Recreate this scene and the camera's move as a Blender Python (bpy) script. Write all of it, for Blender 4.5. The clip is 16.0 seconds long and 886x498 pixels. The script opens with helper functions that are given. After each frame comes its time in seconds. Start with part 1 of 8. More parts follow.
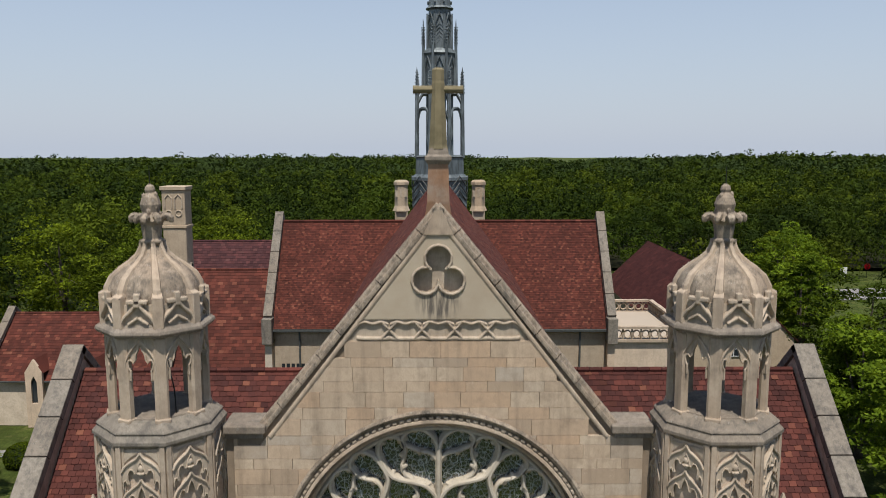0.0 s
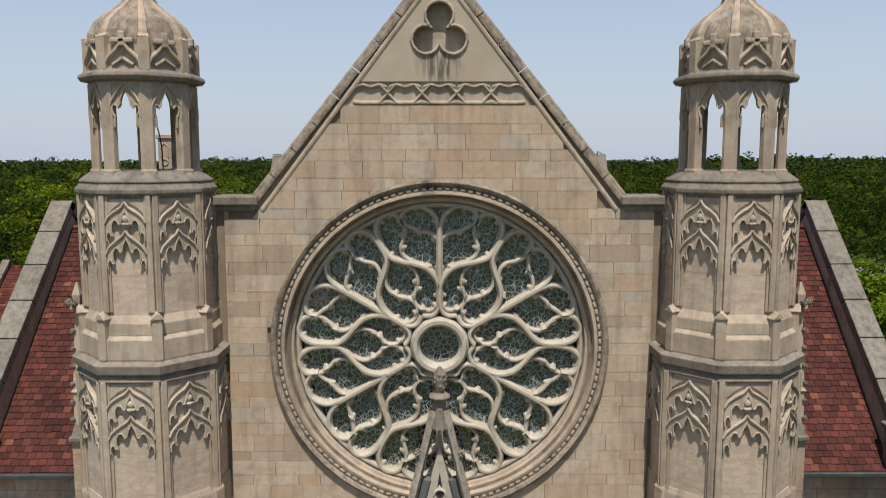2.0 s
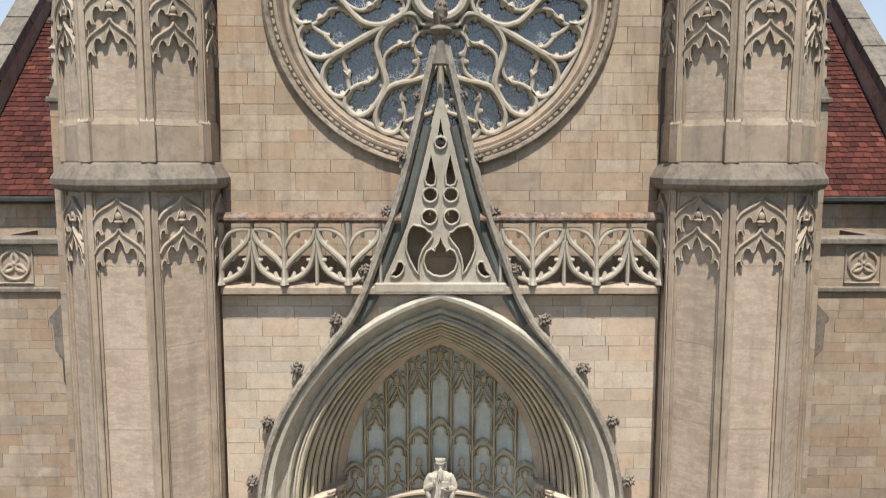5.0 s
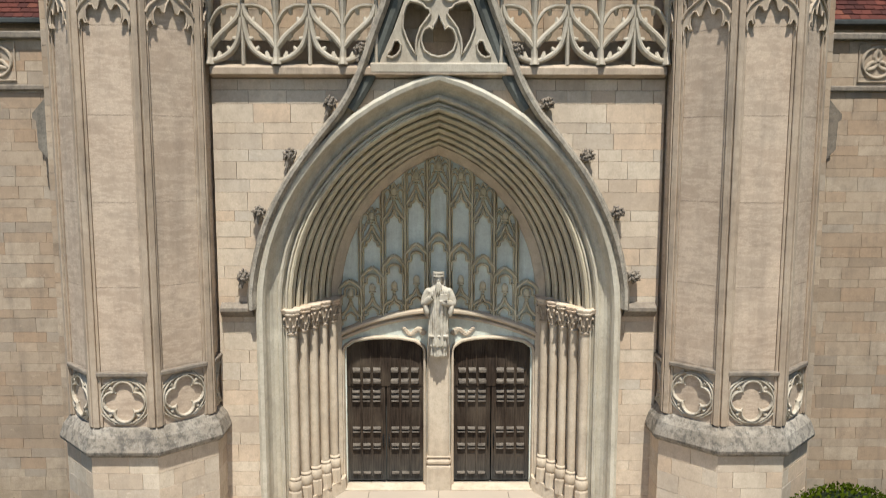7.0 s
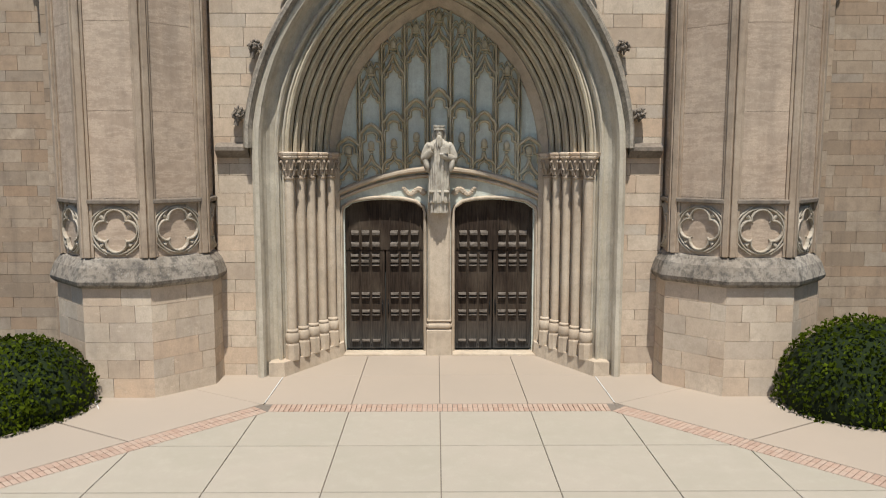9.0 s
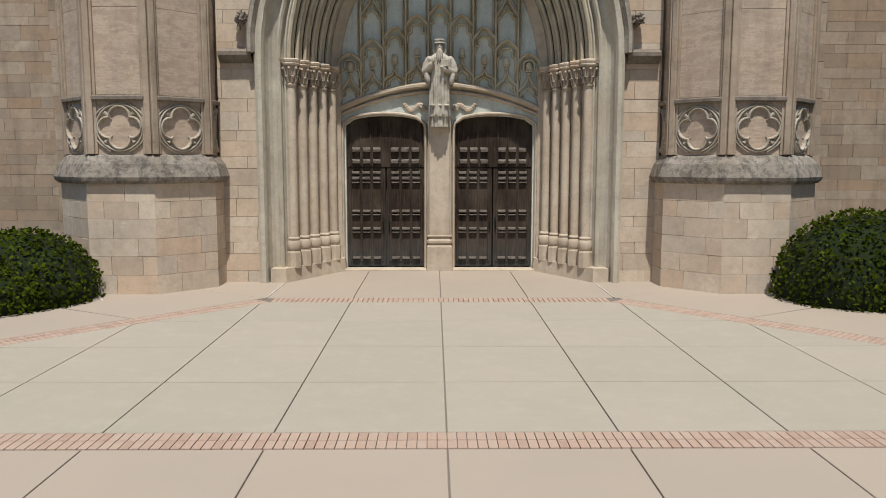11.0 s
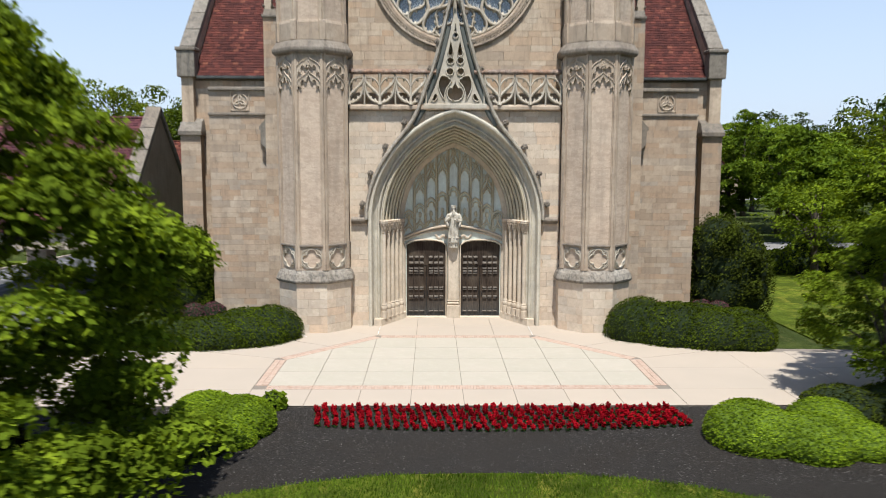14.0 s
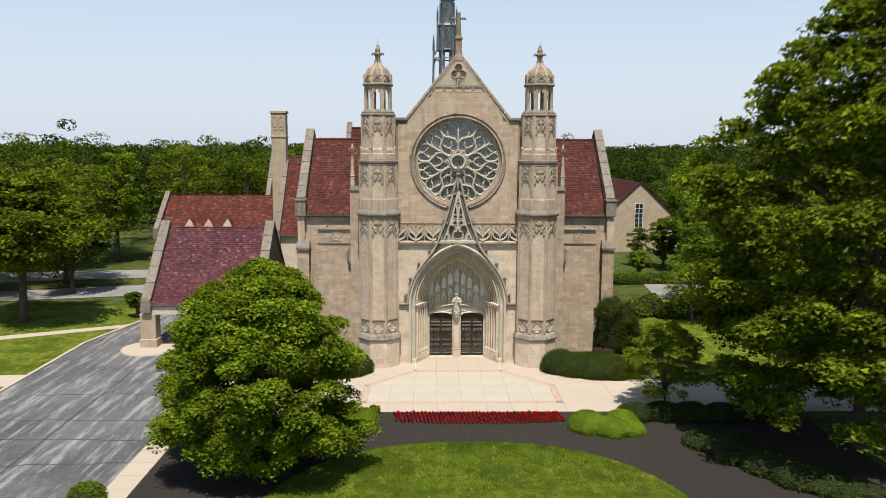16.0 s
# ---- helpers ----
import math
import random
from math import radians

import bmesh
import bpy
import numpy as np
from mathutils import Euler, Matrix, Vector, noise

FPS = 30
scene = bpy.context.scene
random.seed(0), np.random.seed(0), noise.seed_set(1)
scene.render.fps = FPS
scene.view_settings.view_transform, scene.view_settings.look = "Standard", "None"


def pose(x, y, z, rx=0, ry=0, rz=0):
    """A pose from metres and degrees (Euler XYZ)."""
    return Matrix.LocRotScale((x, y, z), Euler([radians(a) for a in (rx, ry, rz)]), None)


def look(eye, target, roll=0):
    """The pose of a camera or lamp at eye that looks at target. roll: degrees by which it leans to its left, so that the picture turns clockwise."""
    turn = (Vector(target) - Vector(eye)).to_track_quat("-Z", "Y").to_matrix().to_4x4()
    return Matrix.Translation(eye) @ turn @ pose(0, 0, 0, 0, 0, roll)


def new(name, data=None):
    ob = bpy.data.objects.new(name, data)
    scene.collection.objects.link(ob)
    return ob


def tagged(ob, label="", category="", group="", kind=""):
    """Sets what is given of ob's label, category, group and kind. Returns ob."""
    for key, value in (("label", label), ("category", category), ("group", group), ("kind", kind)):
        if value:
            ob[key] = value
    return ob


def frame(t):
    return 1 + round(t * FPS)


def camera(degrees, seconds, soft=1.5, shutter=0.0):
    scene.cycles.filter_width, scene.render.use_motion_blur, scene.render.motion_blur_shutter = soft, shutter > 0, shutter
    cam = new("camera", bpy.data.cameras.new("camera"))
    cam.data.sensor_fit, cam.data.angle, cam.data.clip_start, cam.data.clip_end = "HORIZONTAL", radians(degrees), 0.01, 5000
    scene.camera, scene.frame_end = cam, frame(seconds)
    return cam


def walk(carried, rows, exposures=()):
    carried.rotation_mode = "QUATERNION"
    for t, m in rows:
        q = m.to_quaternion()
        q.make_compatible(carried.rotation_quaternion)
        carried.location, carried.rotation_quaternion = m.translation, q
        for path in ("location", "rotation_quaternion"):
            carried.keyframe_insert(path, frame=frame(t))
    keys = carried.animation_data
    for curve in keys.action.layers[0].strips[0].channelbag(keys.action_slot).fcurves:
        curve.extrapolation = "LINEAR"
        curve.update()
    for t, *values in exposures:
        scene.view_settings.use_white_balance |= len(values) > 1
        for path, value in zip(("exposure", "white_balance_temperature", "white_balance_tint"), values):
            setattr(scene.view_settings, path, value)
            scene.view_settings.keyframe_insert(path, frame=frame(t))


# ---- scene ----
cam = camera(59.9, 16.0, 0.9, 0.4)
METRES, EYE, TILT, LEAN, TURN = 76.0, 28.0, 1.3, 0.0, -0.2
ROWS = [
    (0.0, 0.0, 0.0, 0.0, -0.0, -8.84, 0.03),
    (0.5, -0.0003, 0.0001, -0.0199, -0.01, -8.68, 0.01),
    (1.0, -0.0006, 0.0002, -0.0388, -0.02, -8.55, -0.0),
    (1.5, -0.0009, 0.0003, -0.0578, -0.04, -8.41, 0.01),
    (2.0, -0.0007, 0.0004, -0.0769, -0.07, -8.28, 0.01),
    (2.5, -0.0008, 0.0007, -0.096, -0.12, -8.14, 0.01),
    (3.0, -0.0011, 0.0005, -0.1156, -0.17, -8.04, -0.0),
    (3.5, -0.0015, 0.0004, -0.1333, -0.19, -8.08, -0.02),
    (4.0, -0.0016, 0.0003, -0.1526, -0.15, -8.0, -0.01),
    (6.5, -0.0012, -0.0015, -0.2365, -0.23, -8.16, -0.07),
    (7.0, -0.0012, -0.0002, -0.2527, -0.24, -8.24, -0.06),
    (7.5, -0.0011, 0.0001, -0.2695, -0.23, -8.12, -0.06),
    (8.0, -0.0014, -0.0001, -0.2819, -0.31, -8.06, -0.06),
    (8.5, -0.0015, -0.0009, -0.2917, -0.34, -8.02, -0.06),
    (9.0, -0.0017, -0.0012, -0.302, -0.32, -7.97, -0.04),
    (9.5, -0.0017, -0.0011, -0.3131, -0.33, -7.88, -0.03),
    (10.0, -0.0019, -0.0008, -0.3247, -0.33, -7.85, -0.02),
    (12.5, -0.0053, -0.078, -0.3306, -0.59, -7.86, -0.15),
    (13.0, -0.0077, -0.1282, -0.3129, -0.59, -7.89, -0.15),
    (13.5, -0.0109, -0.1899, -0.286, -0.59, -7.88, -0.16),
    (14.0, -0.0141, -0.2612, -0.2543, -0.59, -7.99, -0.16),
    (14.5, -0.0169, -0.3412, -0.2209, -0.59, -8.07, -0.19),
    (15.0, -0.0198, -0.43, -0.185, -0.61, -8.29, -0.21),
    (15.5, -0.0236, -0.5255, -0.1461, -0.63, -8.62, -0.21),
    (16.0, -0.029, -0.6257, -0.1045, -0.69, -9.06, -0.23),
]
walk(cam, [(t, pose(0.05, -18.34, EYE, TILT, LEAN, TURN) @ pose(METRES * x, METRES * y, METRES * z, 90 + pitch, roll, yaw)) for t, x, y, z, yaw, pitch, roll in ROWS],
     exposures=[(0.0, 0.12, 6550, 10), (1.5, 0.09, 6550, 10), (2.2, 0.22, 6550, 10), (3.2, 0.42, 6500, 10), (4.2, 0.48, 6500, 10), (6.3, 0.49, 6500, 9), (7.2, 0.47, 6500, 7), (8.2, 0.25, 6500, 7), (9.0, 0.12, 6500, 10), (9.6, -0.06, 6550, 11), (10.2, -0.20, 6600, 11), (12.3, 0.39, 6050, 9), (13.2, 0.59, 6050, 9), (14.5, 0.57, 6350, 9), (16.0, 0.50, 6720, 9)])

# ---- world, sun ----
SUN_EL, SUN_AZ = 67.5, 3.0      # height, and degrees to the right of straight in front of the facade
world = bpy.data.worlds.new("sky")
scene.world = world
world.use_nodes = True
wn = world.node_tree
sky = wn.nodes.new("ShaderNodeTexSky")
sky.sky_type, sky.sun_disc = "NISHITA", False
sky.sun_elevation, sky.sun_rotation = radians(SUN_EL), radians(180 - SUN_AZ)
sky.air_density, sky.dust_density, sky.ozone_density = 1.0, 0.6, 1.0
haze = wn.nodes.new("ShaderNodeMix")       # summer haze, thickest towards the horizon
haze.data_type = "RGBA"
haze.inputs[7].default_value = (3.7, 4.2, 5.1, 1)
high = wn.nodes.new("ShaderNodeSeparateXYZ")
wn.links.new(wn.nodes.new("ShaderNodeTexCoord").outputs["Generated"], high.inputs[0])
thick = wn.nodes.new("ShaderNodeMapRange")
for k, v in ((1, 0.0), (2, 0.5), (3, 0.92), (4, 0.05)):
    thick.inputs[k].default_value = v
wn.links.new(high.outputs[2], thick.inputs[0])
wn.links.new(thick.outputs[0], haze.inputs[0])
wn.links.new(sky.outputs[0], haze.inputs[6])
wn.links.new(haze.outputs[2], wn.nodes["Background"].inputs[0])
wn.nodes["Background"].inputs[1].default_value = 0.12
sun = new("sun", bpy.data.lights.new("sun", "SUN"))
sun.data.energy, sun.data.angle, sun.data.color = 5.0, radians(0.6), (1.0, 0.96, 0.90)
SUN_DIR = Vector((math.sin(radians(SUN_AZ)) * math.cos(radians(SUN_EL)), -math.cos(radians(SUN_AZ)) * math.cos(radians(SUN_EL)), math.sin(radians(SUN_EL))))
sun.matrix_world = look(SUN_DIR * 200, (0, 0, 0))


# ---- materials ----
class Mat:
    """A small builder of node materials."""

    def __init__(self, name, rough=0.85, metal=0.0, spec=0.3):
        self.m = bpy.data.materials.new(name)
        self.m.use_nodes = True
        self.t = self.m.node_tree
        self.b = self.t.nodes["Principled BSDF"]
        self.b.inputs["Roughness"].default_value = rough
        self.b.inputs["Metallic"].default_value = metal
        self.b.inputs["Specular IOR Level"].default_value = spec
        self.pos = self.t.nodes.new("ShaderNodeNewGeometry").outputs["Position"]

    def node(self, kind, **values):
        n = self.t.nodes.new(kind)
        for key, v in values.items():
            n.inputs[key.replace("_", " ")].default_value = v
        return n

    def link(self, a, b):
        self.t.links.new(a, b)
        return self

    def noise(self, scale, detail=4, stretch=(1, 1, 1), turn=(0, 0, 0), rough=0.6):
        mp = self.t.nodes.new("ShaderNodeMapping")
        mp.inputs["Scale"].default_value = stretch
        mp.inputs["Rotation"].default_value = [radians(a) for a in turn]
        self.link(self.pos, mp.inputs[0])
        n = self.node("ShaderNodeTexNoise", Scale=scale, Detail=detail, Roughness=rough)
        self.link(mp.outputs[0], n.inputs["Vector"])
        return n.outputs[0]

    def ramp(self, f, *stops):
        r = self.t.nodes.new("ShaderNodeValToRGB")
        while len(r.color_ramp.elements) < len(stops):
            r.color_ramp.elements.new(0.5)
        for e, (at, c) in zip(r.color_ramp.elements, stops):
            e.position = at
            e.color = (c, c, c, 1) if isinstance(c, (int, float)) else (*c, 1)
        self.link(f, r.inputs[0])
        return r.outputs[0]

    def mix(self, f, a, b, mode="MIX"):
        n = self.t.nodes.new("ShaderNodeMix")
        n.data_type, n.blend_type = "RGBA", mode
        for k, v in ((0, f), (6, a), (7, b)):
            if isinstance(v, (int, float)):
                n.inputs[k].default_value = v if k == 0 else (v, v, v, 1)
            elif isinstance(v, tuple):
                n.inputs[k].default_value = (*v, 1)
            else:
                self.link(v, n.inputs[k])
        return n.outputs[2]

    def random(self):
        """A number of its own for each object and each island of a mesh."""
        o = self.t.nodes.new("ShaderNodeObjectInfo").outputs["Random"]
        i = self.t.nodes.new("ShaderNodeNewGeometry").outputs["Random Per Island"]
        add = self.t.nodes.new("ShaderNodeMath")
        add.operation = "ADD"
        self.link(o, add.inputs[0]).link(i, add.inputs[1])
        fr = self.t.nodes.new("ShaderNodeMath")
        fr.operation = "FRACT"
        self.link(add.outputs[0], fr.inputs[0])
        return fr.outputs[0]

    def color(self, c):
        if isinstance(c, tuple):
            self.b.inputs["Base Color"].default_value = (*c, 1)
        else:
            self.link(c, self.b.inputs["Base Color"])
        return self

    def bump(self, f, strength=0.3, dist=0.02):
        n = self.node("ShaderNodeBump", Strength=strength, Distance=dist)
        self.link(f, n.inputs["Height"]).link(n.outputs[0], self.b.inputs["Normal"])
        return self


def stone(name, light, warm, stain=0.35, vary=0.5, streaks=0.0, dark=(0.10, 0.09, 0.08), veins=0.0, odd=0.5, lichen=0.0):
    """Limestone: block to block tints, broad stains, grain, rain streaks, veins."""
    m = Mat(name, 0.9, spec=0.15)
    pink, grey = (warm[0] * 1.04, warm[1] * 0.94, warm[2] * 0.86), (light[0] * 0.80, light[1] * 0.84, light[2] * 0.90)
    c = m.mix(odd, m.mix(m.ramp(m.random(), (0.0, 0.0), (1.0, 1.0)), light, warm), m.ramp(m.random(), (0.0, light), (0.3, warm), (0.5, pink), (0.62, light), (0.76, grey), (0.88, tuple(v * 0.80 for v in warm)), (1.0, tuple(v * 1.12 for v in light)))) if vary else m.mix(m.ramp(m.noise(0.7), (0.35, 0), (0.65, 1)), light, warm)
    c = m.mix(m.ramp(m.noise(0.9, 5), (0.38, 0.0), (0.72, 0.6)), c, tuple(v * 0.68 for v in warm))
    c = m.mix(m.ramp(m.noise(5.5, 7, rough=0.75), (0.46, 0.0), (0.66, 0.45)), c, tuple(v * 0.62 for v in warm))
    if veins:
        v = m.noise(2.4, 8, (0.4, 0.4, 2.0), (0, 48, 0), 0.75)
        c = m.mix(m.ramp(v, (0.47, 0.0), (0.515, veins), (0.56, 0.0)), c, tuple(min(1, x * 1.35) for x in light))
        c = m.mix(m.ramp(m.noise(1.6, 7, (0.4, 0.4, 1.8), (0, 52, 0)), (0.5, 0.0), (0.75, veins * 0.6)), c, tuple(x * 0.75 for x in warm))
    if streaks:
        s = m.noise(2.2, 5, (1.6, 1.6, 0.16))
        c = m.mix(m.ramp(s, (0.5, 0.0), (0.72, streaks)), c, dark)
    if stain:
        c = m.mix(m.ramp(m.noise(1.7, 7, rough=0.7), (0.52, 0.0), (0.75, stain)), c, dark)
    if vary:    # here and there a paler, mended or scoured patch
        c = m.mix(m.ramp(m.noise(3.1, 6, (1, 1, 2.2), rough=0.75), (0.60, 0.0), (0.70, 0.45)), c, tuple(min(0.8, v * 1.22) for v in light))
    if lichen:  # black and pale crusts on weathered tops
        c = m.mix(m.ramp(m.noise(6.5, 8, rough=0.8), (0.47, 0.0), (0.58, lichen)), c, (0.035, 0.034, 0.033))
        c = m.mix(m.ramp(m.noise(11.0, 7, rough=0.8), (0.58, 0.0), (0.66, lichen)), c, (0.50, 0.48, 0.43))
    fine = m.noise(38, 6)
    c = m.mix(m.ramp(fine, (0.34, 0.0), (0.68, 0.30)), c, tuple(v * 0.55 for v in warm))
    m.color(c).bump(m.mix(0.4, fine, m.noise(7, 5)), 0.25, 0.015)
    return m.m


ASHLAR = stone("ashlar_limestone", (0.55, 0.445, 0.328), (0.48, 0.362, 0.253), 0.52, 1, 0.45, (0.12, 0.095, 0.07), odd=1.0)
ASHLAR_DARK = stone("ashlar_weathered", (0.49, 0.395, 0.292), (0.41, 0.308, 0.216), 0.4, 1, 0.3, odd=1.0)
PALE = stone("ashlar_pale", (0.655, 0.565, 0.44), (0.60, 0.475, 0.352), 0.2, 1, 0.14, odd=0.75)
DRESSED = stone("dressed_limestone", (0.50, 0.41, 0.312), (0.43, 0.332, 0.24), 0.55, 0, 0.45, (0.085, 0.072, 0.06))
CARVED = stone("carved_limestone", (0.50, 0.42, 0.322), (0.43, 0.34, 0.25), 0.6, 0, 0.4, (0.085, 0.075, 0.063))
VEINED = stone("veined_limestone", (0.545, 0.440, 0.335), (0.485, 0.372, 0.275), 0.3, 0, 0.22, veins=0.4)
LEDGE = stone("lichened_ledge", (0.30, 0.26, 0.21), (0.24, 0.195, 0.15), 0.7, 0, 0.5, (0.075, 0.07, 0.063), lichen=0.32)
PLINTH = stone("lichened_plinth", (0.38, 0.345, 0.29), (0.30, 0.255, 0.20), 0.6, 0, 0.5, (0.06, 0.058, 0.055), lichen=0.62)
PORTAL = stone("portal_limestone", (0.63, 0.545, 0.425), (0.565, 0.46, 0.34), 0.25, 0, 0.22)
ORDER = stone("arch_limestone", (0.66, 0.60, 0.455), (0.57, 0.49, 0.35), 0.35, 0, 0.25)
# Browner, darker stone for the arch hollows: groove dirt and shade put into the colour.
HOLLOW = stone("shaded_hollow_limestone", (0.25, 0.205, 0.135), (0.19, 0.152, 0.10), 0.4, 0, 0.2, (0.08, 0.068, 0.05))
CASEMENT = stone("grey_limestone", (0.605, 0.56, 0.455), (0.53, 0.47, 0.365), 0.3, 0, 0.3)
HOODSTONE = stone("hood_limestone", (0.46, 0.415, 0.34), (0.38, 0.33, 0.26), 0.5, 0, 0.35, (0.08, 0.073, 0.063), lichen=0.45)
TYMP = stone("tympanum_panel", (0.70, 0.755, 0.68), (0.66, 0.68, 0.585), 0.3, 0, 0.3, (0.20, 0.165, 0.11))
RIB = stone("tympanum_rib", (0.70, 0.65, 0.49), (0.58, 0.48, 0.31), 0.45, 0, 0.25, (0.20, 0.145, 0.09))
MORTAR = stone("mortar", (0.30, 0.235, 0.168), (0.25, 0.19, 0.135), 0.2, 0)
COPING = stone("coping_stone", (0.27, 0.24, 0.195), (0.22, 0.185, 0.145), 0.6, 1, 0.75, (0.07, 0.066, 0.06), lichen=0.35)
RUSTED = stone("lichen_orange_coping", (0.36, 0.30, 0.24), (0.38, 0.18, 0.085), 0.5, 0, 0.3, (0.07, 0.06, 0.05))
WEATHERED = stone("weathered_limestone", (0.40, 0.335, 0.255), (0.33, 0.255, 0.185), 0.85, 0, 0.75, (0.06, 0.055, 0.047), lichen=0.5)
MOSSY = stone("blackened_limestone", (0.16, 0.165, 0.15), (0.11, 0.115, 0.10), 0.5, 0, 0.5, (0.05, 0.055, 0.05))
PARAPET = stone("rusty_lichen_coping", (0.30, 0.27, 0.235), (0.30, 0.165, 0.095), 0.5, 0, 0.4, (0.06, 0.055, 0.05), lichen=0.7)
TRACERY = stone("tracery_limestone", (0.52, 0.475, 0.39), (0.45, 0.385, 0.295), 0.3, 0, 0.2, (0.13, 0.115, 0.095))
CHIMNEY = stone("chimney_stone", (0.48, 0.395, 0.29), (0.42, 0.32, 0.22), 0.25, 1, 0.2)
# the trefoil panel, with rain stains that have run down from the carving
m = Mat("stained_panel", 0.9, spec=0.15)
c = m.mix(m.ramp(m.noise(0.7), (0.35, 0), (0.65, 1)), (0.44, 0.375, 0.28), (0.37, 0.30, 0.215))
run = m.ramp(m.noise(4.5, 6, (1.8, 1, 0.22)), (0.40, 0.0), (0.56, 1.0))
off = m.t.nodes.new("ShaderNodeVectorMath")
off.operation = "DISTANCE"
off.inputs[1].default_value = (0, 0, 24.28)
m.link(m.pos, off.inputs[0])
c = m.mix(m.mix(1.0, run, m.ramp(off.outputs["Value"], (0.30, 0.85), (0.62, 0.0)), "MULTIPLY"), c, (0.06, 0.055, 0.05))
PANEL = m.color(m.mix(m.ramp(m.noise(38, 6), (0.3, 0.0), (0.7, 0.2)), c, (0.24, 0.19, 0.14))).bump(m.noise(30, 6), 0.25, 0.015).m


def tile_material(name, a, b, c, pale=(0.175, 0.068, 0.042)):
    """Clay tiles: each its own shade, a few pale or black ones, broad weathering."""
    m = Mat(name, 0.88, spec=0.12)
    col = m.ramp(m.random(), (0.0, a), (0.25, tuple(x * 0.78 for x in b)), (0.45, c), (0.62, b), (0.80, a), (0.93, tuple(x * 1.12 for x in c)), (0.985, pale), (1.0, tuple(x * 0.5 for x in a)))
    col = m.mix(m.ramp(m.noise(0.45, 6), (0.40, 0.0), (0.72, 0.5)), col, tuple(x * 0.5 for x in b))
    col = m.mix(m.ramp(m.noise(14, 5), (0.5, 0.0), (0.8, 0.3)), col, tuple(x * 0.5 for x in a))
    return m.color(col).bump(m.noise(30, 4), 0.3, 0.01).m


TILE = tile_material("clay_tile", (0.084, 0.028, 0.022), (0.058, 0.022, 0.019), (0.110, 0.035, 0.026))
TILE_FAR = tile_material("clay_tile_worn", (0.092, 0.028, 0.020), (0.066, 0.023, 0.017), (0.122, 0.037, 0.025))
TILE_PURPLE = tile_material("slate_purple_tile", (0.092, 0.033, 0.037), (0.062, 0.025, 0.030), (0.125, 0.044, 0.046), (0.19, 0.10, 0.092))
TILE_REAR = tile_material("dull_plum_tile", (0.074, 0.030, 0.030), (0.054, 0.024, 0.025), (0.095, 0.036, 0.034), (0.11, 0.05, 0.045))
TILE_BROWN = tile_material("brown_shingle", (0.056, 0.017, 0.014), (0.048, 0.015, 0.013), (0.064, 0.019, 0.016), (0.07, 0.022, 0.018))

m = Mat("lead_sheet", 0.55, 0.25, 0.4)
LEAD = m.color(m.mix(m.ramp(m.noise(2.5, 6, (1, 1, 0.3)), (0.35, 0), (0.7, 1)), (0.06, 0.07, 0.072), (0.18, 0.21, 0.22))).bump(m.noise(9), 0.2).m
m = Mat("dark_gutter", 0.6)
GUTTER = m.color(m.ramp(m.noise(3), (0.3, (0.035, 0.037, 0.035)), (0.7, (0.07, 0.075, 0.07)))).m
m = Mat("leaded_glass", 0.06, 0.0, 1.0)
m.b.inputs["IOR"].default_value = 1.75
vor = m.node("ShaderNodeTexVoronoi", Scale=6.5)
vor.feature = "DISTANCE_TO_EDGE"
m.link(m.pos, vor.inputs["Vector"])
vor2 = m.node("ShaderNodeTexVoronoi", Scale=9.0)
vor2.feature = "DISTANCE_TO_EDGE"
m.link(m.pos, vor2.inputs["Vector"])
lines = m.mix(1.0, m.ramp(vor.outputs["Distance"], (0.02, 1.0), (0.045, 0.0)), m.ramp(vor2.outputs["Distance"], (0.015, 0.7), (0.04, 0.0)), "LIGHTEN")
m.color(m.mix(lines, m.ramp(m.noise(3), (0.35, (0.012, 0.018, 0.020)), (0.7, (0.034, 0.046, 0.052))), (0.26, 0.28, 0.28)))
m.link(m.mix(lines, 0.05, 0.6), m.b.inputs["Roughness"])
GLASS = m.bump(m.mix(lines, m.noise(2.2), 1.0), 0.22, 0.02).m
m = Mat("window_glass", 0.08, 0.0, 0.6)
PANE = m.color((0.02, 0.025, 0.028)).m
m = Mat("dark_oak", 0.8, spec=0.12)
w = m.noise(5, 6, (6, 6, 0.4))
place, height = m.t.nodes.new("ShaderNodeTexCoord"), m.t.nodes.new("ShaderNodeSeparateXYZ")
m.link(place.outputs["Object"], height.inputs[0])
worn = m.mix(m.ramp(m.noise(1.6, 5, (1, 1, 0.5)), (0.42, 0), (0.72, 0.6)), m.ramp(w, (0.3, (0.013, 0.008, 0.005)), (0.7, (0.050, 0.030, 0.018))), (0.13, 0.100, 0.070))
OAK = m.color(m.mix(m.ramp(height.outputs[2], (0.0, 0.75), (1.6, 0.12)), worn, m.ramp(w, (0.3, (0.035, 0.038, 0.038)), (0.75, (0.105, 0.108, 0.102))))).bump(w, 0.4, 0.01).m
# Paler oak for carved blocks: worn edges, plus sun on their tops as colour.
m = Mat("worn_lit_oak", 0.7, spec=0.2)
OAK_WORN_LIT = m.color(m.ramp(m.noise(7, 6, (1, 1, 3)), (0.3, (0.055, 0.044, 0.034)), (0.7, (0.17, 0.145, 0.118)))).bump(m.noise(30), 0.3, 0.005).m
m = Mat("black_iron", 0.45, 0.8)
IRON = m.color((0.03, 0.03, 0.03)).m
m = Mat("concrete_paving", 0.88, spec=0.2)
c = m.mix(m.ramp(m.random(), (0, 0.0), (1, 0.6)), (0.375, 0.310, 0.242), (0.348, 0.294, 0.236))
c = m.mix(m.ramp(m.noise(0.35, 5), (0.4, 0.0), (0.7, 0.4)), c, (0.315, 0.27, 0.215))
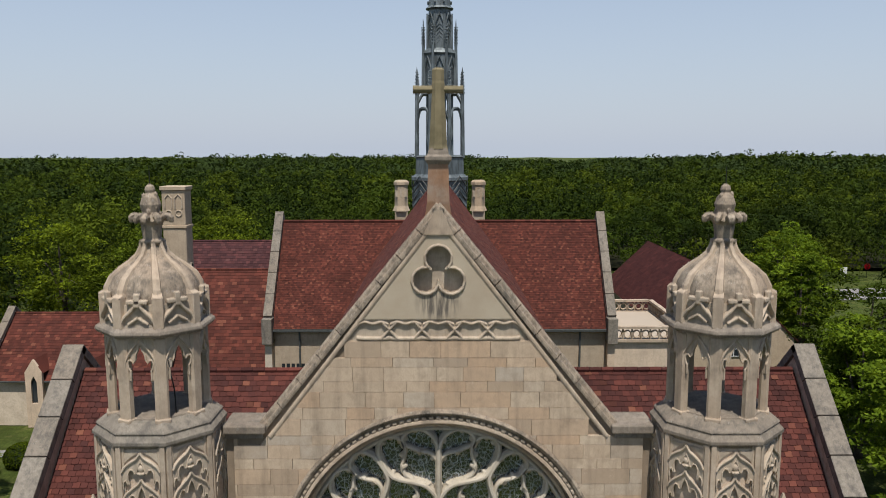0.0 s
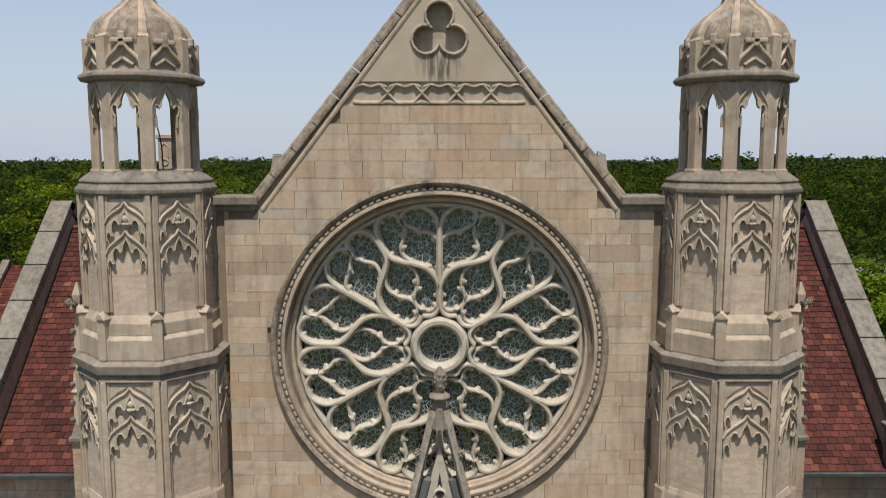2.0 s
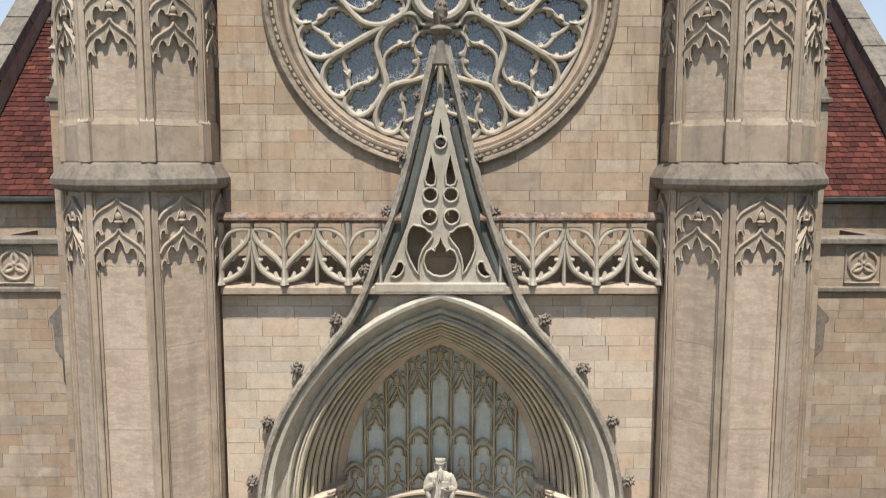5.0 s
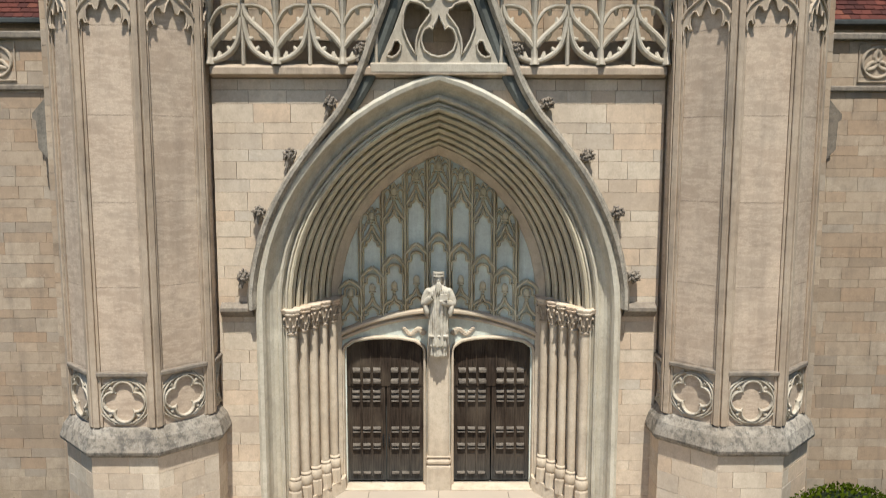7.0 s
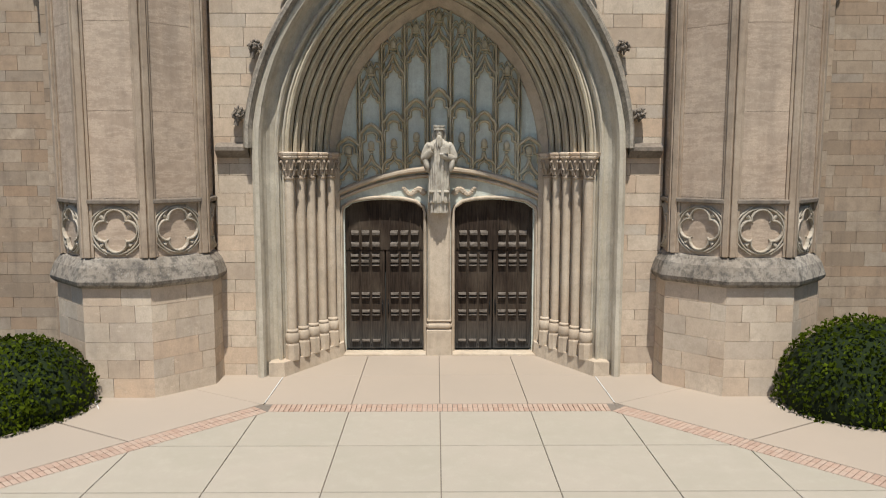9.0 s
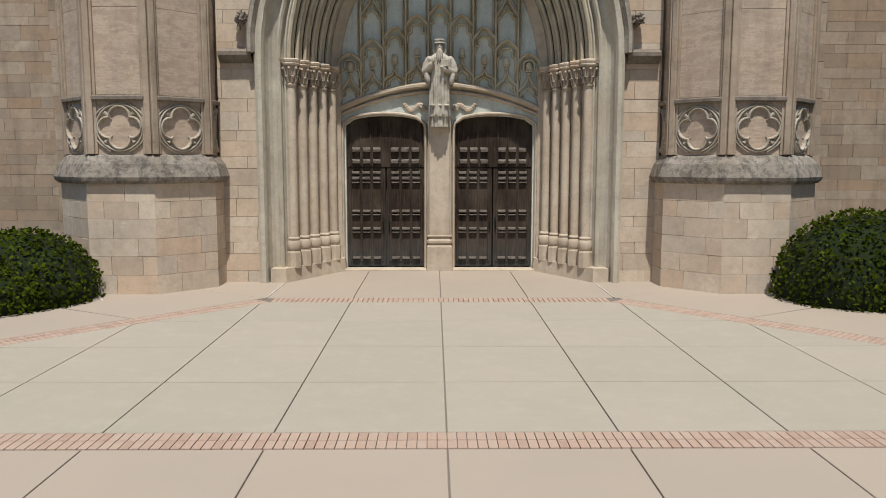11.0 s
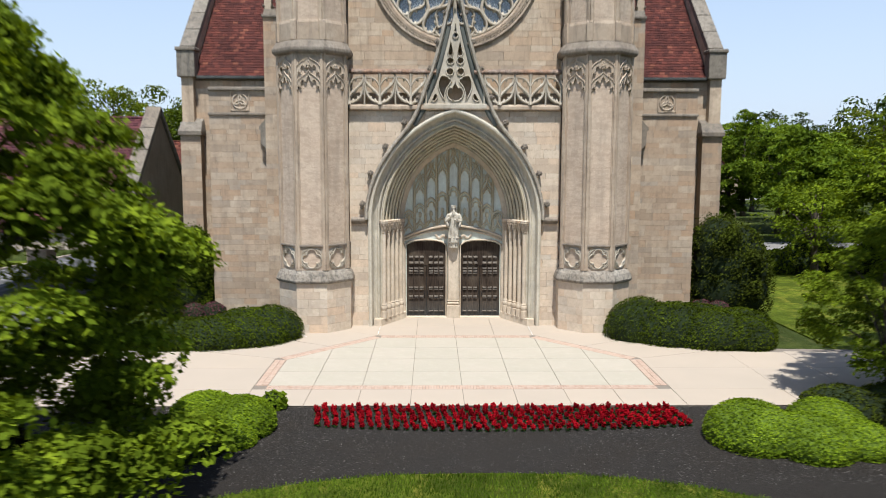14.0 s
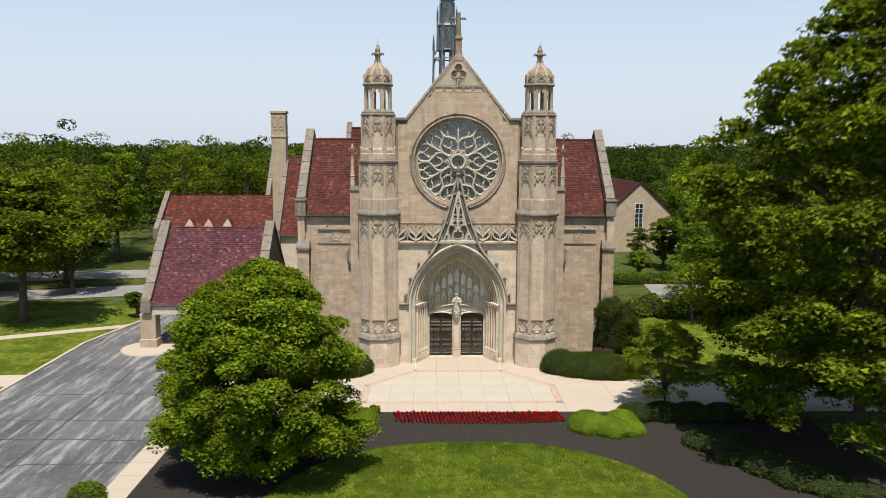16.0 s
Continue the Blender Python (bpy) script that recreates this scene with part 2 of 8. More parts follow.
c = m.mix(m.ramp(m.noise(60, 3), (0.45, 0), (0.75, 0.25)), c, (0.33, 0.295, 0.245))
CONCRETE = m.color(c).bump(m.noise(90, 3), 0.15, 0.005).m
m = Mat("cool_concrete_paving", 0.88, spec=0.2)
c = m.mix(m.ramp(m.random(), (0, 0.0), (1, 0.6)), (0.372, 0.328, 0.264), (0.34, 0.306, 0.243))
c = m.mix(m.ramp(m.noise(0.6, 7, rough=0.75), (0.40, 0.0), (0.70, 0.5)), c, (0.31, 0.29, 0.222))
c = m.mix(m.ramp(m.noise(2.3, 8, rough=0.8), (0.5, 0.0), (0.72, 0.4)), c, (0.43, 0.39, 0.312))
CONCRETE_COOL = m.color(m.mix(m.ramp(m.noise(60, 3), (0.45, 0), (0.75, 0.25)), c, (0.30, 0.275, 0.22))).bump(m.noise(90, 3), 0.15, 0.005).m
m = Mat("brick_paver", 0.85)
c = m.ramp(m.random(), (0.0, (0.385, 0.262, 0.195)), (0.5, (0.40, 0.295, 0.225)), (1.0, (0.34, 0.225, 0.165)))
PAVER = m.color(m.mix(m.ramp(m.noise(25), (0.4, 0), (0.8, 0.4)), c, (0.46, 0.40, 0.32))).bump(m.noise(60), 0.2, 0.005).m
m = Mat("joint_sand", 0.95)
JOINT = m.color(m.ramp(m.noise(20), (0.3, (0.15, 0.125, 0.10)), (0.7, (0.21, 0.18, 0.145)))).m
m = Mat("asphalt", 0.9, spec=0.2)
c = m.mix(m.ramp(m.noise(0.16, 6), (0.35, 0), (0.7, 1)), (0.050, 0.050, 0.053), (0.110, 0.108, 0.108))
c = m.mix(m.ramp(m.noise(0.9, 8, (1.6, 0.16, 1), (0, 0, 14), 0.75), (0.50, 0), (0.62, 0.75)), c, (0.27, 0.265, 0.255))
c = m.mix(m.ramp(m.noise(3.0, 6), (0.5, 0), (0.8, 0.5)), c, (0.16, 0.157, 0.15))
ASPHALT = m.color(m.mix(m.ramp(m.noise(90, 3), (0.5, 0), (0.8, 0.4)), c, (0.22, 0.21, 0.20))).bump(m.noise(120, 3), 0.4, 0.01).m
m = Mat("street_paving", 0.9, spec=0.15)
STREET = m.color(m.mix(m.ramp(m.noise(60, 3), (0.45, 0), (0.75, 0.3)), m.ramp(m.noise(0.25, 6), (0.35, (0.17, 0.162, 0.15)), (0.7, (0.24, 0.228, 0.21))), (0.13, 0.125, 0.12))).m
m = Mat("tar_seal", 0.6)
TAR = m.color(m.ramp(m.noise(8), (0.3, (0.03, 0.03, 0.03)), (0.7, (0.05, 0.05, 0.05)))).m
m = Mat("dark_mulch", 0.95, spec=0.1)
c = m.ramp(m.noise(34, 8, (1, 1.6, 1), rough=0.9), (0.36, (0.010, 0.0088, 0.0076)), (0.52, (0.035, 0.031, 0.027)), (0.70, (0.095, 0.084, 0.074)))
MULCH = m.color(m.mix(m.ramp(m.noise(0.5, 4), (0.4, 0), (0.7, 0.35)), c, (0.036, 0.028, 0.021))).bump(m.noise(26, 8, rough=0.8), 1.0, 0.08).m
m = Mat("mulch_chip", 0.9)
CHIP = m.color(m.ramp(m.random(), (0.0, (0.008, 0.007, 0.006)), (0.5, (0.033, 0.029, 0.025)), (0.82, (0.075, 0.067, 0.058)), (1.0, (0.165, 0.15, 0.132)))).m


def grass_material(name, a, b, stripe=0.5):
    """Mown grass: faint mower stripes, clumps, dry and lush patches, blades."""
    m = Mat(name, 0.9, spec=0.1)
    wave = m.node("ShaderNodeTexWave", Scale=0.30, Distortion=3.5, Detail=4)
    wave.wave_profile = "SIN"
    m.link(m.pos, wave.inputs["Vector"])
    c = m.mix(m.ramp(wave.outputs[1], (0.2, 0.0), (0.8, stripe)), a, b)
    c = m.mix(m.ramp(m.noise(0.45, 7, rough=0.7), (0.47, 0), (0.60, 0.9)), c, tuple(x * y for x, y in zip(a, (1.5, 1.25, 1.5))))
    c = m.mix(m.ramp(m.noise(0.22, 5, (1.0, 2.2, 1), (0, 0, 20)), (0.46, 0), (0.58, 0.85)), c, tuple(x * 0.40 for x in a))
    c = m.mix(m.ramp(m.noise(0.9, 6, (1.0, 0.5, 1), rough=0.75), (0.52, 0), (0.60, 0.85)), c, tuple(x * y for x, y in zip(b, (1.6, 1.22, 1.8))))
    c = m.mix(m.ramp(m.noise(1.5, 7, rough=0.75), (0.46, 0), (0.58, 0.8)), c, tuple(x * 0.50 for x in a))
    c = m.mix(m.ramp(m.noise(22, 7, rough=0.85), (0.38, 0), (0.62, 0.8)), c, tuple(x * 0.42 for x in a))
    return m.color(c).bump(m.noise(30, 7, rough=0.8), 1.0, 0.10).m


LAWN = grass_material("mown_lawn", (0.125, 0.176, 0.013), (0.190, 0.238, 0.022), 0.8)
MEADOW = grass_material("grass_ground", (0.075, 0.105, 0.02), (0.10, 0.13, 0.028))


def leaf_material(name, a, b, c, trans=0.35, broad=0.35):
    m = Mat(name, 0.75, spec=0.05)
    col = m.ramp(m.random(), (0.0, a), (0.5, b), (1.0, c))
    col = m.mix(m.ramp(m.noise(broad, 3), (0.44, 0), (0.56, 0.75)), col, tuple(v * 0.75 for v in a))
    m.color(col)
    tr = m.t.nodes.new("ShaderNodeBsdfTranslucent")
    hue = m.mix(1.0, col, (1.6, 1.5, 0.6), "MULTIPLY")
    m.link(hue, tr.inputs[0])
    mixer = m.t.nodes.new("ShaderNodeMixShader")
    mixer.inputs[0].default_value = trans
    m.link(m.b.outputs[0], mixer.inputs[1]).link(tr.outputs[0], mixer.inputs[2])
    m.link(mixer.outputs[0], m.t.nodes["Material Output"].inputs[0])
    return m.m


LEAF_MAPLE = leaf_material("maple_leaf", (0.074, 0.108, 0.006), (0.118, 0.166, 0.010), (0.205, 0.268, 0.015), 0.26, 0.5)
LEAF_OAK = leaf_material("oak_leaf", (0.056, 0.080, 0.006), (0.106, 0.141, 0.009), (0.192, 0.235, 0.014), 0.30, 0.4)
LEAF_SHADE = leaf_material("shade_tree_leaf", (0.0396, 0.0594, 0.0045), (0.0738, 0.1044, 0.0072), (0.1215, 0.162, 0.0108), 0.22, 0.4)
LEAF_BRIGHT = leaf_material("bright_leaf", (0.062, 0.1, 0.008), (0.11, 0.165, 0.012), (0.175, 0.24, 0.018), 0.3, 0.3)
LEAF_BOX = leaf_material("boxwood_leaf", (0.028, 0.042, 0.002), (0.046, 0.066, 0.003), (0.076, 0.104, 0.005), 0.2, 1.4)
LEAF_LIME = leaf_material("spirea_leaf", (0.1045, 0.16, 0.0081), (0.154, 0.225, 0.0108), (0.22, 0.295, 0.0162), 0.3, 0.8)
LEAF_YEW = leaf_material("yew_leaf", (0.0209, 0.0275, 0.0022), (0.038, 0.05, 0.004), (0.0646, 0.085, 0.0068), 0.1, 1)
LEAF_FOREST = leaf_material("woodland_leaf", (0.0272, 0.0416, 0.0036), (0.034, 0.052, 0.0045), (0.0425, 0.065, 0.0056), 0.1, 0.07)
LEAF_DEEP = leaf_material("woodland_leaf_deep", (0.0136, 0.0232, 0.0028), (0.017, 0.029, 0.0035), (0.0213, 0.0363, 0.0044), 0.06, 0.07)
LEAF_FRESH = leaf_material("woodland_leaf_fresh", (0.0496, 0.0664, 0.0048), (0.062, 0.083, 0.006), (0.0775, 0.1038, 0.0075), 0.14, 0.07)
# Bluer leaf for the farthest woods: distance haze tinted into the leaf colour.
LEAF_HAZE = leaf_material("woodland_leaf_haze_tint", (0.0255, 0.0399, 0.0098), (0.03, 0.047, 0.0115), (0.036, 0.0564, 0.0138), 0.08, 0.05)
LEAF_PLANT = leaf_material("salvia_leaf", (0.012, 0.030, 0.008), (0.022, 0.048, 0.012), (0.035, 0.065, 0.014), 0.2)
LEAF_BARB = leaf_material("barberry_leaf", (0.07, 0.025, 0.035), (0.10, 0.04, 0.05), (0.13, 0.06, 0.06), 0.2)
BLOOM = leaf_material("red_bloom", (0.20, 0.003, 0.008), (0.36, 0.005, 0.012), (0.48, 0.010, 0.020), 0.25, 1.5)
BLADE = leaf_material("grass_blade", (0.05, 0.092, 0.007), (0.098, 0.155, 0.012), (0.17, 0.235, 0.022), 0.3, 0.6)
m = Mat("bark", 0.95, spec=0.1)
b1 = m.noise(9, 6, (3, 3, 0.5))
BARK = m.color(m.ramp(b1, (0.3, (0.035, 0.027, 0.02)), (0.7, (0.12, 0.10, 0.08)))).bump(b1, 0.8, 0.04).m
m = Mat("white_paint", 0.5)
WHITE = m.color(m.ramp(m.noise(4), (0.3, (0.55, 0.54, 0.51)), (0.7, (0.66, 0.65, 0.62)))).m
m = Mat("lime_core", 0.95)
LIME_CORE = m.color(m.ramp(m.noise(9), (0.3, (0.05, 0.08, 0.006)), (0.7, (0.10, 0.15, 0.010)))).m
# Near-black green for shrub cores: the shade between leaves, put in as colour.
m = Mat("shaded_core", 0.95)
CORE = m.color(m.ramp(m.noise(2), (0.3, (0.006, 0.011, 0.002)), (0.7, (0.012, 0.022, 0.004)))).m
m = Mat("statue_limestone", 0.9, spec=0.15)
STATUE = m.color(m.mix(m.ramp(m.noise(5, 6), (0.42, 0), (0.72, 0.8)), (0.50, 0.46, 0.38), (0.20, 0.17, 0.13))).bump(m.noise(30), 0.2, 0.01).m


# ---- mesh helpers ----
def finish(bm, name="mesh", smooth=False):
    me = bpy.data.meshes.new(name)
    bmesh.ops.recalc_face_normals(bm, faces=bm.faces)
    bm.to_mesh(me)
    bm.free()
    if smooth:
        me.shade_smooth()
    return me


def put(name, me, material, parent=None, at=None, label="", scale=None):
    """Links a mesh as one object, under a thing or a part."""
    if material is not None and not me.materials:
        me.materials.append(material)
    ob = new(name, me)
    if at is not None:
        ob.matrix_basis = at
    if scale is not None:
        ob.scale = scale
    ob.parent = parent
    if label:
        ob["label"] = label
    return ob


def part(name, bm, material, parent=None, label="", smooth=False, at=None):
    return put(name, finish(bm, name, smooth), material, parent, at, label)


def thing(name, label, category, group="", kind="", at=(0, 0, 0)):
    ob = new(name)
    ob.location = at
    ob.empty_display_size = 0.3
    return tagged(ob, label, category, group, kind)


def box(bm, x0, x1, y0, y1, z0, z1, bevel=0.0, m=None):
    vs = [bm.verts.new((x, y, z)) for x in (x0, x1) for y in (y0, y1) for z in (z0, z1)]
    fs = [bm.faces.new([vs[i] for i in q]) for q in ((0, 1, 3, 2), (4, 6, 7, 5), (0, 4, 5, 1), (2, 3, 7, 6), (0, 2, 6, 4), (1, 5, 7, 3))]
    if bevel:
        es = list({e for f in fs for e in f.edges})
        got = bmesh.ops.bevel(bm, geom=es, offset=bevel, segments=1, affect="EDGES")
        vs = list({v for f in got["faces"] for v in f.verts} | {v for v in vs if v.is_valid})
    if m is not None:
        bmesh.ops.transform(bm, matrix=m, verts=[v for v in vs if v.is_valid])
    return vs


def prism(bm, ring0, ring1, cap=True):
    """Joins two rings of as many points each."""
    a = [bm.verts.new(p) for p in ring0]
    b = [bm.verts.new(p) for p in ring1]
    n = len(a)
    for i in range(n):
        bm.faces.new((a[i], a[(i + 1) % n], b[(i + 1) % n], b[i]))
    if cap:
        bm.faces.new(a[::-1])
        bm.faces.new(b)
    return a + b


def rings(bm, levels, n=8, turn=22.5, cx=0.0, cy=0.0, cap=True):
    """A solid of regular n-gons: levels of (z, radius of the corners)."""
    rows = []
    for z, r in levels:
        rows.append([bm.verts.new((cx + r * math.cos(radians(turn + 360 * i / n)), cy + r * math.sin(radians(turn + 360 * i / n)), z)) for i in range(n)])
    for a, b in zip(rows, rows[1:]):
        for i in range(n):
            bm.faces.new((a[i], a[(i + 1) % n], b[(i + 1) % n], b[i]))
    if cap:
        bm.faces.new(rows[0][::-1])
        bm.faces.new(rows[-1])
    return [v for r in rows for v in r]


def smooth_path(pts, k=4, closed=False):
    """Catmull-Rom through the points."""
    p = [Vector(q).to_3d() if len(q) == 3 else Vector((q[0], q[1], 0)) for q in pts]
    n, out = len(p), []
    for i in range(n if closed else n - 1):
        a, b, c, d = (p[(i + j) % n] if closed else p[min(max(i + j, 0), n - 1)] for j in (-1, 0, 1, 2))
        for s in range(k):
            t = s / k
            out.append(0.5 * (2 * b + (c - a) * t + (2 * a - 5 * b + 4 * c - d) * t * t + (3 * b - a - 3 * c + d) * t ** 3))
    if not closed:
        out.append(p[-1])
    return out


def sweep(bm, pts, w, d, normal=(0, 0, 1), closed=False, taper=None, back=0.0, prof=None):
    """A moulded bar of width w and depth d along a path; it stands out along the normal."""
    nrm = Vector(normal)
    prof = prof or [(-0.5, -back), (-0.5, 0.45), (-0.18, 1.0), (0.18, 1.0), (0.5, 0.45), (0.5, -back)]
    n, rows = len(pts), []
    for i, p in enumerate(pts):
        a = pts[(i - 1) % n] if closed or i else pts[0]
        b = pts[(i + 1) % n] if closed or i < n - 1 else pts[-1]
        t = (b - a)
        side = t.cross(nrm)
        side = side.normalized() if side.length > 1e-6 else Vector((1, 0, 0))
        k = taper[i] if taper else 1.0
        rows.append([bm.verts.new(p + side * (w * k * u) + nrm * (d * (k if taper else 1) * v)) for u, v in prof])
    for i in range(n if closed else n - 1):
        r0, r1 = rows[i], rows[(i + 1) % n]
        for j in range(len(prof) - 1):
            bm.faces.new((r0[j], r0[j + 1], r1[j + 1], r1[j]))
    if not closed:
        bm.faces.new(rows[0])
        bm.faces.new(rows[-1][::-1])


def tube(bm, pts, radii, n=7):
    rows = []
    for i, p in enumerate(pts):
        t = (pts[min(i + 1, len(pts) - 1)] - pts[max(i - 1, 0)]).normalized()
        u = t.orthogonal().normalized()
        if rows:
            u = (last - t * last.dot(t)).normalized()
        last = u
        v = t.cross(u)
        rows.append([bm.verts.new(p + radii[i] * (math.cos(2 * math.pi * k / n) * u + math.sin(2 * math.pi * k / n) * v)) for k in range(n)])
    for a, b in zip(rows, rows[1:]):
        for k in range(n):
            bm.faces.new((a[k], a[(k + 1) % n], b[(k + 1) % n], b[k]))
    bm.faces.new(rows[0][::-1])
    bm.faces.new(rows[-1])


def plate(bm, outer, holes, y0, y1, to=None):
    """A slab in the xz plane between y0 (front) and y1, with holes through it."""
    place = to or (lambda x, z, y: (x, y, z))
    loops = []
    for loop in [outer] + list(holes):
        f = [bm.verts.new(place(x, z, y0)) for x, z in loop]
        b = [bm.verts.new(place(x, z, y1)) for x, z in loop]
        loops.append((f, b))
    for side in (0, 1):
        es = []
        for lp in loops:
            v = lp[side]
            es += [bm.edges.new((v[i], v[(i + 1) % len(v)])) for i in range(len(v))]
        bmesh.ops.triangle_fill(bm, use_beauty=True, use_dissolve=False, edges=es)
    for f, b in loops:
        n = len(f)
        for i in range(n):
            bm.faces.new((f[i], f[(i + 1) % n], b[(i + 1) % n], b[i]))


def circle(cx, cz, r, n=24, a0=0.0):
    return [(cx + r * math.cos(a0 + 2 * math.pi * i / n), cz + r * math.sin(a0 + 2 * math.pi * i / n)) for i in range(n)]


def foil(n, rc, r, turn=90.0, k=10, cx=0.0, cz=0.0):
    """The outline of a trefoil, quatrefoil and so on: n lobes of radius r round rc."""
    half = math.pi / n
    # the angle on a lobe at which it meets its neighbour
    x = rc * math.sin(half)
    reach = math.asin(min(1, x / r)) if x < r else math.pi / 2
    top = math.pi - (math.pi / 2 - half) - (math.pi / 2 - reach) if x < r else math.pi / 2 + half
    top = half + math.acos(min(1, x / r)) if x < r else half + 0.0
    span = math.pi - (math.pi / 2 - half + math.acos(min(1, x / r))) if x < r else math.pi / 2 + half
    out = []
    for i in range(n):
        a = radians(turn) + 2 * half * i
        for j in range(k + 1):
            b = a + (j / k * 2 - 1) * span
            out.append((cx + rc * math.cos(a) + r * math.cos(b), cz + rc * math.sin(a) + r * math.sin(b)))
    return out


def clip(poly, px, pz, nx, nz):
    """Keeps the part of a polygon on the side of (px, pz) to which (nx, nz) points."""
    out, n = [], len(poly)
    for i in range(n):
        a, b = poly[i], poly[(i + 1) % n]
        da, db = (a[0] - px) * nx + (a[1] - pz) * nz, (b[0] - px) * nx + (b[1] - pz) * nz
        if da >= 0:
            out.append(a)
        if da * db < 0:
            t = da / (da - db)
            out.append((a[0] + t * (b[0] - a[0]), a[1] + t * (b[1] - a[1])))
    return out


def area(poly):
    return 0.5 * sum(a[0] * b[1] - b[0] * a[1] for a, b in zip(poly, poly[1:] + poly[:1]))


def block_mesh(poly, depth, chamfer=0.005, place=None):
    """A block: a polygon of the xz plane, its face towards -y at y = 0, with chamfered arrises."""
    place = place or (lambda x, z, y: (x, y, z))
    cx, cz = sum(p[0] for p in poly) / len(poly), sum(p[1] for p in poly) / len(poly)
    bm = bmesh.new()

    def ring(inset, y):
        out = []
        for x, z in poly:
            dx, dz = cx - x, cz - z
            k = inset / max(math.hypot(dx, dz), 1e-4)
            out.append(bm.verts.new(place(x + dx * k, z + dz * k, y)))
        return out

    a, b, c = ring(0, depth), ring(0, chamfer), ring(chamfer * 1.4, 0)
    n = len(poly)
    for u, v in ((a, b), (b, c)):
        for i in range(n):
            bm.faces.new((u[i], u[(i + 1) % n], v[(i + 1) % n], v[i]))
    bm.faces.new(c)
    return finish(bm, "block")


UNIT_BLOCK = {}


def ashlar(parent, x0, x1, z0, z1, place_matrix, clips=lambda cx, cz: (), skip=lambda cx, cz: False, material=None, seed=1, depth=0.06, heights=(0.40, 0.27, 0.36, 0.24, 0.42, 0.30), limit=300, gap=0.0030):
    """Courses of squared blocks on a wall, each a part of it; blocks cut by slopes and rings get a mesh of their own."""
    rnd = random.Random(seed)
    z, i, made = z0, 0, 0
    while z < z1 - 0.02:
        h = heights[(i + seed) % len(heights)]
        if z1 - (z + h) < 0.16:
            h = z1 - z
        x = x0 - rnd.uniform(0.0, 0.6)
        while x < x1 - 0.01:
            w = rnd.uniform(0.55, 1.25) * (1.15 if h > 0.33 else 0.9)
            a, b = max(x, x0), min(x + w, x1)
            if x1 - b < 0.2:
                b, w = x1, x1 - x + 0.01
            x += w
            if b - a < 0.03:
                continue
            cx, cz = (a + b) / 2, z + h / 2
            if skip(cx, cz):
                continue
            poly = [(a + gap, z + gap), (b - gap, z + gap), (b - gap, z + h - gap), (a + gap, z + h - gap)]
            cut = poly
            for c in clips(cx, cz):
                cut = clip(cut, *c)
                if len(cut) < 3:
                    break
            if len(cut) < 3 or abs(area(cut)) < 0.002:
                continue
            out = rnd.uniform(-0.003, 0.004)
            if cut == poly:
                key = (round((b - a) * 10) / 10, h, depth, gap)
                if key not in UNIT_BLOCK:
                    hw, hh = key[0] / 2 - gap, h / 2 - gap
                    UNIT_BLOCK[key] = block_mesh([(-hw, -hh), (hw, -hh), (hw, hh), (-hw, hh)], depth)
                me, at = UNIT_BLOCK[key], Matrix.Translation((cx, -depth - out, cz))
                sx = (b - a - 2 * gap) / (key[0] - 2 * gap)
                ob = put("ashlar_block", me, None, parent)
                ob.matrix_basis = place_matrix @ at @ Matrix.Diagonal((sx, 1, 1, 1))
                if not me.materials:
                    me.materials.append(material)
                if me.materials[0] != material:
                    ob.material_slots[0].link = "OBJECT"
                    ob.material_slots[0].material = material
            else:
                if area(cut) < 0:
                    cut = cut[::-1]
                me = block_mesh(cut, depth)
                ob = put("ashlar_block", me, material, parent)
                ob.matrix_basis = place_matrix @ Matrix.Translation((0, -depth - out, 0))
            made += 1
        z += h
        i += 1
    return made


def arch(s, zs, apex, n=14):
    """A pointed arch from its left springing over the apex to its right: points (x, z)."""
    h = apex - zs
    r = (s * s + h * h) / (2 * s)
    a1 = math.asin(min(1, h / r))
    left = [(r - s - r * math.cos(a1 * i / n), zs + r * math.sin(a1 * i / n)) for i in range(n + 1)]
    return left + [(-x, z) for x, z in left[-2::-1]]


def xz(pts, y):
    return [Vector((p[0], y, p[1])) for p in pts]


FRONT = (0, -1, 0)

# ---- the church: large forms ----
church = thing("church", "gothic revival limestone church with red clay tile roofs", "church")

# gable wall over the portal, with the rose window's opening
ROSE_Z, ROSE_R = 17.5, 3.95
APEX, KNEE_X, KNEE_Z = 26.3, 4.33, 20.85
SLOPE = (APEX - KNEE_Z) / KNEE_X
bm = bmesh.new()
tre = foil(3, 0.36, 0.30, 90, 10, 0.0, 24.98)
plate(bm, [(-5.3, 10.3), (5.3, 10.3), (5.3, 21.0), (KNEE_X, 21.0), (0, APEX), (-KNEE_X, 21.0), (-5.3, 21.0)], [circle(0, ROSE_Z, ROSE_R, 64), tre], 0.06, 0.8)
gable_wall = part("gable_wall", bm, MORTAR, church, "limestone gable wall with a rose window")


def gable_clips(cx, cz):
    out = [(0, APEX - 0.06, -SLOPE if cx > 0 else SLOPE, -1)] if cz > 20.2 and abs(cx) < KNEE_X + 0.3 else []
    dx, dz = cx, cz - ROSE_Z
    d = math.hypot(dx, dz)
    if d < ROSE_R + 1.6:
        out.append((dx / d * (ROSE_R - 0.02), ROSE_Z + dz / d * (ROSE_R - 0.02), dx / d, dz / d))
    return out


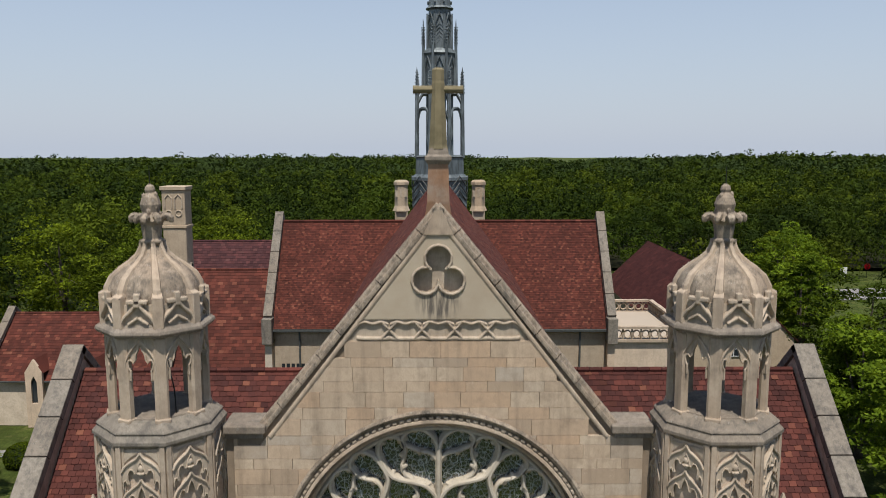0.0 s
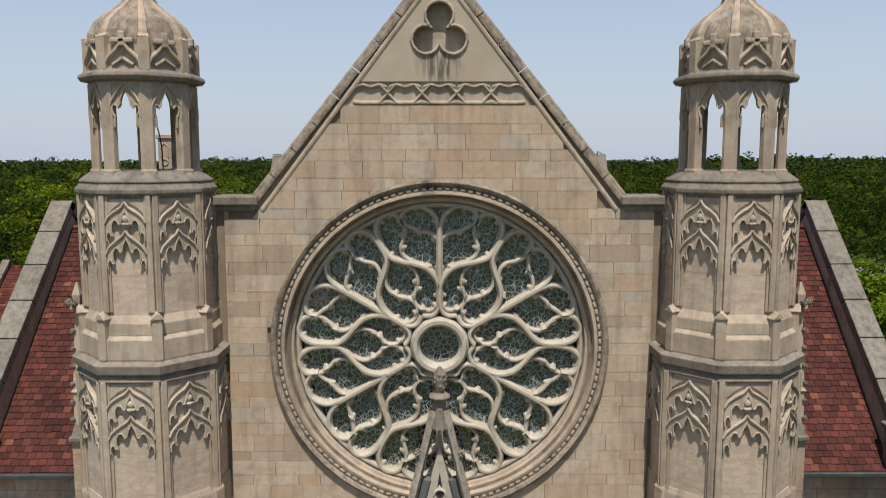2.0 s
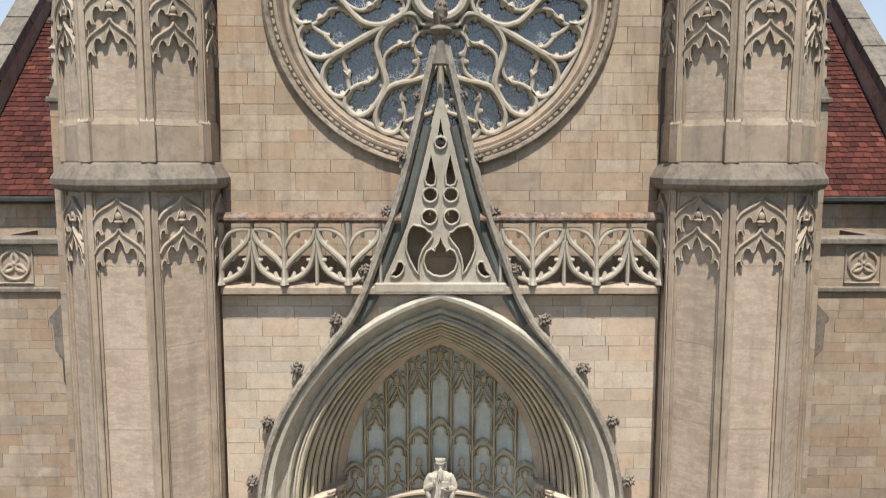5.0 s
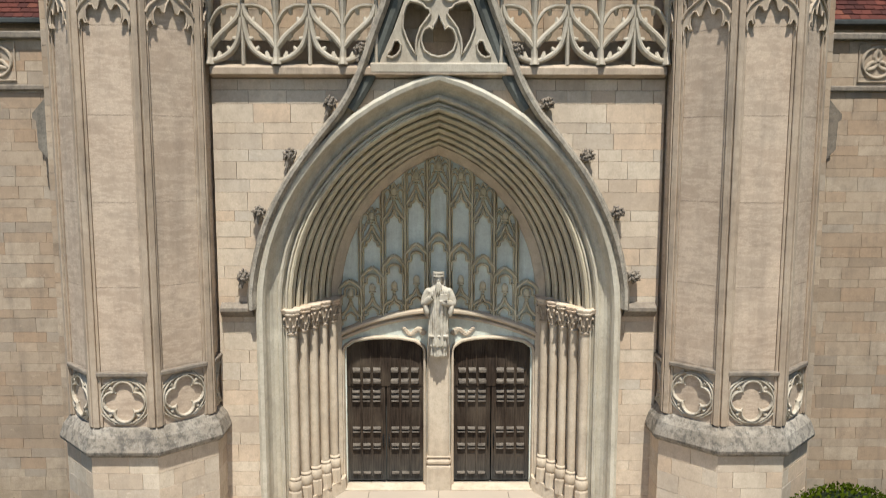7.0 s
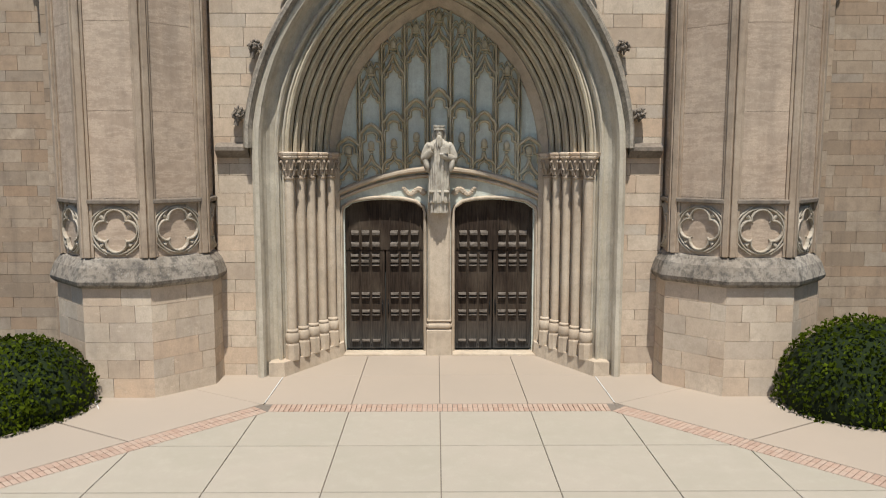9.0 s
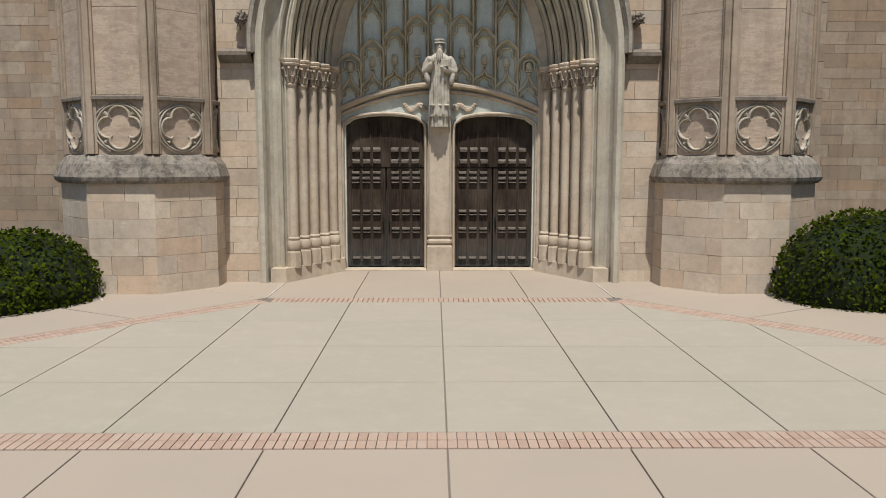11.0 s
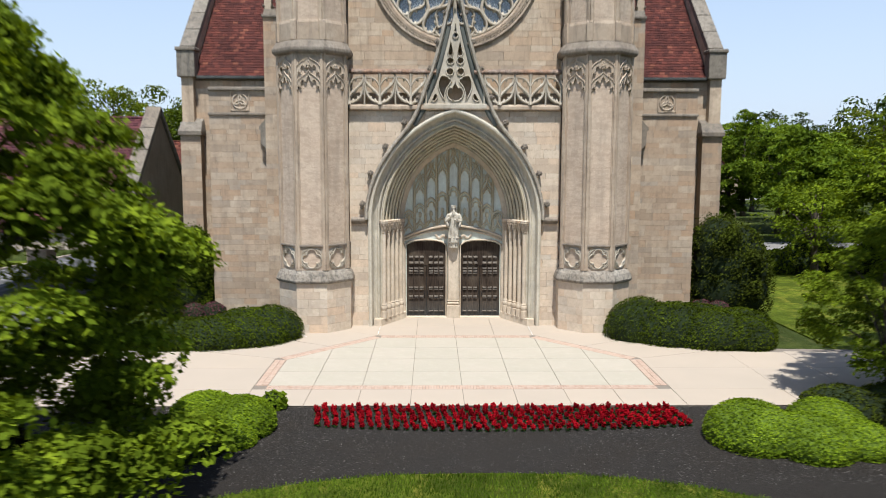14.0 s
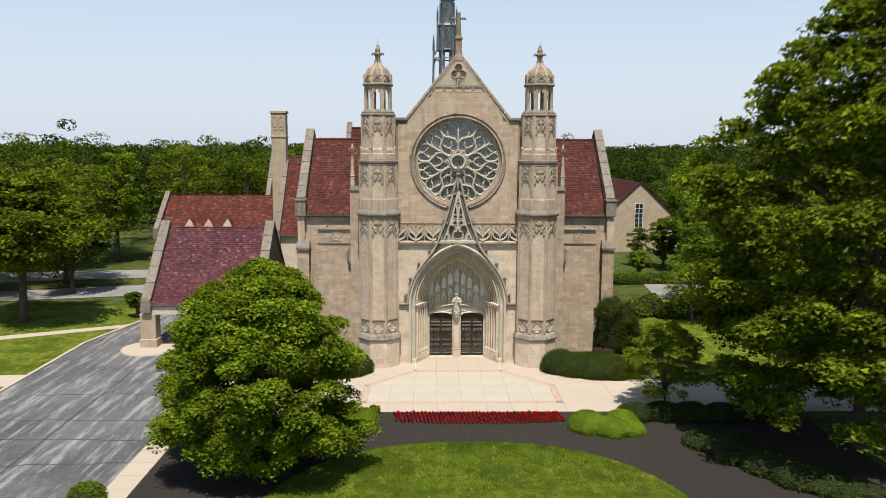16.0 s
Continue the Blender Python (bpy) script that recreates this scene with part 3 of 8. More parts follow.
ashlar(gable_wall, -5.1, 5.1, 10.7, 23.3, pose(0, 0.06, 0), gable_clips, lambda x, z: math.hypot(x, z - ROSE_Z) < ROSE_R - 0.3 or z > 20.95 and abs(x) > KNEE_X + 0.2 - (z - 20.9) / SLOPE, ASHLAR, 3)
bm = bmesh.new()
plate(bm, [(-1.95, 23.85), (1.95, 23.85), (0.02, APEX - 0.05), (-0.02, APEX - 0.05)], [tre], 0.0, 0.06)
part("gable_panel", bm, PANEL, church, "dressed stone panel with a sunk trefoil")
bm = bmesh.new()
sweep(bm, [Vector((x, 0.0, z)) for x, z in foil(3, 0.36, 0.33, 90, 10, 0.0, 24.98)], 0.07, 0.05, FRONT, True)
part("trefoil_rim", bm, CARVED, church)
bm = bmesh.new()
plate(bm, circle(0, 24.98, 0.85, 30), [], 0.22, 0.3)
part("trefoil_back", bm, CARVED, church)
# pierced chevron band
bm = bmesh.new()
plate(bm, [(-2.25, 23.28), (2.25, 23.28), (1.9, 23.84), (-1.9, 23.84)], [], 0.05, 0.1)
for i in range(6):
    x = -2.0 + 0.8 * i
    if i < 5:
        sweep(bm, smooth_path([(x, 0.05, 23.38), (x + 0.18, 0.05, 23.36), (x + 0.4, 0.05, 23.36), (x + 0.62, 0.05, 23.36), (x + 0.8, 0.05, 23.38)], 3), 0.10, 0.07, FRONT)
        sweep(bm, smooth_path([(x + 0.03, 0.05, 23.72), (x + 0.2, 0.05, 23.78), (x + 0.4, 0.05, 23.73), (x + 0.6, 0.05, 23.78), (x + 0.77, 0.05, 23.72)], 3), 0.06, 0.07, FRONT)
    if 0 < i < 5:
        sweep(bm, xz([(x - 0.2, 23.36), (x + 0.16, 23.76)], 0.05), 0.07, 0.08, FRONT)
        sweep(bm, xz([(x + 0.2, 23.36), (x - 0.16, 23.76)], 0.05), 0.07, 0.08, FRONT)
part("chevron_band", bm, CARVED, church, "carved chevron band")

# gable coping, stone by stone, and its inner fillet
for s in (-1, 1):
    n = 9
    for i in range(n):
        a, b = i / n, (i + 1) / n - (0.004 if i < n - 1 else 0.0)
        bm = bmesh.new()
        p = [Vector((s * (KNEE_X + 0.14) * (1 - t), 0.16, KNEE_Z + 0.25 + (APEX + 0.1 - KNEE_Z) * t)) for t in (a, b)]
        u = Vector((s * SLOPE, 0, 1)).normalized()
        prof = [(-0.5, -0.17), (-0.52, -0.12), (-0.50, -0.07), (-0.34, -0.05), (-0.30, 0.02), (-0.16, 0.06), (0.38, 0.06), (0.5, 0.0), (0.5, -0.22)]
        rows = []
        for q in p:
            rows.append([q + Vector((0, k * 0.38, 0)) + u * v for k, v in prof])
        prism(bm, rows[0], rows[1])
        part("coping_stone", bm, WEATHERED, church)
    bm = bmesh.new()
    sweep(bm, [Vector((s * (KNEE_X - 0.14) * (1 - t), 0.0, KNEE_Z + 0.02 + (APEX - KNEE_Z) * t)) for t in (0, 0.985)], 0.11, 0.03, FRONT)
    part("gable_fillet", bm, DRESSED, church)
    bm = bmesh.new()
    box(bm, s * 4.28 if s > 0 else -5.35, 5.35 if s > 0 else -4.28, -0.16, 0.86, 20.98, 21.2, 0.03)
    box(bm, s * 4.35 if s > 0 else -5.35, 5.35 if s > 0 else -4.35, -0.08, 0.8, 20.84, 20.985, 0.02)
    part("shoulder_coping", bm, LEDGE, church)

bm = bmesh.new()
plate(bm, [(-0.36, 25.92), (0.36, 25.92), (0.10, 26.5), (-0.10, 26.5)], [], -0.045, 0.36)
part("apex_stone", bm, DRESSED, church)

# cross on its pedestal
gable_cross = thing("gable_cross", "weathered stone cross on a moulded pedestal at the gable's peak", "cross", at=(0, 0.3, 26.2))
bm = bmesh.new()
prism(bm, [(x, y, -0.55) for x, y in ((-0.42, 0.05), (0.42, 0.05), (0.42, 0.6), (-0.42, 0.6))], [(x, y, 0.5) for x, y in ((-0.27, -0.16), (0.27, -0.16), (0.27, 0.34), (-0.27, 0.34))])
prism(bm, [(x, y, 0.5) for x, y in ((-0.27, -0.16), (0.27, -0.16), (0.27, 0.34), (-0.27, 0.34))], [(x, y, 1.42) for x, y in ((-0.24, -0.24), (0.24, -0.24), (0.24, 0.24), (-0.24, 0.24))])
part("pedestal", bm, RUSTED, gable_cross)
bm = bmesh.new()
rings(bm, [(1.40, 0.36), (1.50, 0.45), (1.58, 0.45), (1.63, 0.36), (1.70, 0.34), (1.78, 0.29)], 4, 45)
part("cap", bm, LEDGE, gable_cross)
m_ = Mat("mossy_cross_stone", 0.9)
CROSS = m_.color(m_.mix(m_.ramp(m_.noise(3, 6), (0.4, 0), (0.7, 0.8)), (0.20, 0.165, 0.095), (0.10, 0.085, 0.045))).bump(m_.noise(25), 0.3).m
bm = bmesh.new()
rings(bm, [(1.76, 0.25), (1.85, 0.23), (3.0, 0.165), (3.02, 0.165), (3.3, 0.165), (3.35, 0.155), (3.62, 0.155), (3.66, 0.11)], 8, 22.5)
part("shaft", bm, CROSS, gable_cross)
bm = bmesh.new()
pts = [(-0.6, 0.10), (-0.5, 0.09), (-0.2, 0.09), (0.2, 0.09), (0.5, 0.09), (0.6, 0.10)]
tube(bm, [Vector((x, 0, 3.16)) for x, r in pts], [r for x, r in pts], 8)
part("cross_arm", bm, CROSS, gable_cross)

# rose window: mouldings, tracery, glass
rose = thing("rose_window", "", "")
rose.parent = church
rose.location = (0, 0, ROSE_Z)
prof = [(4.08, -0.02), (4.08, -0.09), (4.02, -0.13), (3.96, -0.10), (3.93, -0.055), (3.82, -0.045), (3.80, -0.06), (3.74, -0.07), (3.72, 0.10), (3.64, 0.12), (3.62, 0.2), (3.56, 0.22), (3.54, 0.36), (3.50, 0.40), (3.50, 0.7)]
N = 96
for k0, k1, nm, mat in ((0, 5, "outer_hood", WEATHERED), (4, 9, "moulding", DRESSED), (8, 14, "inner_moulding", DRESSED)):
    bm = bmesh.new()
    rows = [[bm.verts.new((r * math.cos(2 * math.pi * i / N), y, r * math.sin(2 * math.pi * i / N))) for i in range(N)] for r, y in prof[k0:k1 + 1]]
    for a, b in zip(rows, rows[1:]):
        for i in range(N):
            bm.faces.new((a[i], a[(i + 1) % N], b[(i + 1) % N], b[i]))
    part(nm, bm, mat, rose, smooth=False)
# small carved squares round the hood
bm = bmesh.new()
box(bm, -0.032, 0.032, -0.070, 0.03, -0.058, 0.058, 0.012)
dentil = finish(bm, "dentil")
for i in range(132):
    a = 2 * math.pi * i / 132
    put("dentil", dentil, CARVED, rose, Matrix.Translation((3.87 * math.cos(a), 0.0, 3.87 * math.sin(a))) @ Matrix.Rotation(-a, 4, "Y"))
ROLL = [(-0.5, -1.0), (-0.5, 0.2), (-0.36, 0.36), (-0.33, 0.72), (-0.15, 1.0), (0.15, 1.0), (0.33, 0.72), (0.36, 0.36), (0.5, 0.2), (0.5, -1.0)]
HALF = [  # one half of a sixth of the tracery: x away from the stem, z outwards
    (0.15, 1, [(0, 1.40), (0.10, 1.68), (0.33, 1.92), (0.64, 2.02), (0.95, 2.08), (1.22, 2.20), (1.43, 2.52), (1.53, 2.82), (1.49, 3.08), (1.34, 3.22), (1.12, 3.24), (0.96, 3.13), (0.88, 2.95)]),
    (0.13, 1, [(0.02, 2.90), (0.06, 3.08), (0.18, 3.27), (0.40, 3.41), (0.64, 3.42), (0.84, 3.31), (0.93, 3.13), (0.87, 2.96)]),
    (0.10, 0, [(0.03, 2.50), (0.12, 2.70), (0.30, 2.79), (0.50, 2.82), (0.66, 2.90), (0.84, 2.97)]),
    (0.10, 0, [(0.64, 2.04), (0.86, 2.20), (0.94, 2.40), (0.89, 2.60), (0.85, 2.78), (0.86, 2.95)]),
    (0.13, 1, [(0.0, 1.05), (0.06, 0.86), (0.2, 0.74), (0.42, 0.74)]),
    (0.09, 0, [(0.84, 2.02), (0.60, 1.84), (0.53, 1.58), (0.58, 1.36), (0.64, 1.14)]),
    (0.09, 0, [(0.64, 1.14), (0.56, 0.98), (0.42, 0.88), (0.22, 0.86), (0.08, 0.96), (0.03, 1.10)]),
]
CUSPS = [((0.50, 2.84), (0.46, 2.66)), ((0.93, 2.42), (0.74, 2.46)), ((0.55, 1.58), (0.72, 1.56)), ((0.30, 3.38), (0.34, 3.24)), ((1.46, 3.06), (1.30, 2.98)), ((0.93, 3.1), (1.1, 3.02)), ((0.04, 1.25), (0.2, 1.22)), ((0.88, 3.16), (0.74, 3.12)),
         ((0.42, 0.9), (0.40, 1.04)), ((0.30, 1.94), (0.36, 2.1)), ((1.2, 2.2), (1.1, 2.36)), ((0.08, 3.1), (0.24, 3.04)), ((1.52, 2.72), (1.34, 2.70)), ((0.88, 2.72), (1.06, 2.70)), ((0.10, 2.66), (0.24, 2.56)), ((0.56, 1.40), (0.38, 1.40)), ((0.62, 1.2), (0.78, 1.16)), ((0.08, 0.98), (0.22, 1.06)), ((0.02, 1.9), (0.14, 1.98)), ((0.70, 2.06), (0.66, 2.2)), ((0.60, 3.41), (0.58, 3.26)), ((1.24, 3.22), (1.2, 3.06))]
for sixth in range(6):
    bm = bmesh.new()
    rot, lift_ = Matrix.Rotation(radians(60 * sixth), 3, "Y"), 0.006 * (sixth % 2)
    for s in (-1, 1):
        for w, deep, pts in HALF:
            path = [rot @ Vector((s * p.x, (0.42 if deep else 0.45) - lift_ - (0.003 if s > 0 else 0.0), p.y)) for p in smooth_path(pts, 4)]
            sweep(bm, path, w * (1.12 if deep else 1.06), 0.15 if deep else 0.10, FRONT, back=1.0, prof=ROLL if deep else None)
        for a, b in CUSPS:
            b = (a[0] + 0.72 * (b[0] - a[0]), a[1] + 0.72 * (b[1] - a[1]))
            path = [rot @ Vector((s * q[0], 0.46, q[1])) for q in (a, ((a[0] + b[0]) / 2, (a[1] + b[1]) / 2), b)]
            sweep(bm, path, 0.15, 0.09, FRONT, taper=[1.7, 0.95, 0.5])
    sweep(bm, [rot @ Vector((0, 0.41, z)) for z in (1.0, 1.5, 2.0, 2.6, 2.95)], 0.17, 0.14, FRONT, back=1.0)
    part("tracery_petal", bm, TRACERY, rose, "pale stone tracery of flowing ogee petals")
for r, w, d, nm in ((3.47, 0.14, 0.14, "rim_bar"), (0.60, 0.24, 0.24, "hub_ring")):
    bm = bmesh.new()
    sweep(bm, [Vector((x, 0.42, z)) for x, z in circle(0, 0, r, 64)], w, d, FRONT, True, back=0.6)
    part(nm, bm, TRACERY, rose)
bm = bmesh.new()
plate(bm, circle(0, 0, 3.6, 64), [], 0.55, 0.57)
part("leaded_glass", bm, GLASS, rose, "dark leaded glass")
bm = bmesh.new()
plate(bm, circle(0, 0, 3.7, 40), [], 0.74, 0.79)
part("window_back", bm, GUTTER, rose)

# portal wall with its pointed opening
WALL_Y, SPRING, BACK = -0.70, 5.2, 0.35
hole = arch(4.0, SPRING, 10.41)
bm = bmesh.new()
plate(bm, [(-5.2, 0), (-4.0, 0)] + hole + [(4.0, 0), (5.2, 0), (5.2, 10.62), (-5.2, 10.62)], [], WALL_Y + 0.06, 0.3)
portal_wall = part("portal_wall", bm, MORTAR, church, "pale limestone wall round the portal", at=pose(0, BACK, 0))


def arch_clips(cx, cz):
    if cz < SPRING:
        return [(4.02 if cx > 0 else -4.02, 0, 1 if cx > 0 else -1, 0)]
    r = (4.05 ** 2 + 5.24 ** 2) / (2 * 4.05)
    ox = -(r - 4.05) if cx > 0 else r - 4.05
    dx, dz = cx - ox, cz - SPRING
    d = math.hypot(dx, dz)
    return [(ox + dx / d * r, SPRING + dz / d * r, dx / d, dz / d)] if d < r + 1.0 else []


def in_arch(x, z):
    r = (4.05 ** 2 + 5.24 ** 2) / (2 * 4.05)
    return abs(x) < 3.2 if z < SPRING else math.hypot(abs(x) + r - 4.05, z - SPRING) < r - 0.8


ashlar(portal_wall, -5.1, 5.1, 0.0, 10.5, pose(0, WALL_Y + 0.06, 0), arch_clips, in_arch, PALE, 5)


def jamb_path(s, apex, z0=0.0):
    return [(-s, z0)] + arch(s, SPRING, apex) + [(s, z0)]


def loft(profile, z0):
    """A moulded reveal: profile points (half span, depth y)."""
    bm = bmesh.new()
    rows = []
    for s, y in profile:
        apex = 8.9 + (s - 2.6) / 1.56 * 1.68
        rows.append([bm.verts.new((x, y, z)) for x, z in jamb_path(s, apex, z0)])
    for a, b in zip(rows, rows[1:]):
        for i in range(len(a) - 1):
            bm.faces.new((a[i], a[i + 1], b[i + 1], b[i]))
    return bm


portal = thing("portal", "", "", at=(0, BACK, 0))
portal.parent = church
part("casement", loft([(4.20, -0.66), (4.20, -0.88), (4.13, -0.93), (4.05, -0.91), (4.01, -0.82), (3.99, -0.70), (3.95, -0.60), (3.88, -0.53), (3.79, -0.49), (3.77, -0.57), (3.72, -0.60), (3.68, -0.56), (3.67, -0.46), (3.63, -0.40), (3.61, -0.48), (3.57, -0.50), (3.545, -0.46), (3.54, -0.3)], 0.0), CASEMENT, portal, "broad pale outer moulding")
for i in range(6):
    s, y = 3.55 - 0.135 * i, -0.46 + 0.285 * i
    roll = [(s + 0.05, y + 0.0), (s + 0.0, y + 0.06), (s - 0.01, y - 0.03), (s - 0.05, y - 0.06), (s - 0.09, y - 0.03), (s - 0.10, y + 0.05), (s - 0.045, y + 0.10), (s - 0.045, y + 0.19), (s - 0.085, y + 0.15), (s - 0.12, y + 0.18), (s - 0.125, y + 0.24), (s - 0.07, y + 0.28), (s - 0.07, y + 0.36)]
    part("arch_order", loft(roll[1:6] , SPRING), ORDER, portal, "receding roll moulding of the arch")
    part("arch_order", loft(roll[7:12], SPRING), ORDER, portal, "receding roll moulding of the arch")
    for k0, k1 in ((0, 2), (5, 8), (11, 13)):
        part("arch_hollow", loft(roll[k0:k1], SPRING), HOLLOW, portal, "dark brown hollow between the rolls, groove shade in its colour")
part("arch_order", loft([(2.76, 1.14), (2.73, 1.12), (2.70, 1.16), (2.53, 1.38), (2.50, 1.5)], SPRING), PORTAL, portal)
for s in (-1, 1):
    bm = bmesh.new()
    a = [bm.verts.new((s * x, y, z)) for z in (0, SPRING + 0.02) for x, y in ((3.58, -0.5), (2.66, 1.22), (2.52, 1.3), (2.52, 1.5))]
    for i in range(3):
        bm.faces.new((a[i], a[i + 1], a[i + 5], a[i + 4]))
    part("splay", bm, PORTAL, portal)
for s in (-1, 1):
    bm = bmesh.new()
    prism(bm, [(s * x, y, 0) for x, y in ((3.95, -0.86), (3.58, -0.86), (2.42, 1.12), (2.42, 1.46), (3.9, 1.0))], [(s * x, y, 0.36) for x, y in ((3.95, -0.86), (3.60, -0.83), (2.46, 1.14), (2.46, 1.46), (3.9, 1.0))])
    part("jamb_plinth", bm, PORTAL, portal)
    for i in range(5):
        cx, cy = s * (3.47 - 0.19 * i), -0.42 + 0.35 * i
        r = 0.108
        bm = bmesh.new()
        rings(bm, [(1.0, r), (4.62, r)], 24, 0, cx, cy, cap=False)
        shaft = part("jamb_shaft", bm, PORTAL, portal, smooth=True)
        bm = bmesh.new()
        rings(bm, [(0.34, 0.172), (0.70, 0.172), (0.745, 0.150)], 8, 22.5, cx, cy)
        base = part("base", bm, PORTAL, shaft)
        bm = bmesh.new()
        rings(bm, [(0.74, 0.140), (0.77, 0.156), (0.82, 0.168), (0.88, 0.170), (0.94, 0.163), (0.985, 0.140), (1.0, 0.126)], 24, 0, cx, cy)
        part("torus", bm, PORTAL, base, smooth=True)
        bm = bmesh.new()
        rings(bm, [(1.0, 0.128), (1.012, 0.142), (1.04, 0.145), (1.062, 0.134), (1.075, r)], 24, 0, cx, cy)
        part("fillet", bm, PORTAL, base, smooth=True)
        bm = bmesh.new()
        rings(bm, [(4.585, r + 0.004), (4.60, r + 0.028), (4.635, r + 0.032), (4.655, r + 0.004), (4.76, 0.118), (4.92, 0.145), (5.06, 0.175)], 16, 0, cx, cy)
        for k in range(16):     # two tiers of curled leaves
            a, low = math.pi * k / 8 + 0.2 * i, k % 2
            z0, z1, q0, q1 = (4.67, 4.83, 0.115, 0.165) if low else (4.80, 5.01, 0.13, 0.205)
            ca, sa = math.cos(a), math.sin(a)
            sweep(bm, smooth_path([(cx + q * ca, cy + q * sa, z) for q, z in ((q0, z0), (q0 + 0.018, (z0 + z1) / 2), (q1 - 0.01, z1), (q1 + 0.012, z1 - 0.035))], 2), 0.055, 0.03, (ca, sa, 0))
            bmesh.ops.create_icosphere(bm, subdivisions=1, radius=0.026 if low else 0.036, matrix=Matrix.Translation((cx + q1 * ca, cy + q1 * sa, z1 - 0.02)))
        part("capital", bm, CARVED, shaft, "leafy carved capital")
        bm = bmesh.new()
        rings(bm, [(5.055, 0.178), (5.075, 0.215), (5.10, 0.222), (5.12, 0.205), (5.15, 0.225), (5.19, 0.232), (5.215, 0.20)], 8, 22.5, cx, cy)
        part("abacus", bm, PALE, shaft)
    bm = bmesh.new()
    prism(bm, [(s * x, y, 5.11) for x, y in ((3.70, -0.56), (3.50, -0.60), (2.50, 1.20), (2.54, 1.42), (2.8, 1.3))], [(s * x, y, 5.2) for x, y in ((3.72, -0.58), (3.48, -0.62), (2.47, 1.20), (2.52, 1.44), (2.8, 1.3))])
    part("abacus", bm, DRESSED, portal)
    # string course that carries the hood's foot
    bm = bmesh.new()
    prism(bm, [(s * 4.28, y, z) for y, z in ((-0.62, 5.08), (-0.74, 5.08), (-0.92, 5.24), (-0.92, 5.32), (-0.72, 5.42), (-0.62, 5.42))], [(s * 5.02, y, z) for y, z in ((-0.62, 5.08), (-0.74, 5.08), (-0.92, 5.24), (-0.92, 5.32), (-0.72, 5.42), (-0.62, 5.42))])
    part("hood_stop", bm, LEDGE, portal)

# crocketed hood that rises from the arch into a steep gable
HOOD = [(4.28, 5.3), (4.25, 5.9), (4.05, 6.8), (3.74, 7.6), (3.28, 8.4), (2.68, 9.2), (2.18, 9.82), (1.80, 10.5), (1.50, 11.3), (1.16, 12.2), (0.84, 13.2), (0.54, 14.4), (0.30, 15.4), (0.12, 16.15)]
for s in (-1, 1):
    bm = bmesh.new()
    path = smooth_path([(s * x, -0.80, z) for x, z in HOOD], 4)
    sweep(bm, path, 0.20, 0.24, FRONT, back=0.4)
    part("hood_mould", bm, HOODSTONE, portal, "gable hood moulding")


def crocket(seed, size=0.2):
    """A knob of curled stone leaves on a short stalk."""
    rnd = random.Random(seed)
    bm = bmesh.new()
    tube(bm, smooth_path([(-size * 0.9, 0, -size * 1.0), (-size * 0.3, 0, -size * 0.3), (0, 0, 0)], 3), [size * 0.32, size * 0.30, size * 0.28, size * 0.3, size * 0.34, size * 0.4, size * 0.4], 8)
    for k in range(24):
        a, b = 2.4 * k, math.asin(max(-1.0, min(1.0, 1.0 - 2.0 * (k + 0.5) / 24)))
        q = size * rnd.uniform(0.50, 0.72)
        at = Matrix.Translation((q * math.cos(a) * math.cos(b), 0.8 * q * math.sin(a) * math.cos(b), q * math.sin(b))) @ Matrix.Rotation(rnd.uniform(0, 3.1), 4, "Y")
        bmesh.ops.create_icosphere(bm, subdivisions=1, radius=size * rnd.uniform(0.22, 0.34), matrix=at @ Matrix.Diagonal((1.2, 0.9, 0.55, 1)))
    bmesh.ops.create_icosphere(bm, subdivisions=2, radius=size * 0.52)
    return finish(bm, "crocket")


CROCKETS = [crocket(i) for i in range(3)]
for s in (-1, 1):
    for i, (x, z) in enumerate(((4.46, 6.05), (4.06, 7.52), (3.34, 8.80), (2.42, 9.95), (1.72, 11.12), (1.20, 12.45), (0.82, 13.72), (0.46, 15.05))):
        ob = put("crocket", CROCKETS[i % 3], LEDGE, portal, pose(s * x, -0.88, z, 0, 25 * s, 0), "leafy stone crocket")
bm = bmesh.new()
rings(bm, [(15.75, 0.24), (16.1, 0.17), (16.38, 0.15), (16.46, 0.25), (16.50, 0.27), (16.54, 0.24), (16.6, 0.11), (16.75, 0.14), (16.92, 0.165), (17.05, 0.14), (17.16, 0.08), (17.22, 0.04)], 8, 22.5, 0, -0.92)
rnd = random.Random(4)
for k in range(26):
    a, z = rnd.uniform(0, 6.28), rnd.uniform(16.68, 17.1)
    q = 0.14 - abs(z - 16.9) * 0.15
    bmesh.ops.create_icosphere(bm, subdivisions=1, radius=0.05, matrix=Matrix.Translation((q * math.cos(a), -0.92 + q * math.sin(a), z)))
part("gable_finial", bm, LEDGE, portal, "carved bud finial")

# openwork filling of the gable: a pierced slab with moulded rims
YG = -0.80
edge = [(0.0, 15.25), (0.22, 14.4), (0.46, 13.34), (0.60, 12.76), (0.76, 12.18), (0.98, 11.6), (1.22, 11.06), (1.38, 10.82)]
side_hole = [(0.62, 12.13), (0.45, 12.10), (0.37, 12.07), (0.30, 11.99), (0.235, 11.97), (0.21, 11.87), (0.30, 11.74), (0.41, 11.60), (0.485, 11.39), (0.505, 11.22), (0.50, 11.06), (0.575, 11.15), (0.69, 11.36), (0.775, 11.60), (0.76, 11.86), (0.70, 12.04)]
lancet = [(0.22, 13.74), (0.35, 13.20), (0.32, 13.10), (0.22, 13.06), (0.13, 13.10), (0.11, 13.27)]
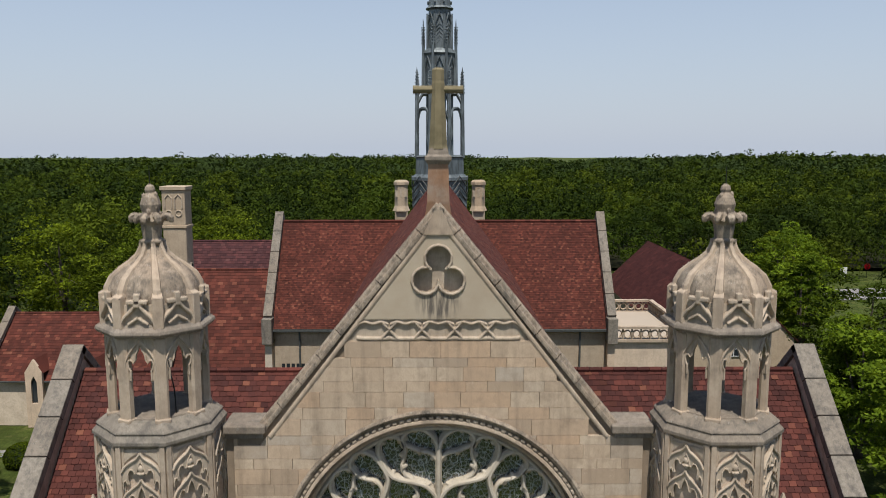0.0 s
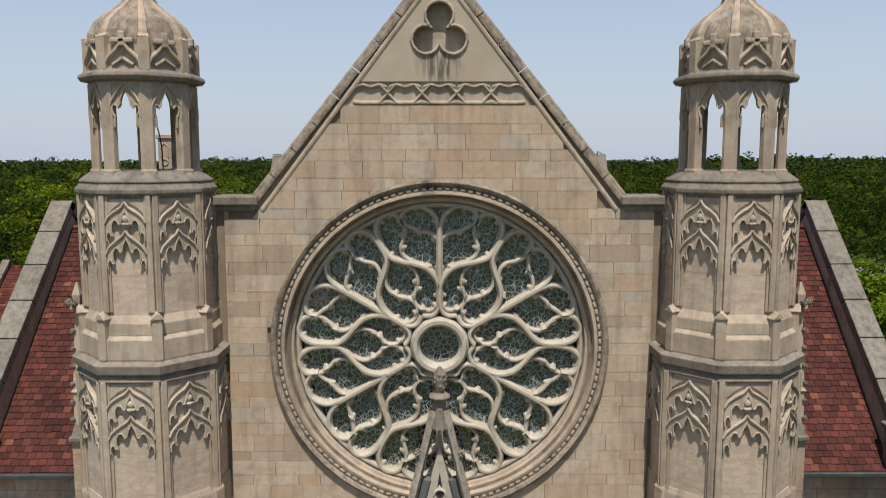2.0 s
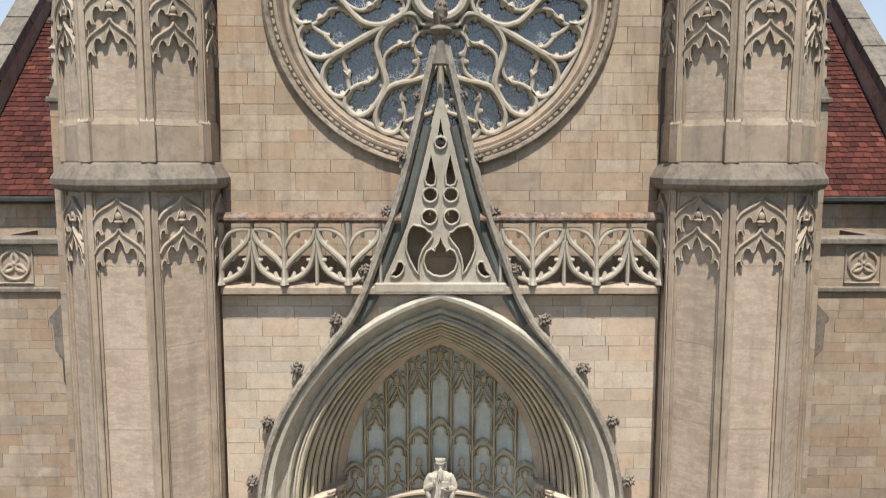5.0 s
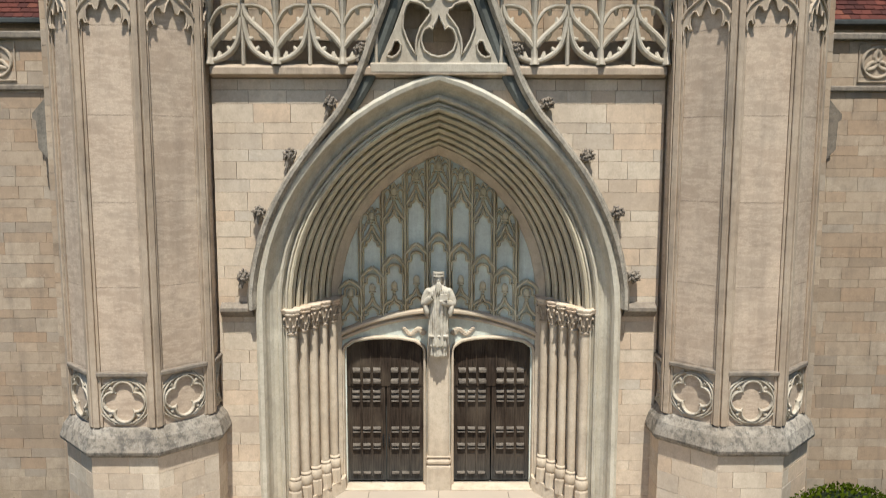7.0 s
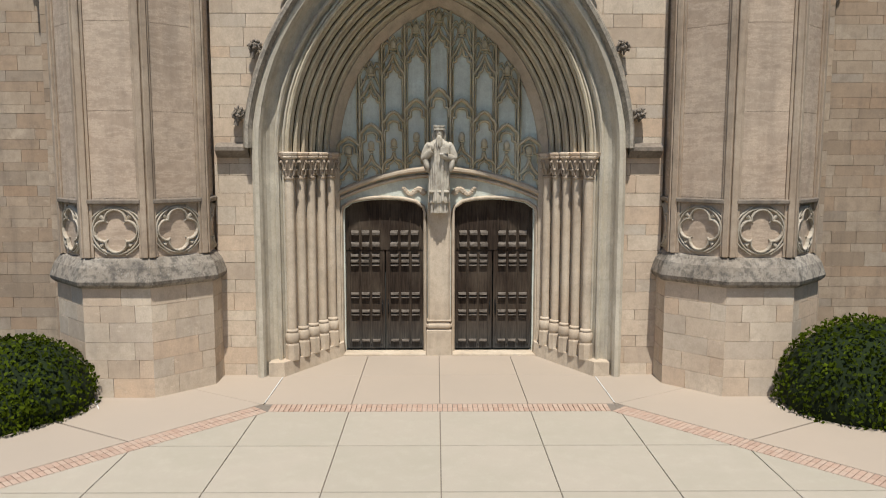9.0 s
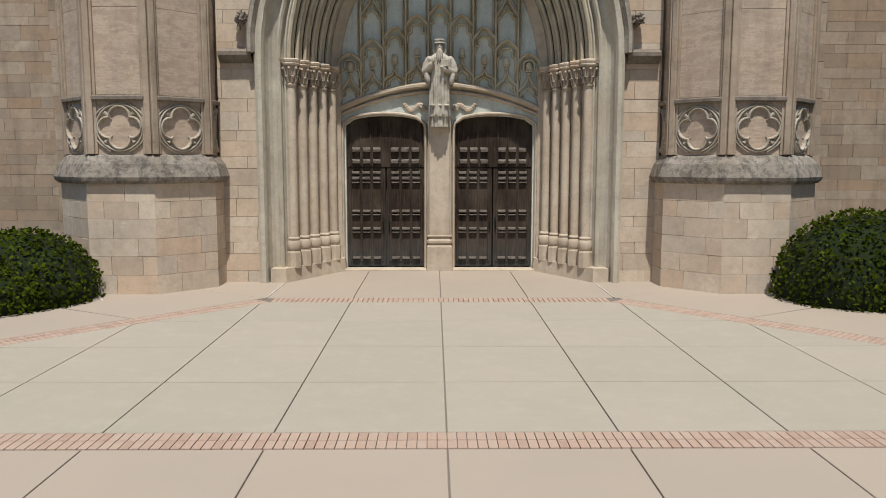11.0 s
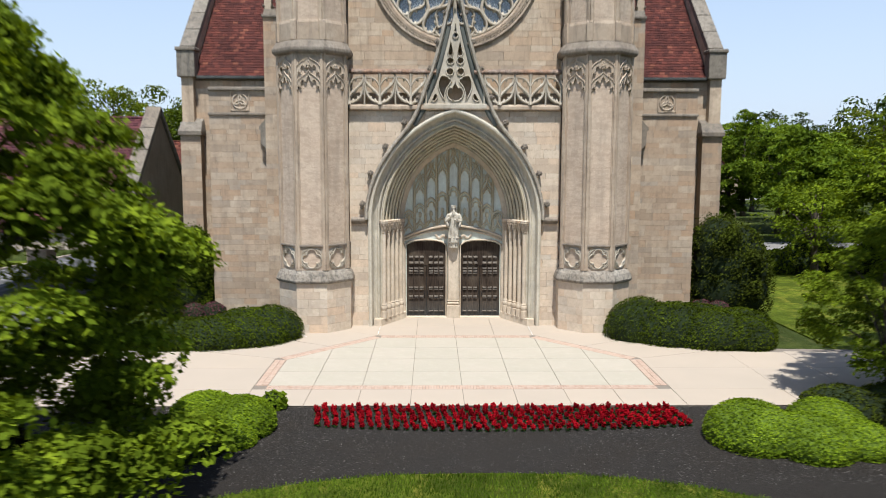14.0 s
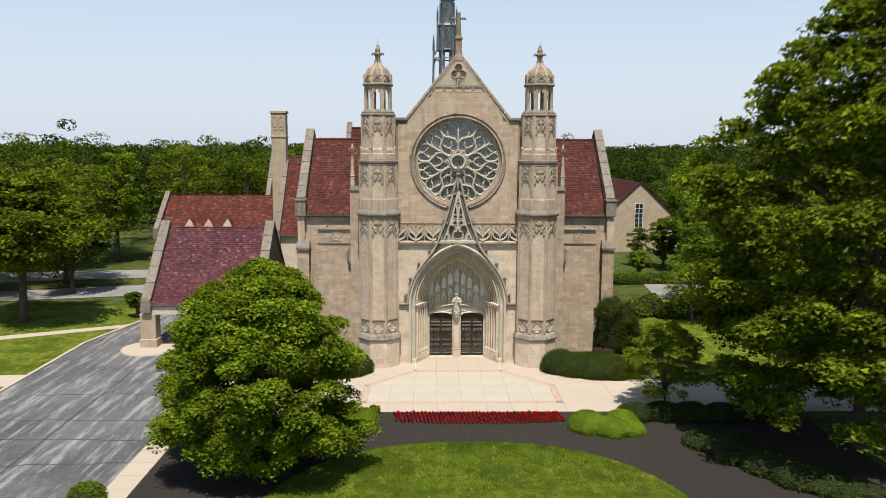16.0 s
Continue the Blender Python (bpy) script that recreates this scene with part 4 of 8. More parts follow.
low_hole = [(0.85, 11.22), (0.90, 11.30), (0.98, 11.30), (1.02, 11.21), (1.05, 11.12), (1.12, 11.05), (1.13, 10.99), (1.03, 10.96), (0.93, 11.01), (0.86, 11.11)]
drop = [(0.0, 11.86), (0.05, 11.72), (0.115, 11.62), (0.12, 11.55), (0.20, 11.60), (0.29, 11.55), (0.345, 11.43), (0.36, 11.30), (0.30, 11.13), (0.16, 11.03), (0.0, 10.995)]
flip = lambda pts: [(-x, z) for x, z in pts][::-1]
holes = [[(0.0, 14.55), (0.06, 14.18), (0.0, 14.22), (-0.06, 14.18)], circle(0, 14.03, 0.125, 14), drop + flip(drop[1:-1])]
for one in (lancet, circle(0.235, 12.85, 0.155, 18), circle(0.256, 12.345, 0.165, 18), side_hole, low_hole):
    holes += [one, flip(one)]
wide = []
for loop in holes:      # room for the rims
    mx, mz = sum(p[0] for p in loop) / len(loop), sum(p[1] for p in loop) / len(loop)
    wide.append([(mx + (x - mx) * 1.08, mz + (z - mz) * 1.08) for x, z in loop])
holes = wide
bm = bmesh.new()
plate(bm, edge + flip(edge[1:]), holes, YG - 0.04, YG + 0.16)
for loop in holes[1:]:
    sweep(bm, [Vector((x, YG - 0.04, z)) for x, z in loop], 0.055, 0.06, FRONT, True)
box(bm, -1.52, 1.52, YG - 0.16, YG + 0.12, 10.60, 10.83, 0.03)
part("openwork", bm, TRACERY, portal, "pierced tracery of the portal gable")
for s in (-1, 1):
    bm = bmesh.new()
    path = smooth_path([(s * (x - 0.24 if z > 10 else x - 0.2), -0.78, z) for x, z in HOOD[6:12]], 4)
    sweep(bm, path, 0.25, 0.10, FRONT, back=1.5)
    part("hood_inner", bm, MOSSY, portal, "blackened inner band of the gable hood")

# parapet with flowing tracery either side of the gable
for s in (-1, 1):
    par = thing("parapet", "", "")
    par.parent = church
    par.location = (0, BACK, 0)
    bm = bmesh.new()
    x0, x1 = (0.9, 5.05) if s > 0 else (-5.05, -0.9)
    box(bm, x0, x1, -0.92, -0.78, 12.20, 12.28, 0.02)
    prism(bm, [(x0, y, z) for y, z in ((-1.0, 12.28), (-0.74, 12.28), (-0.74, 12.33), (-0.84, 12.45), (-1.0, 12.34))], [(x1, y, z) for y, z in ((-1.0, 12.28), (-0.74, 12.28), (-0.74, 12.33), (-0.84, 12.45), (-1.0, 12.34))])
    part("coping", bm, PARAPET, par, "lichen-stained coping")
    bm = bmesh.new()
    x0, x1 = (0.002, 5.05) if s > 0 else (-5.05, -0.002)
    prism(bm, [(x0, y, z) for y, z in ((-0.70, 10.52), (-0.95, 10.58), (-0.95, 10.72), (-0.84, 10.80), (-0.52, 10.80), (-0.52, 10.52))], [(x1, y, z) for y, z in ((-0.70, 10.52), (-0.95, 10.58), (-0.95, 10.72), (-0.84, 10.80), (-0.52, 10.80), (-0.52, 10.52))])
    part("base_rail", bm, DRESSED, par)
    bm = bmesh.new()
    ya = -0.83
    for xb in (1.38, 2.85, 4.32):       # slim mullions between the bays
        sweep(bm, [Vector((s * xb, ya, z)) for z in (10.79, 11.5, 12.22)], 0.085, 0.08, FRONT, back=0.6)
    for xs in (2.115, 3.585, 5.055):
        sweep(bm, [Vector((s * xs, ya, z)) for z in (10.79, 10.95, 11.2, 11.6, 11.9, 12.22)], 0.13, 0.13, FRONT, back=0.4, taper=[1.7, 1.15, 1.0, 0.9, 1.0, 1.4])
        for e in (-1, 1):
            if e > 0 and xs > 5:
                continue
            g_ = lambda u, z: (s * (xs + e * u), ya, z)
            for w, pts in ((0.135, [(0.70, 12.08), (0.64, 11.82), (0.44, 11.61), (0.21, 11.40), (0.03, 11.18)]), (0.125, [(0.71, 11.80), (0.665, 11.46), (0.55, 11.16), (0.30, 10.95), (0.03, 10.86)]), (0.085, [(0.0, 11.62), (0.12, 11.84), (0.25, 11.98), (0.45, 12.06), (0.66, 12.06)])):
                sweep(bm, smooth_path([g_(*p) for p in pts], 4), w, 0.11, FRONT, back=0.4)
            for a, b in (((0.20, 10.93), (0.22, 11.08)), ((0.46, 11.08), (0.38, 11.18)), ((0.32, 11.46), (0.26, 11.32)), ((0.30, 12.0), (0.34, 11.86)), ((0.52, 11.68), (0.48, 11.82)), ((0.62, 11.34), (0.50, 11.36))):
                sweep(bm, [Vector(g_(*a)), Vector(g_(*b))], 0.15, 0.10, FRONT, taper=[1, 0.4])
    part("openwork", bm, TRACERY, par, "pierced flowing tracery")
bm = bmesh.new()
box(bm, -5.2, 5.2, -0.28, 0.05, 10.55, 10.66)
part("gallery_floor", bm, LEDGE, church)

# door wall, tympanum ribs, doors
DY = 1.45
bm = bmesh.new()


def door_hole(x0, x1, z0=3.78, z1=4.02, n=10):
    mid, half = (x0 + x1) / 2, (x1 - x0) / 2
    top = [(mid + half * (1 - 2 * i / n), z0 + (z1 - z0) * (1 - (1 - 2 * i / n) ** 2) ** 0.5) for i in range(n + 1)]
    return top


inner = arch(2.62, SPRING, 8.92)
outline = [(-2.62, 0.0), (-2.42, 0.0)] + [(x, z) for x, z in door_hole(-2.42, -0.36)][::-1] + [(-0.36, 0.0), (0.36, 0.0)] + door_hole(0.36, 2.42)[::-1] + [(2.42, 0.0), (2.62, 0.0)] + inner[::-1]
plate(bm, outline, [], DY, DY + 0.4)
tym = part("tympanum", bm, TYMP, portal, "carved tympanum with blind cusped panels")
bm = bmesh.new()
for s in (-1, 1):
    mould = [(s * 2.50, 0.0), (s * 2.50, 2.0), (s * 2.50, 3.7)] + [(x, z + 0.06) for x, z in (door_hole(0.40, 2.46)[::1] if s > 0 else door_hole(-2.46, -0.40)[::-1])] + [(s * 0.36, 3.7), (s * 0.36, 2.0), (s * 0.36, 0.0)]
    sweep(bm, xz(mould, DY), 0.09, 0.10, FRONT)
part("door_mould", bm, PORTAL, portal)
bm = bmesh.new()
sweep(bm, xz([(x, 4.80 - 0.092 * x * x) for x in [-2.6 + 0.26 * i for i in range(21)]], DY), 0.16, 0.18, FRONT)
sweep(bm, xz([(x, 4.64 - 0.092 * x * x) for x in [-2.6 + 0.26 * i for i in range(21)]], DY), 0.10, 0.10, FRONT)
part("lintel_mould", bm, PORTAL, portal, "sloping weathered lintel moulding")


def arch_z(x):
    r = (2.55 ** 2 + 3.66 ** 2) / (2 * 2.55)
    return SPRING + math.sqrt(max(0, r * r - (abs(x) + r - 2.55) ** 2))


PW = 0.572
HEAD = {0: (7.88, 8.13, 8.46), 1: (7.51, 7.85, 8.19), 2: (7.13, 7.45, 7.79), 3: (6.51, 6.82, 7.17)}      # foot, point and bud of the upper ogees
LABEL = {0: (6.44, 6.79), 1: (6.19, 6.52), 2: (5.87, 6.22), 3: (5.59, 5.91), 4: (5.28, 5.58)}        # foot and crown of the hooded arches
FOOT = {1: (4.92, 5.26, 5.56), 2: (4.78, 5.06, 5.40), 3: (4.64, 5.0, 5.34), 4: (4.50, 4.88, 5.20)}   # the small ogees at the bottom
ribs = {}


def rib_mesh(kind):
    """The mesh of that kind of rib in the bay i."""
    return ribs.setdefault((kind, i), bmesh.new())



def rib(kind, x, pts, w, d, k=3, taper=None):
    for s in (-1, 1):
        sweep(rib_mesh(kind), [Vector((x + s * p.x, DY, p.y)) for p in smooth_path(pts, k)], w * 0.78, d * 0.85, FRONT, taper=taper)


def acorn(kind, x, z, r):
    for zz, rr, sq in ((0.0, 1.0, 0.35), (0.10, 0.85, 1.5), (-0.07, 0.55, 0.6)):
        bmesh.ops.create_icosphere(rib_mesh(kind), subdivisions=2, radius=r * rr, matrix=Matrix.Translation((x, DY - 0.07, z + zz)) @ Matrix.Diagonal((1, 0.9, sq, 1)))


hw = PW / 2
for i in range(-4, 5):
    x, j = i * PW, abs(i)
    for xe in ((x + hw,) if i < 4 else ()):
        top = arch_z(xe) - 0.04
        sweep(rib_mesh("mullion"), xz([(xe, 4.78 - 0.092 * xe * xe), (xe, top)], DY), 0.07, 0.13, FRONT)
        for e in (-1, 1):
            sweep(rib_mesh("mullion"), xz([(xe + e * 0.065, 4.78 - 0.092 * xe * xe), (xe + e * 0.065, top - 0.1)], DY), 0.035, 0.08, FRONT)
    if j in HEAD:
        zf, za, zb = HEAD[j]
        rib("head", x, [(hw, zf - 0.12), (hw * 0.95, zf + 0.04), (hw * 0.62, zf + 0.16), (hw * 0.25, za + 0.02), (0.0, za + 0.20)], 0.095, 0.15)
        rib("head", x, [(hw * 0.80, zf - 0.22), (hw * 0.80, zf - 0.06), (hw * 0.52, zf - 0.02), (hw * 0.50, zf + 0.08), (hw * 0.22, zf + 0.12), (0.0, za - 0.01)], 0.081, 0.11)
        rib("head", x, [(hw * 0.98, za - 0.02), (hw * 0.72, za + 0.06), (hw * 0.40, zb - 0.06), (hw * 0.34, zb + 0.08), (hw * 0.62, zb + 0.14), (hw * 0.86, zb + 0.05), (hw * 0.98, zb - 0.10)], 0.068, 0.12)
        rib("head", x, [(hw * 0.97, zb + 0.04), (hw * 0.80, zb + 0.20), (hw * 0.45, zb + 0.27), (hw * 0.30, zb + 0.16), (0.0, zb + 0.32)], 0.068, 0.10)
        rib("head", x, [(hw * 0.6, za + 0.22), (hw * 0.2, za + 0.24)], 0.095, 0.10, 2, [1.0, 0.7, 0.35])
        acorn("head", x, zb - 0.02, 0.10)
    zf, za = LABEL[j]
    rib("label", x, [(hw, zf - 0.04), (hw * 0.96, zf + 0.10), (hw * 0.62, zf + 0.20), (hw * 0.40, za - 0.05), (0.0, za + 0.02)], 0.115, 0.20)
    rib("label", x, [(hw * 0.82, zf - 0.34), (hw * 0.80, zf - 0.12), (hw * 0.50, zf - 0.08), (hw * 0.50, zf + 0.05), (hw * 0.28, zf + 0.12), (0.0, zf + 0.14)], 0.081, 0.12)
    if j in FOOT:
        zf, za, zb = FOOT[j]
        rib("foot", x, [(hw, zf), (hw * 0.95, zf + 0.14), (hw * 0.55, zf + 0.24), (hw * 0.2, za), (0.0, za + 0.16)], 0.095, 0.15)
        rib("foot", x, [(hw * 0.78, zf - 0.10), (hw * 0.78, zf + 0.02), (hw * 0.46, zf + 0.04), (hw * 0.46, zf + 0.13), (0.0, zf + 0.24)], 0.074, 0.10)
        acorn("foot", x, zb - 0.05, 0.10)
RIB_NAMES = {"mullion": ("mullion", "upright rib of the blind tracery"), "label": ("hooded_arch", "hooded cusped arch"), "foot": ("foot_ogee", "small ogee with an acorn bud"), "head": ("ogee_head", "cusped ogee head with an acorn bud")}
for (kind, _), rib_bm in ribs.items():
    part(RIB_NAMES[kind][0], rib_bm, RIB, tym, RIB_NAMES[kind][1])

bm = bmesh.new()
box(bm, -0.33, 0.33, 1.08, DY, 0, 0.66, 0.02)
box(bm, -0.29, 0.29, 1.14, DY, 0.64, 4.0, 0.05)
trumeau = part("trumeau", bm, PORTAL, portal, "stone post between the two doorways")
bm = bmesh.new()
prism(bm, [(-0.33, 1.08, 0.66), (0.33, 1.08, 0.66), (0.33, DY, 0.66), (-0.33, DY, 0.66)], [(-0.30, 1.12, 0.70), (0.30, 1.12, 0.70), (0.30, DY, 0.70), (-0.30, DY, 0.70)])
box(bm, -0.33, 0.33, 1.085, DY, 0.70, 0.88, 0.065)
box(bm, -0.315, 0.315, 1.105, DY, 0.905, 0.955, 0.02)
part("band", bm, PORTAL, trumeau)
rnd = random.Random(9)
for s in (-1, 1):   # leaf carving beside the post
    bm = bmesh.new()
    for k in range(12):
        t = k / 11
        bmesh.ops.create_icosphere(bm, subdivisions=1, radius=0.05 + 0.03 * (1 - t), matrix=Matrix.Translation((s * (0.40 + 0.5 * t), DY - 0.03, 4.20 + 0.08 * math.sin(7 * t) + 0.06 * t)) @ Matrix.Diagonal((1.3, 0.6, 1, 1)))
    part("leaf_carving", bm, PORTAL, portal)


def door_leaf(x0, x1, hinge):
    """One plank leaf with rows of raised blocks, under a fixed top panel."""
    d = thing("door", "", "")
    d.parent = church
    d.location = ((x0 + x1) / 2, BACK + DY + 0.16, 0.0)
    d["label"] = "weathered dark oak door leaf with rows of carved blocks"
    w = (x1 - x0) / 2
    bm = bmesh.new()
    box(bm, -w, w, 0.0, 0.07, 0.09, 2.70, 0.008)
    part("leaf", bm, OAK, d)
    for k in range(4):
        bm = bmesh.new()
        x = -w + 0.09 + (2 * w - 0.18) * k / 3
        box(bm, x - 0.022, x + 0.022, -0.03, 0.0, 0.22, 2.66, 0.006)
        part("batten", bm, OAK, d)
    for z, h in ((2.56, 0.09), (2.42, 0.12), (2.31, 0.05), (1.55, 0.08), (1.46, 0.04), (1.09, 0.08), (1.00, 0.04), (0.31, 0.07)):
        for k in range(3):
            bm = bmesh.new()
            x = -w + 0.09 + (2 * w - 0.18) * (k + 0.5) / 3
            hw = (2 * w - 0.18) / 6 - 0.03
            prism(bm, [(x - hw, 0, z - h / 2), (x + hw, 0, z - h / 2), (x + hw, 0, z + h / 2), (x - hw, 0, z + h / 2)], [(x - hw * 0.88, -0.07, z - h / 4), (x + hw * 0.88, -0.07, z - h / 4), (x + hw * 0.85, -0.06, z + h / 8), (x - hw * 0.85, -0.06, z + h / 8)])
            part("carved_block", bm, OAK_WORN_LIT, d)
    bm = bmesh.new()
    xh = hinge * (w - 0.07)
    tube(bm, smooth_path([(xh, -0.02, 1.32), (xh, -0.08, 1.28), (xh, -0.08, 1.12), (xh, -0.02, 1.08)], 3), [0.014] * 10, 6)
    box(bm, xh - 0.03, xh + 0.03, -0.012, 0.0, 1.02, 1.4)
    part("handle", bm, IRON, d, "black iron pull handle")
    return d


for s in (-1, 1):
    for a, b, h in ((0.38, 1.385, 1), (1.415, 2.42, -1)):
        x0, x1 = (a, b) if s > 0 else (-b, -a)
        door_leaf(x0, x1, h if s > 0 else -h)
    tp = thing("door_transom", "", "")
    tp.parent = church
    tp.location = (s * 1.4, BACK + DY + 0.14, 0)
    bm = bmesh.new()
    hp = [(x - 1.4, z) for x, z in door_hole(0.33, 2.45, 3.8, 4.06)]
    plate(bm, [(1.05, 2.71)] + hp + [(-1.05, 2.71)], [], 0.0, 0.08)
    part("top_panel", bm, OAK, tp, "dark oak panel over the door leaves")
    for k in range(8):
        bm = bmesh.new()
        x = -0.92 + 1.84 * k / 7
        box(bm, x - 0.02, x + 0.02, -0.03, 0.0, 2.76, 3.92 - 0.12 * abs(x), 0.006)
        part("batten", bm, OAK, tp)
    for k in (-1, 1):
        for j in range(3):
            for z in (3.16, 2.86):
                bm = bmesh.new()
                x = k * 0.5 + (j - 1) * 0.27
                prism(bm, [(x - 0.11, 0, z - 0.06), (x + 0.11, 0, z - 0.06), (x + 0.11, 0, z + 0.06), (x - 0.11, 0, z + 0.06)], [(x - 0.09, -0.085, z - 0.055), (x + 0.09, -0.085, z - 0.055), (x + 0.09, -0.085, z), (x - 0.09, -0.085, z)])
                part("carved_block", bm, OAK_WORN_LIT, tp)
bm = bmesh.new()
box(bm, -2.7, 2.7, DY + 0.75, DY + 0.85, 0, 9)
part("door_back", bm, GUTTER, church)
for s in (-1, 1):
    bm = bmesh.new()
    box(bm, min(s * 0.34, s * 2.46), max(s * 0.34, s * 2.46), DY - 0.05, DY + 0.4, 0.0, 0.075, 0.012)
    part("threshold", bm, PORTAL, church)

# statue on the post: one robed figure with bent arms, wide sleeves, a long beard and a flat cap
bm = bmesh.new()
body = [(-0.30, 0.22, 0.17), (-0.06, 0.22, 0.17), (-0.04, 0.26, 0.21), (0.0, 0.262, 0.212), (0.2, 0.25, 0.20), (0.5, 0.245, 0.19), (0.8, 0.25, 0.19), (1.0, 0.265, 0.19), (1.15, 0.285, 0.19), (1.28, 0.305, 0.18), (1.37, 0.30, 0.165), (1.43, 0.25, 0.14), (1.48, 0.16, 0.115), (1.53, 0.10, 0.10), (1.60, 0.09, 0.09)]
NS = 64
rows = []
for z, rx, ry in body:
    row = []
    for i in range(NS):
        a = 2 * math.pi * i / NS
        q = 0.016 * math.sin(14 * a) + 0.012 * math.sin(6 * a + 3 * z) if z < 0.9 else 0.008 * math.sin(18 * a)
        row.append(bm.verts.new(((rx + q * 0.8) * math.cos(a), (ry + q) * math.sin(a), z)))
    rows.append(row)
for u, v in zip(rows, rows[1:]):
    for i in range(NS):
        bm.faces.new((u[i], u[(i + 1) % NS], v[(i + 1) % NS], v[i]))
bm.faces.new(rows[0][::-1])
bm.faces.new(rows[-1])


def lump(x, y, z, rx, ry, rz, tilt=0.0, sub=3):
    bmesh.ops.create_icosphere(bm, subdivisions=sub, radius=1.0, matrix=Matrix.Translation((x, y, z)) @ Matrix.Rotation(tilt, 4, "Y") @ Matrix.Diagonal((rx, ry, rz, 1)))


lump(0, -0.02, 1.66, 0.105, 0.125, 0.15)            # head
lump(0, -0.145, 1.65, 0.02, 0.03, 0.045)            # nose
lump(0, 0.05, 1.58, 0.175, 0.10, 0.20)              # hair and hood behind
lump(0, -0.15, 1.46, 0.085, 0.065, 0.17)            # beard
for d in (-0.045, 0.0, 0.045):
    lump(d, -0.195, 1.43 - 0.3 * abs(d), 0.022, 0.03, 0.15)
for z, rr, h in ((1.765, 0.152, 0.018), (1.80, 0.128, 0.028), (1.838, 0.145, 0.02)):
    bmesh.ops.create_cone(bm, cap_ends=True, segments=28, radius1=rr, radius2=rr * 0.97, depth=h * 2, matrix=Matrix.Translation((0, -0.02, z)))
for d in (-1, 1):
    lump(d * 0.265, -0.01, 1.36, 0.085, 0.10, 0.09)
    wrist = (-0.16, -0.25, 1.24) if d < 0 else (0.06, -0.26, 1.14)
    tube(bm, smooth_path([(d * 0.27, -0.01, 1.36), (d * 0.335, -0.02, 1.20), (d * 0.355, -0.05, 1.05), ((d * 0.33 + wrist[0]) / 2, -0.18, wrist[2] - 0.06), wrist], 3), [0.09, 0.092, 0.094, 0.096, 0.098, 0.10, 0.10, 0.098, 0.092, 0.085, 0.078, 0.07, 0.06], 14)
    lump(d * 0.31, -0.10, 0.90, 0.08, 0.11, 0.19, d * 0.15)   # hanging sleeve
    lump(wrist[0], wrist[1] - 0.03, wrist[2] + (0.07 if d < 0 else 0.01), 0.04 if d < 0 else 0.06, 0.035, 0.075 if d < 0 else 0.04)
    sweep(bm, [Vector((d * 0.10, -0.15, 1.40)), Vector((d * 0.085, -0.185, 1.1)), Vector((d * 0.07, -0.19, 0.6)), Vector((d * 0.09, -0.205, 0.0))], 0.07, 0.03, FRONT)
box(bm, 0.03, 0.22, -0.31, -0.24, 1.16, 1.33, 0.012)   # book held at the chest
box(bm, -0.25, 0.25, -0.215, 0.1, 0.20, 0.26, 0.02)     # hem of the outer robe
statue = tagged(part("statue", bm, STATUE, None, at=pose(0, 0.98 + BACK, 4.02)), "pale stone statue in a long robe on the door post", "statue")

# ---- the two octagonal turrets ----
TX, TY = 6.73, -0.34
FACES = (-90, -45, -135, 0, 180)       # faces towards the front and the sides


def on_face(angle, r):
    """The pose of a face of an octagon whose corners lie at r: x along the face, -y outwards."""
    ap = r * math.cos(radians(22.5))
    return Matrix.Rotation(radians(angle + 90), 4, "Z") @ Matrix.Translation((0, -ap, 0))


UPPER = [(0.0, 0.0), (0.2, 0.09), (0.55, 0.16), (0.85, 0.24), (1.0, 0.33)]         # the ogee's back, from its point to the panel's edge
LOWER = [(0.0, 0.45), (0.15, 0.53), (0.5, 0.62), (0.85, 0.72), (1.0, 0.82)]
FOILS = [(1.0, 0.61), (0.95, 0.62), (0.965, 0.55), (0.90, 0.485), (0.80, 0.475), (0.73, 0.53), (0.64, 0.535), (0.70, 0.46), (0.69, 0.36), (0.57, 0.285), (0.42, 0.29), (0.33, 0.355), (0.23, 0.345), (0.15, 0.24), (0.0, 0.14)]


def ogee_head(hw, h, d=0.11):
    """Blind tracery at the head of a panel: two cusped ogee arches one over the other, cut as plates, with a bud between. Its top is at z = 0."""
    bm = bmesh.new()
    for back, drop_ in ((UPPER, 0.0), (LOWER, 0.445)):
        half = back + [(u, v + drop_) for u, v in FOILS]
        ring = [(u * hw, -v * h) for u, v in half] + [(-u * hw, -v * h) for u, v in half[-2:0:-1]]
        plate(bm, ring, [], -d * 0.72, 0.0)
        for s in (-1, 1):
            sweep(bm, [Vector((s * p.x * hw, -d * 0.72, -p.y * h)) for p in smooth_path(back, 3)], 0.055, d * 0.36, FRONT)
            edge_ = [Vector((s * u * hw, -d * 0.72, -(v + drop_) * h)) for u, v in FOILS[1:]]
            sweep(bm, edge_, 0.034, d * 0.2, FRONT)
    for s in (-1, 1):       # spandrels beside the upper point
        plate(bm, [(s * u * hw, -v * h) for u, v in ((0.12, 0.0), (1.0, 0.0), (1.0, 0.22), (0.55, 0.08))], [], -d * 0.3, 0.0)
    for z, q, sq in ((-0.27, 0.085, 1.15), (-0.35, 0.11, 0.35), (-0.39, 0.07, 0.6)):
        bmesh.ops.create_icosphere(bm, subdivisions=2, radius=q, matrix=Matrix.Translation((0, -0.05, z * h)) @ Matrix.Diagonal((1.0, 0.9, sq, 1)))
    return finish(bm, "ogee_head")


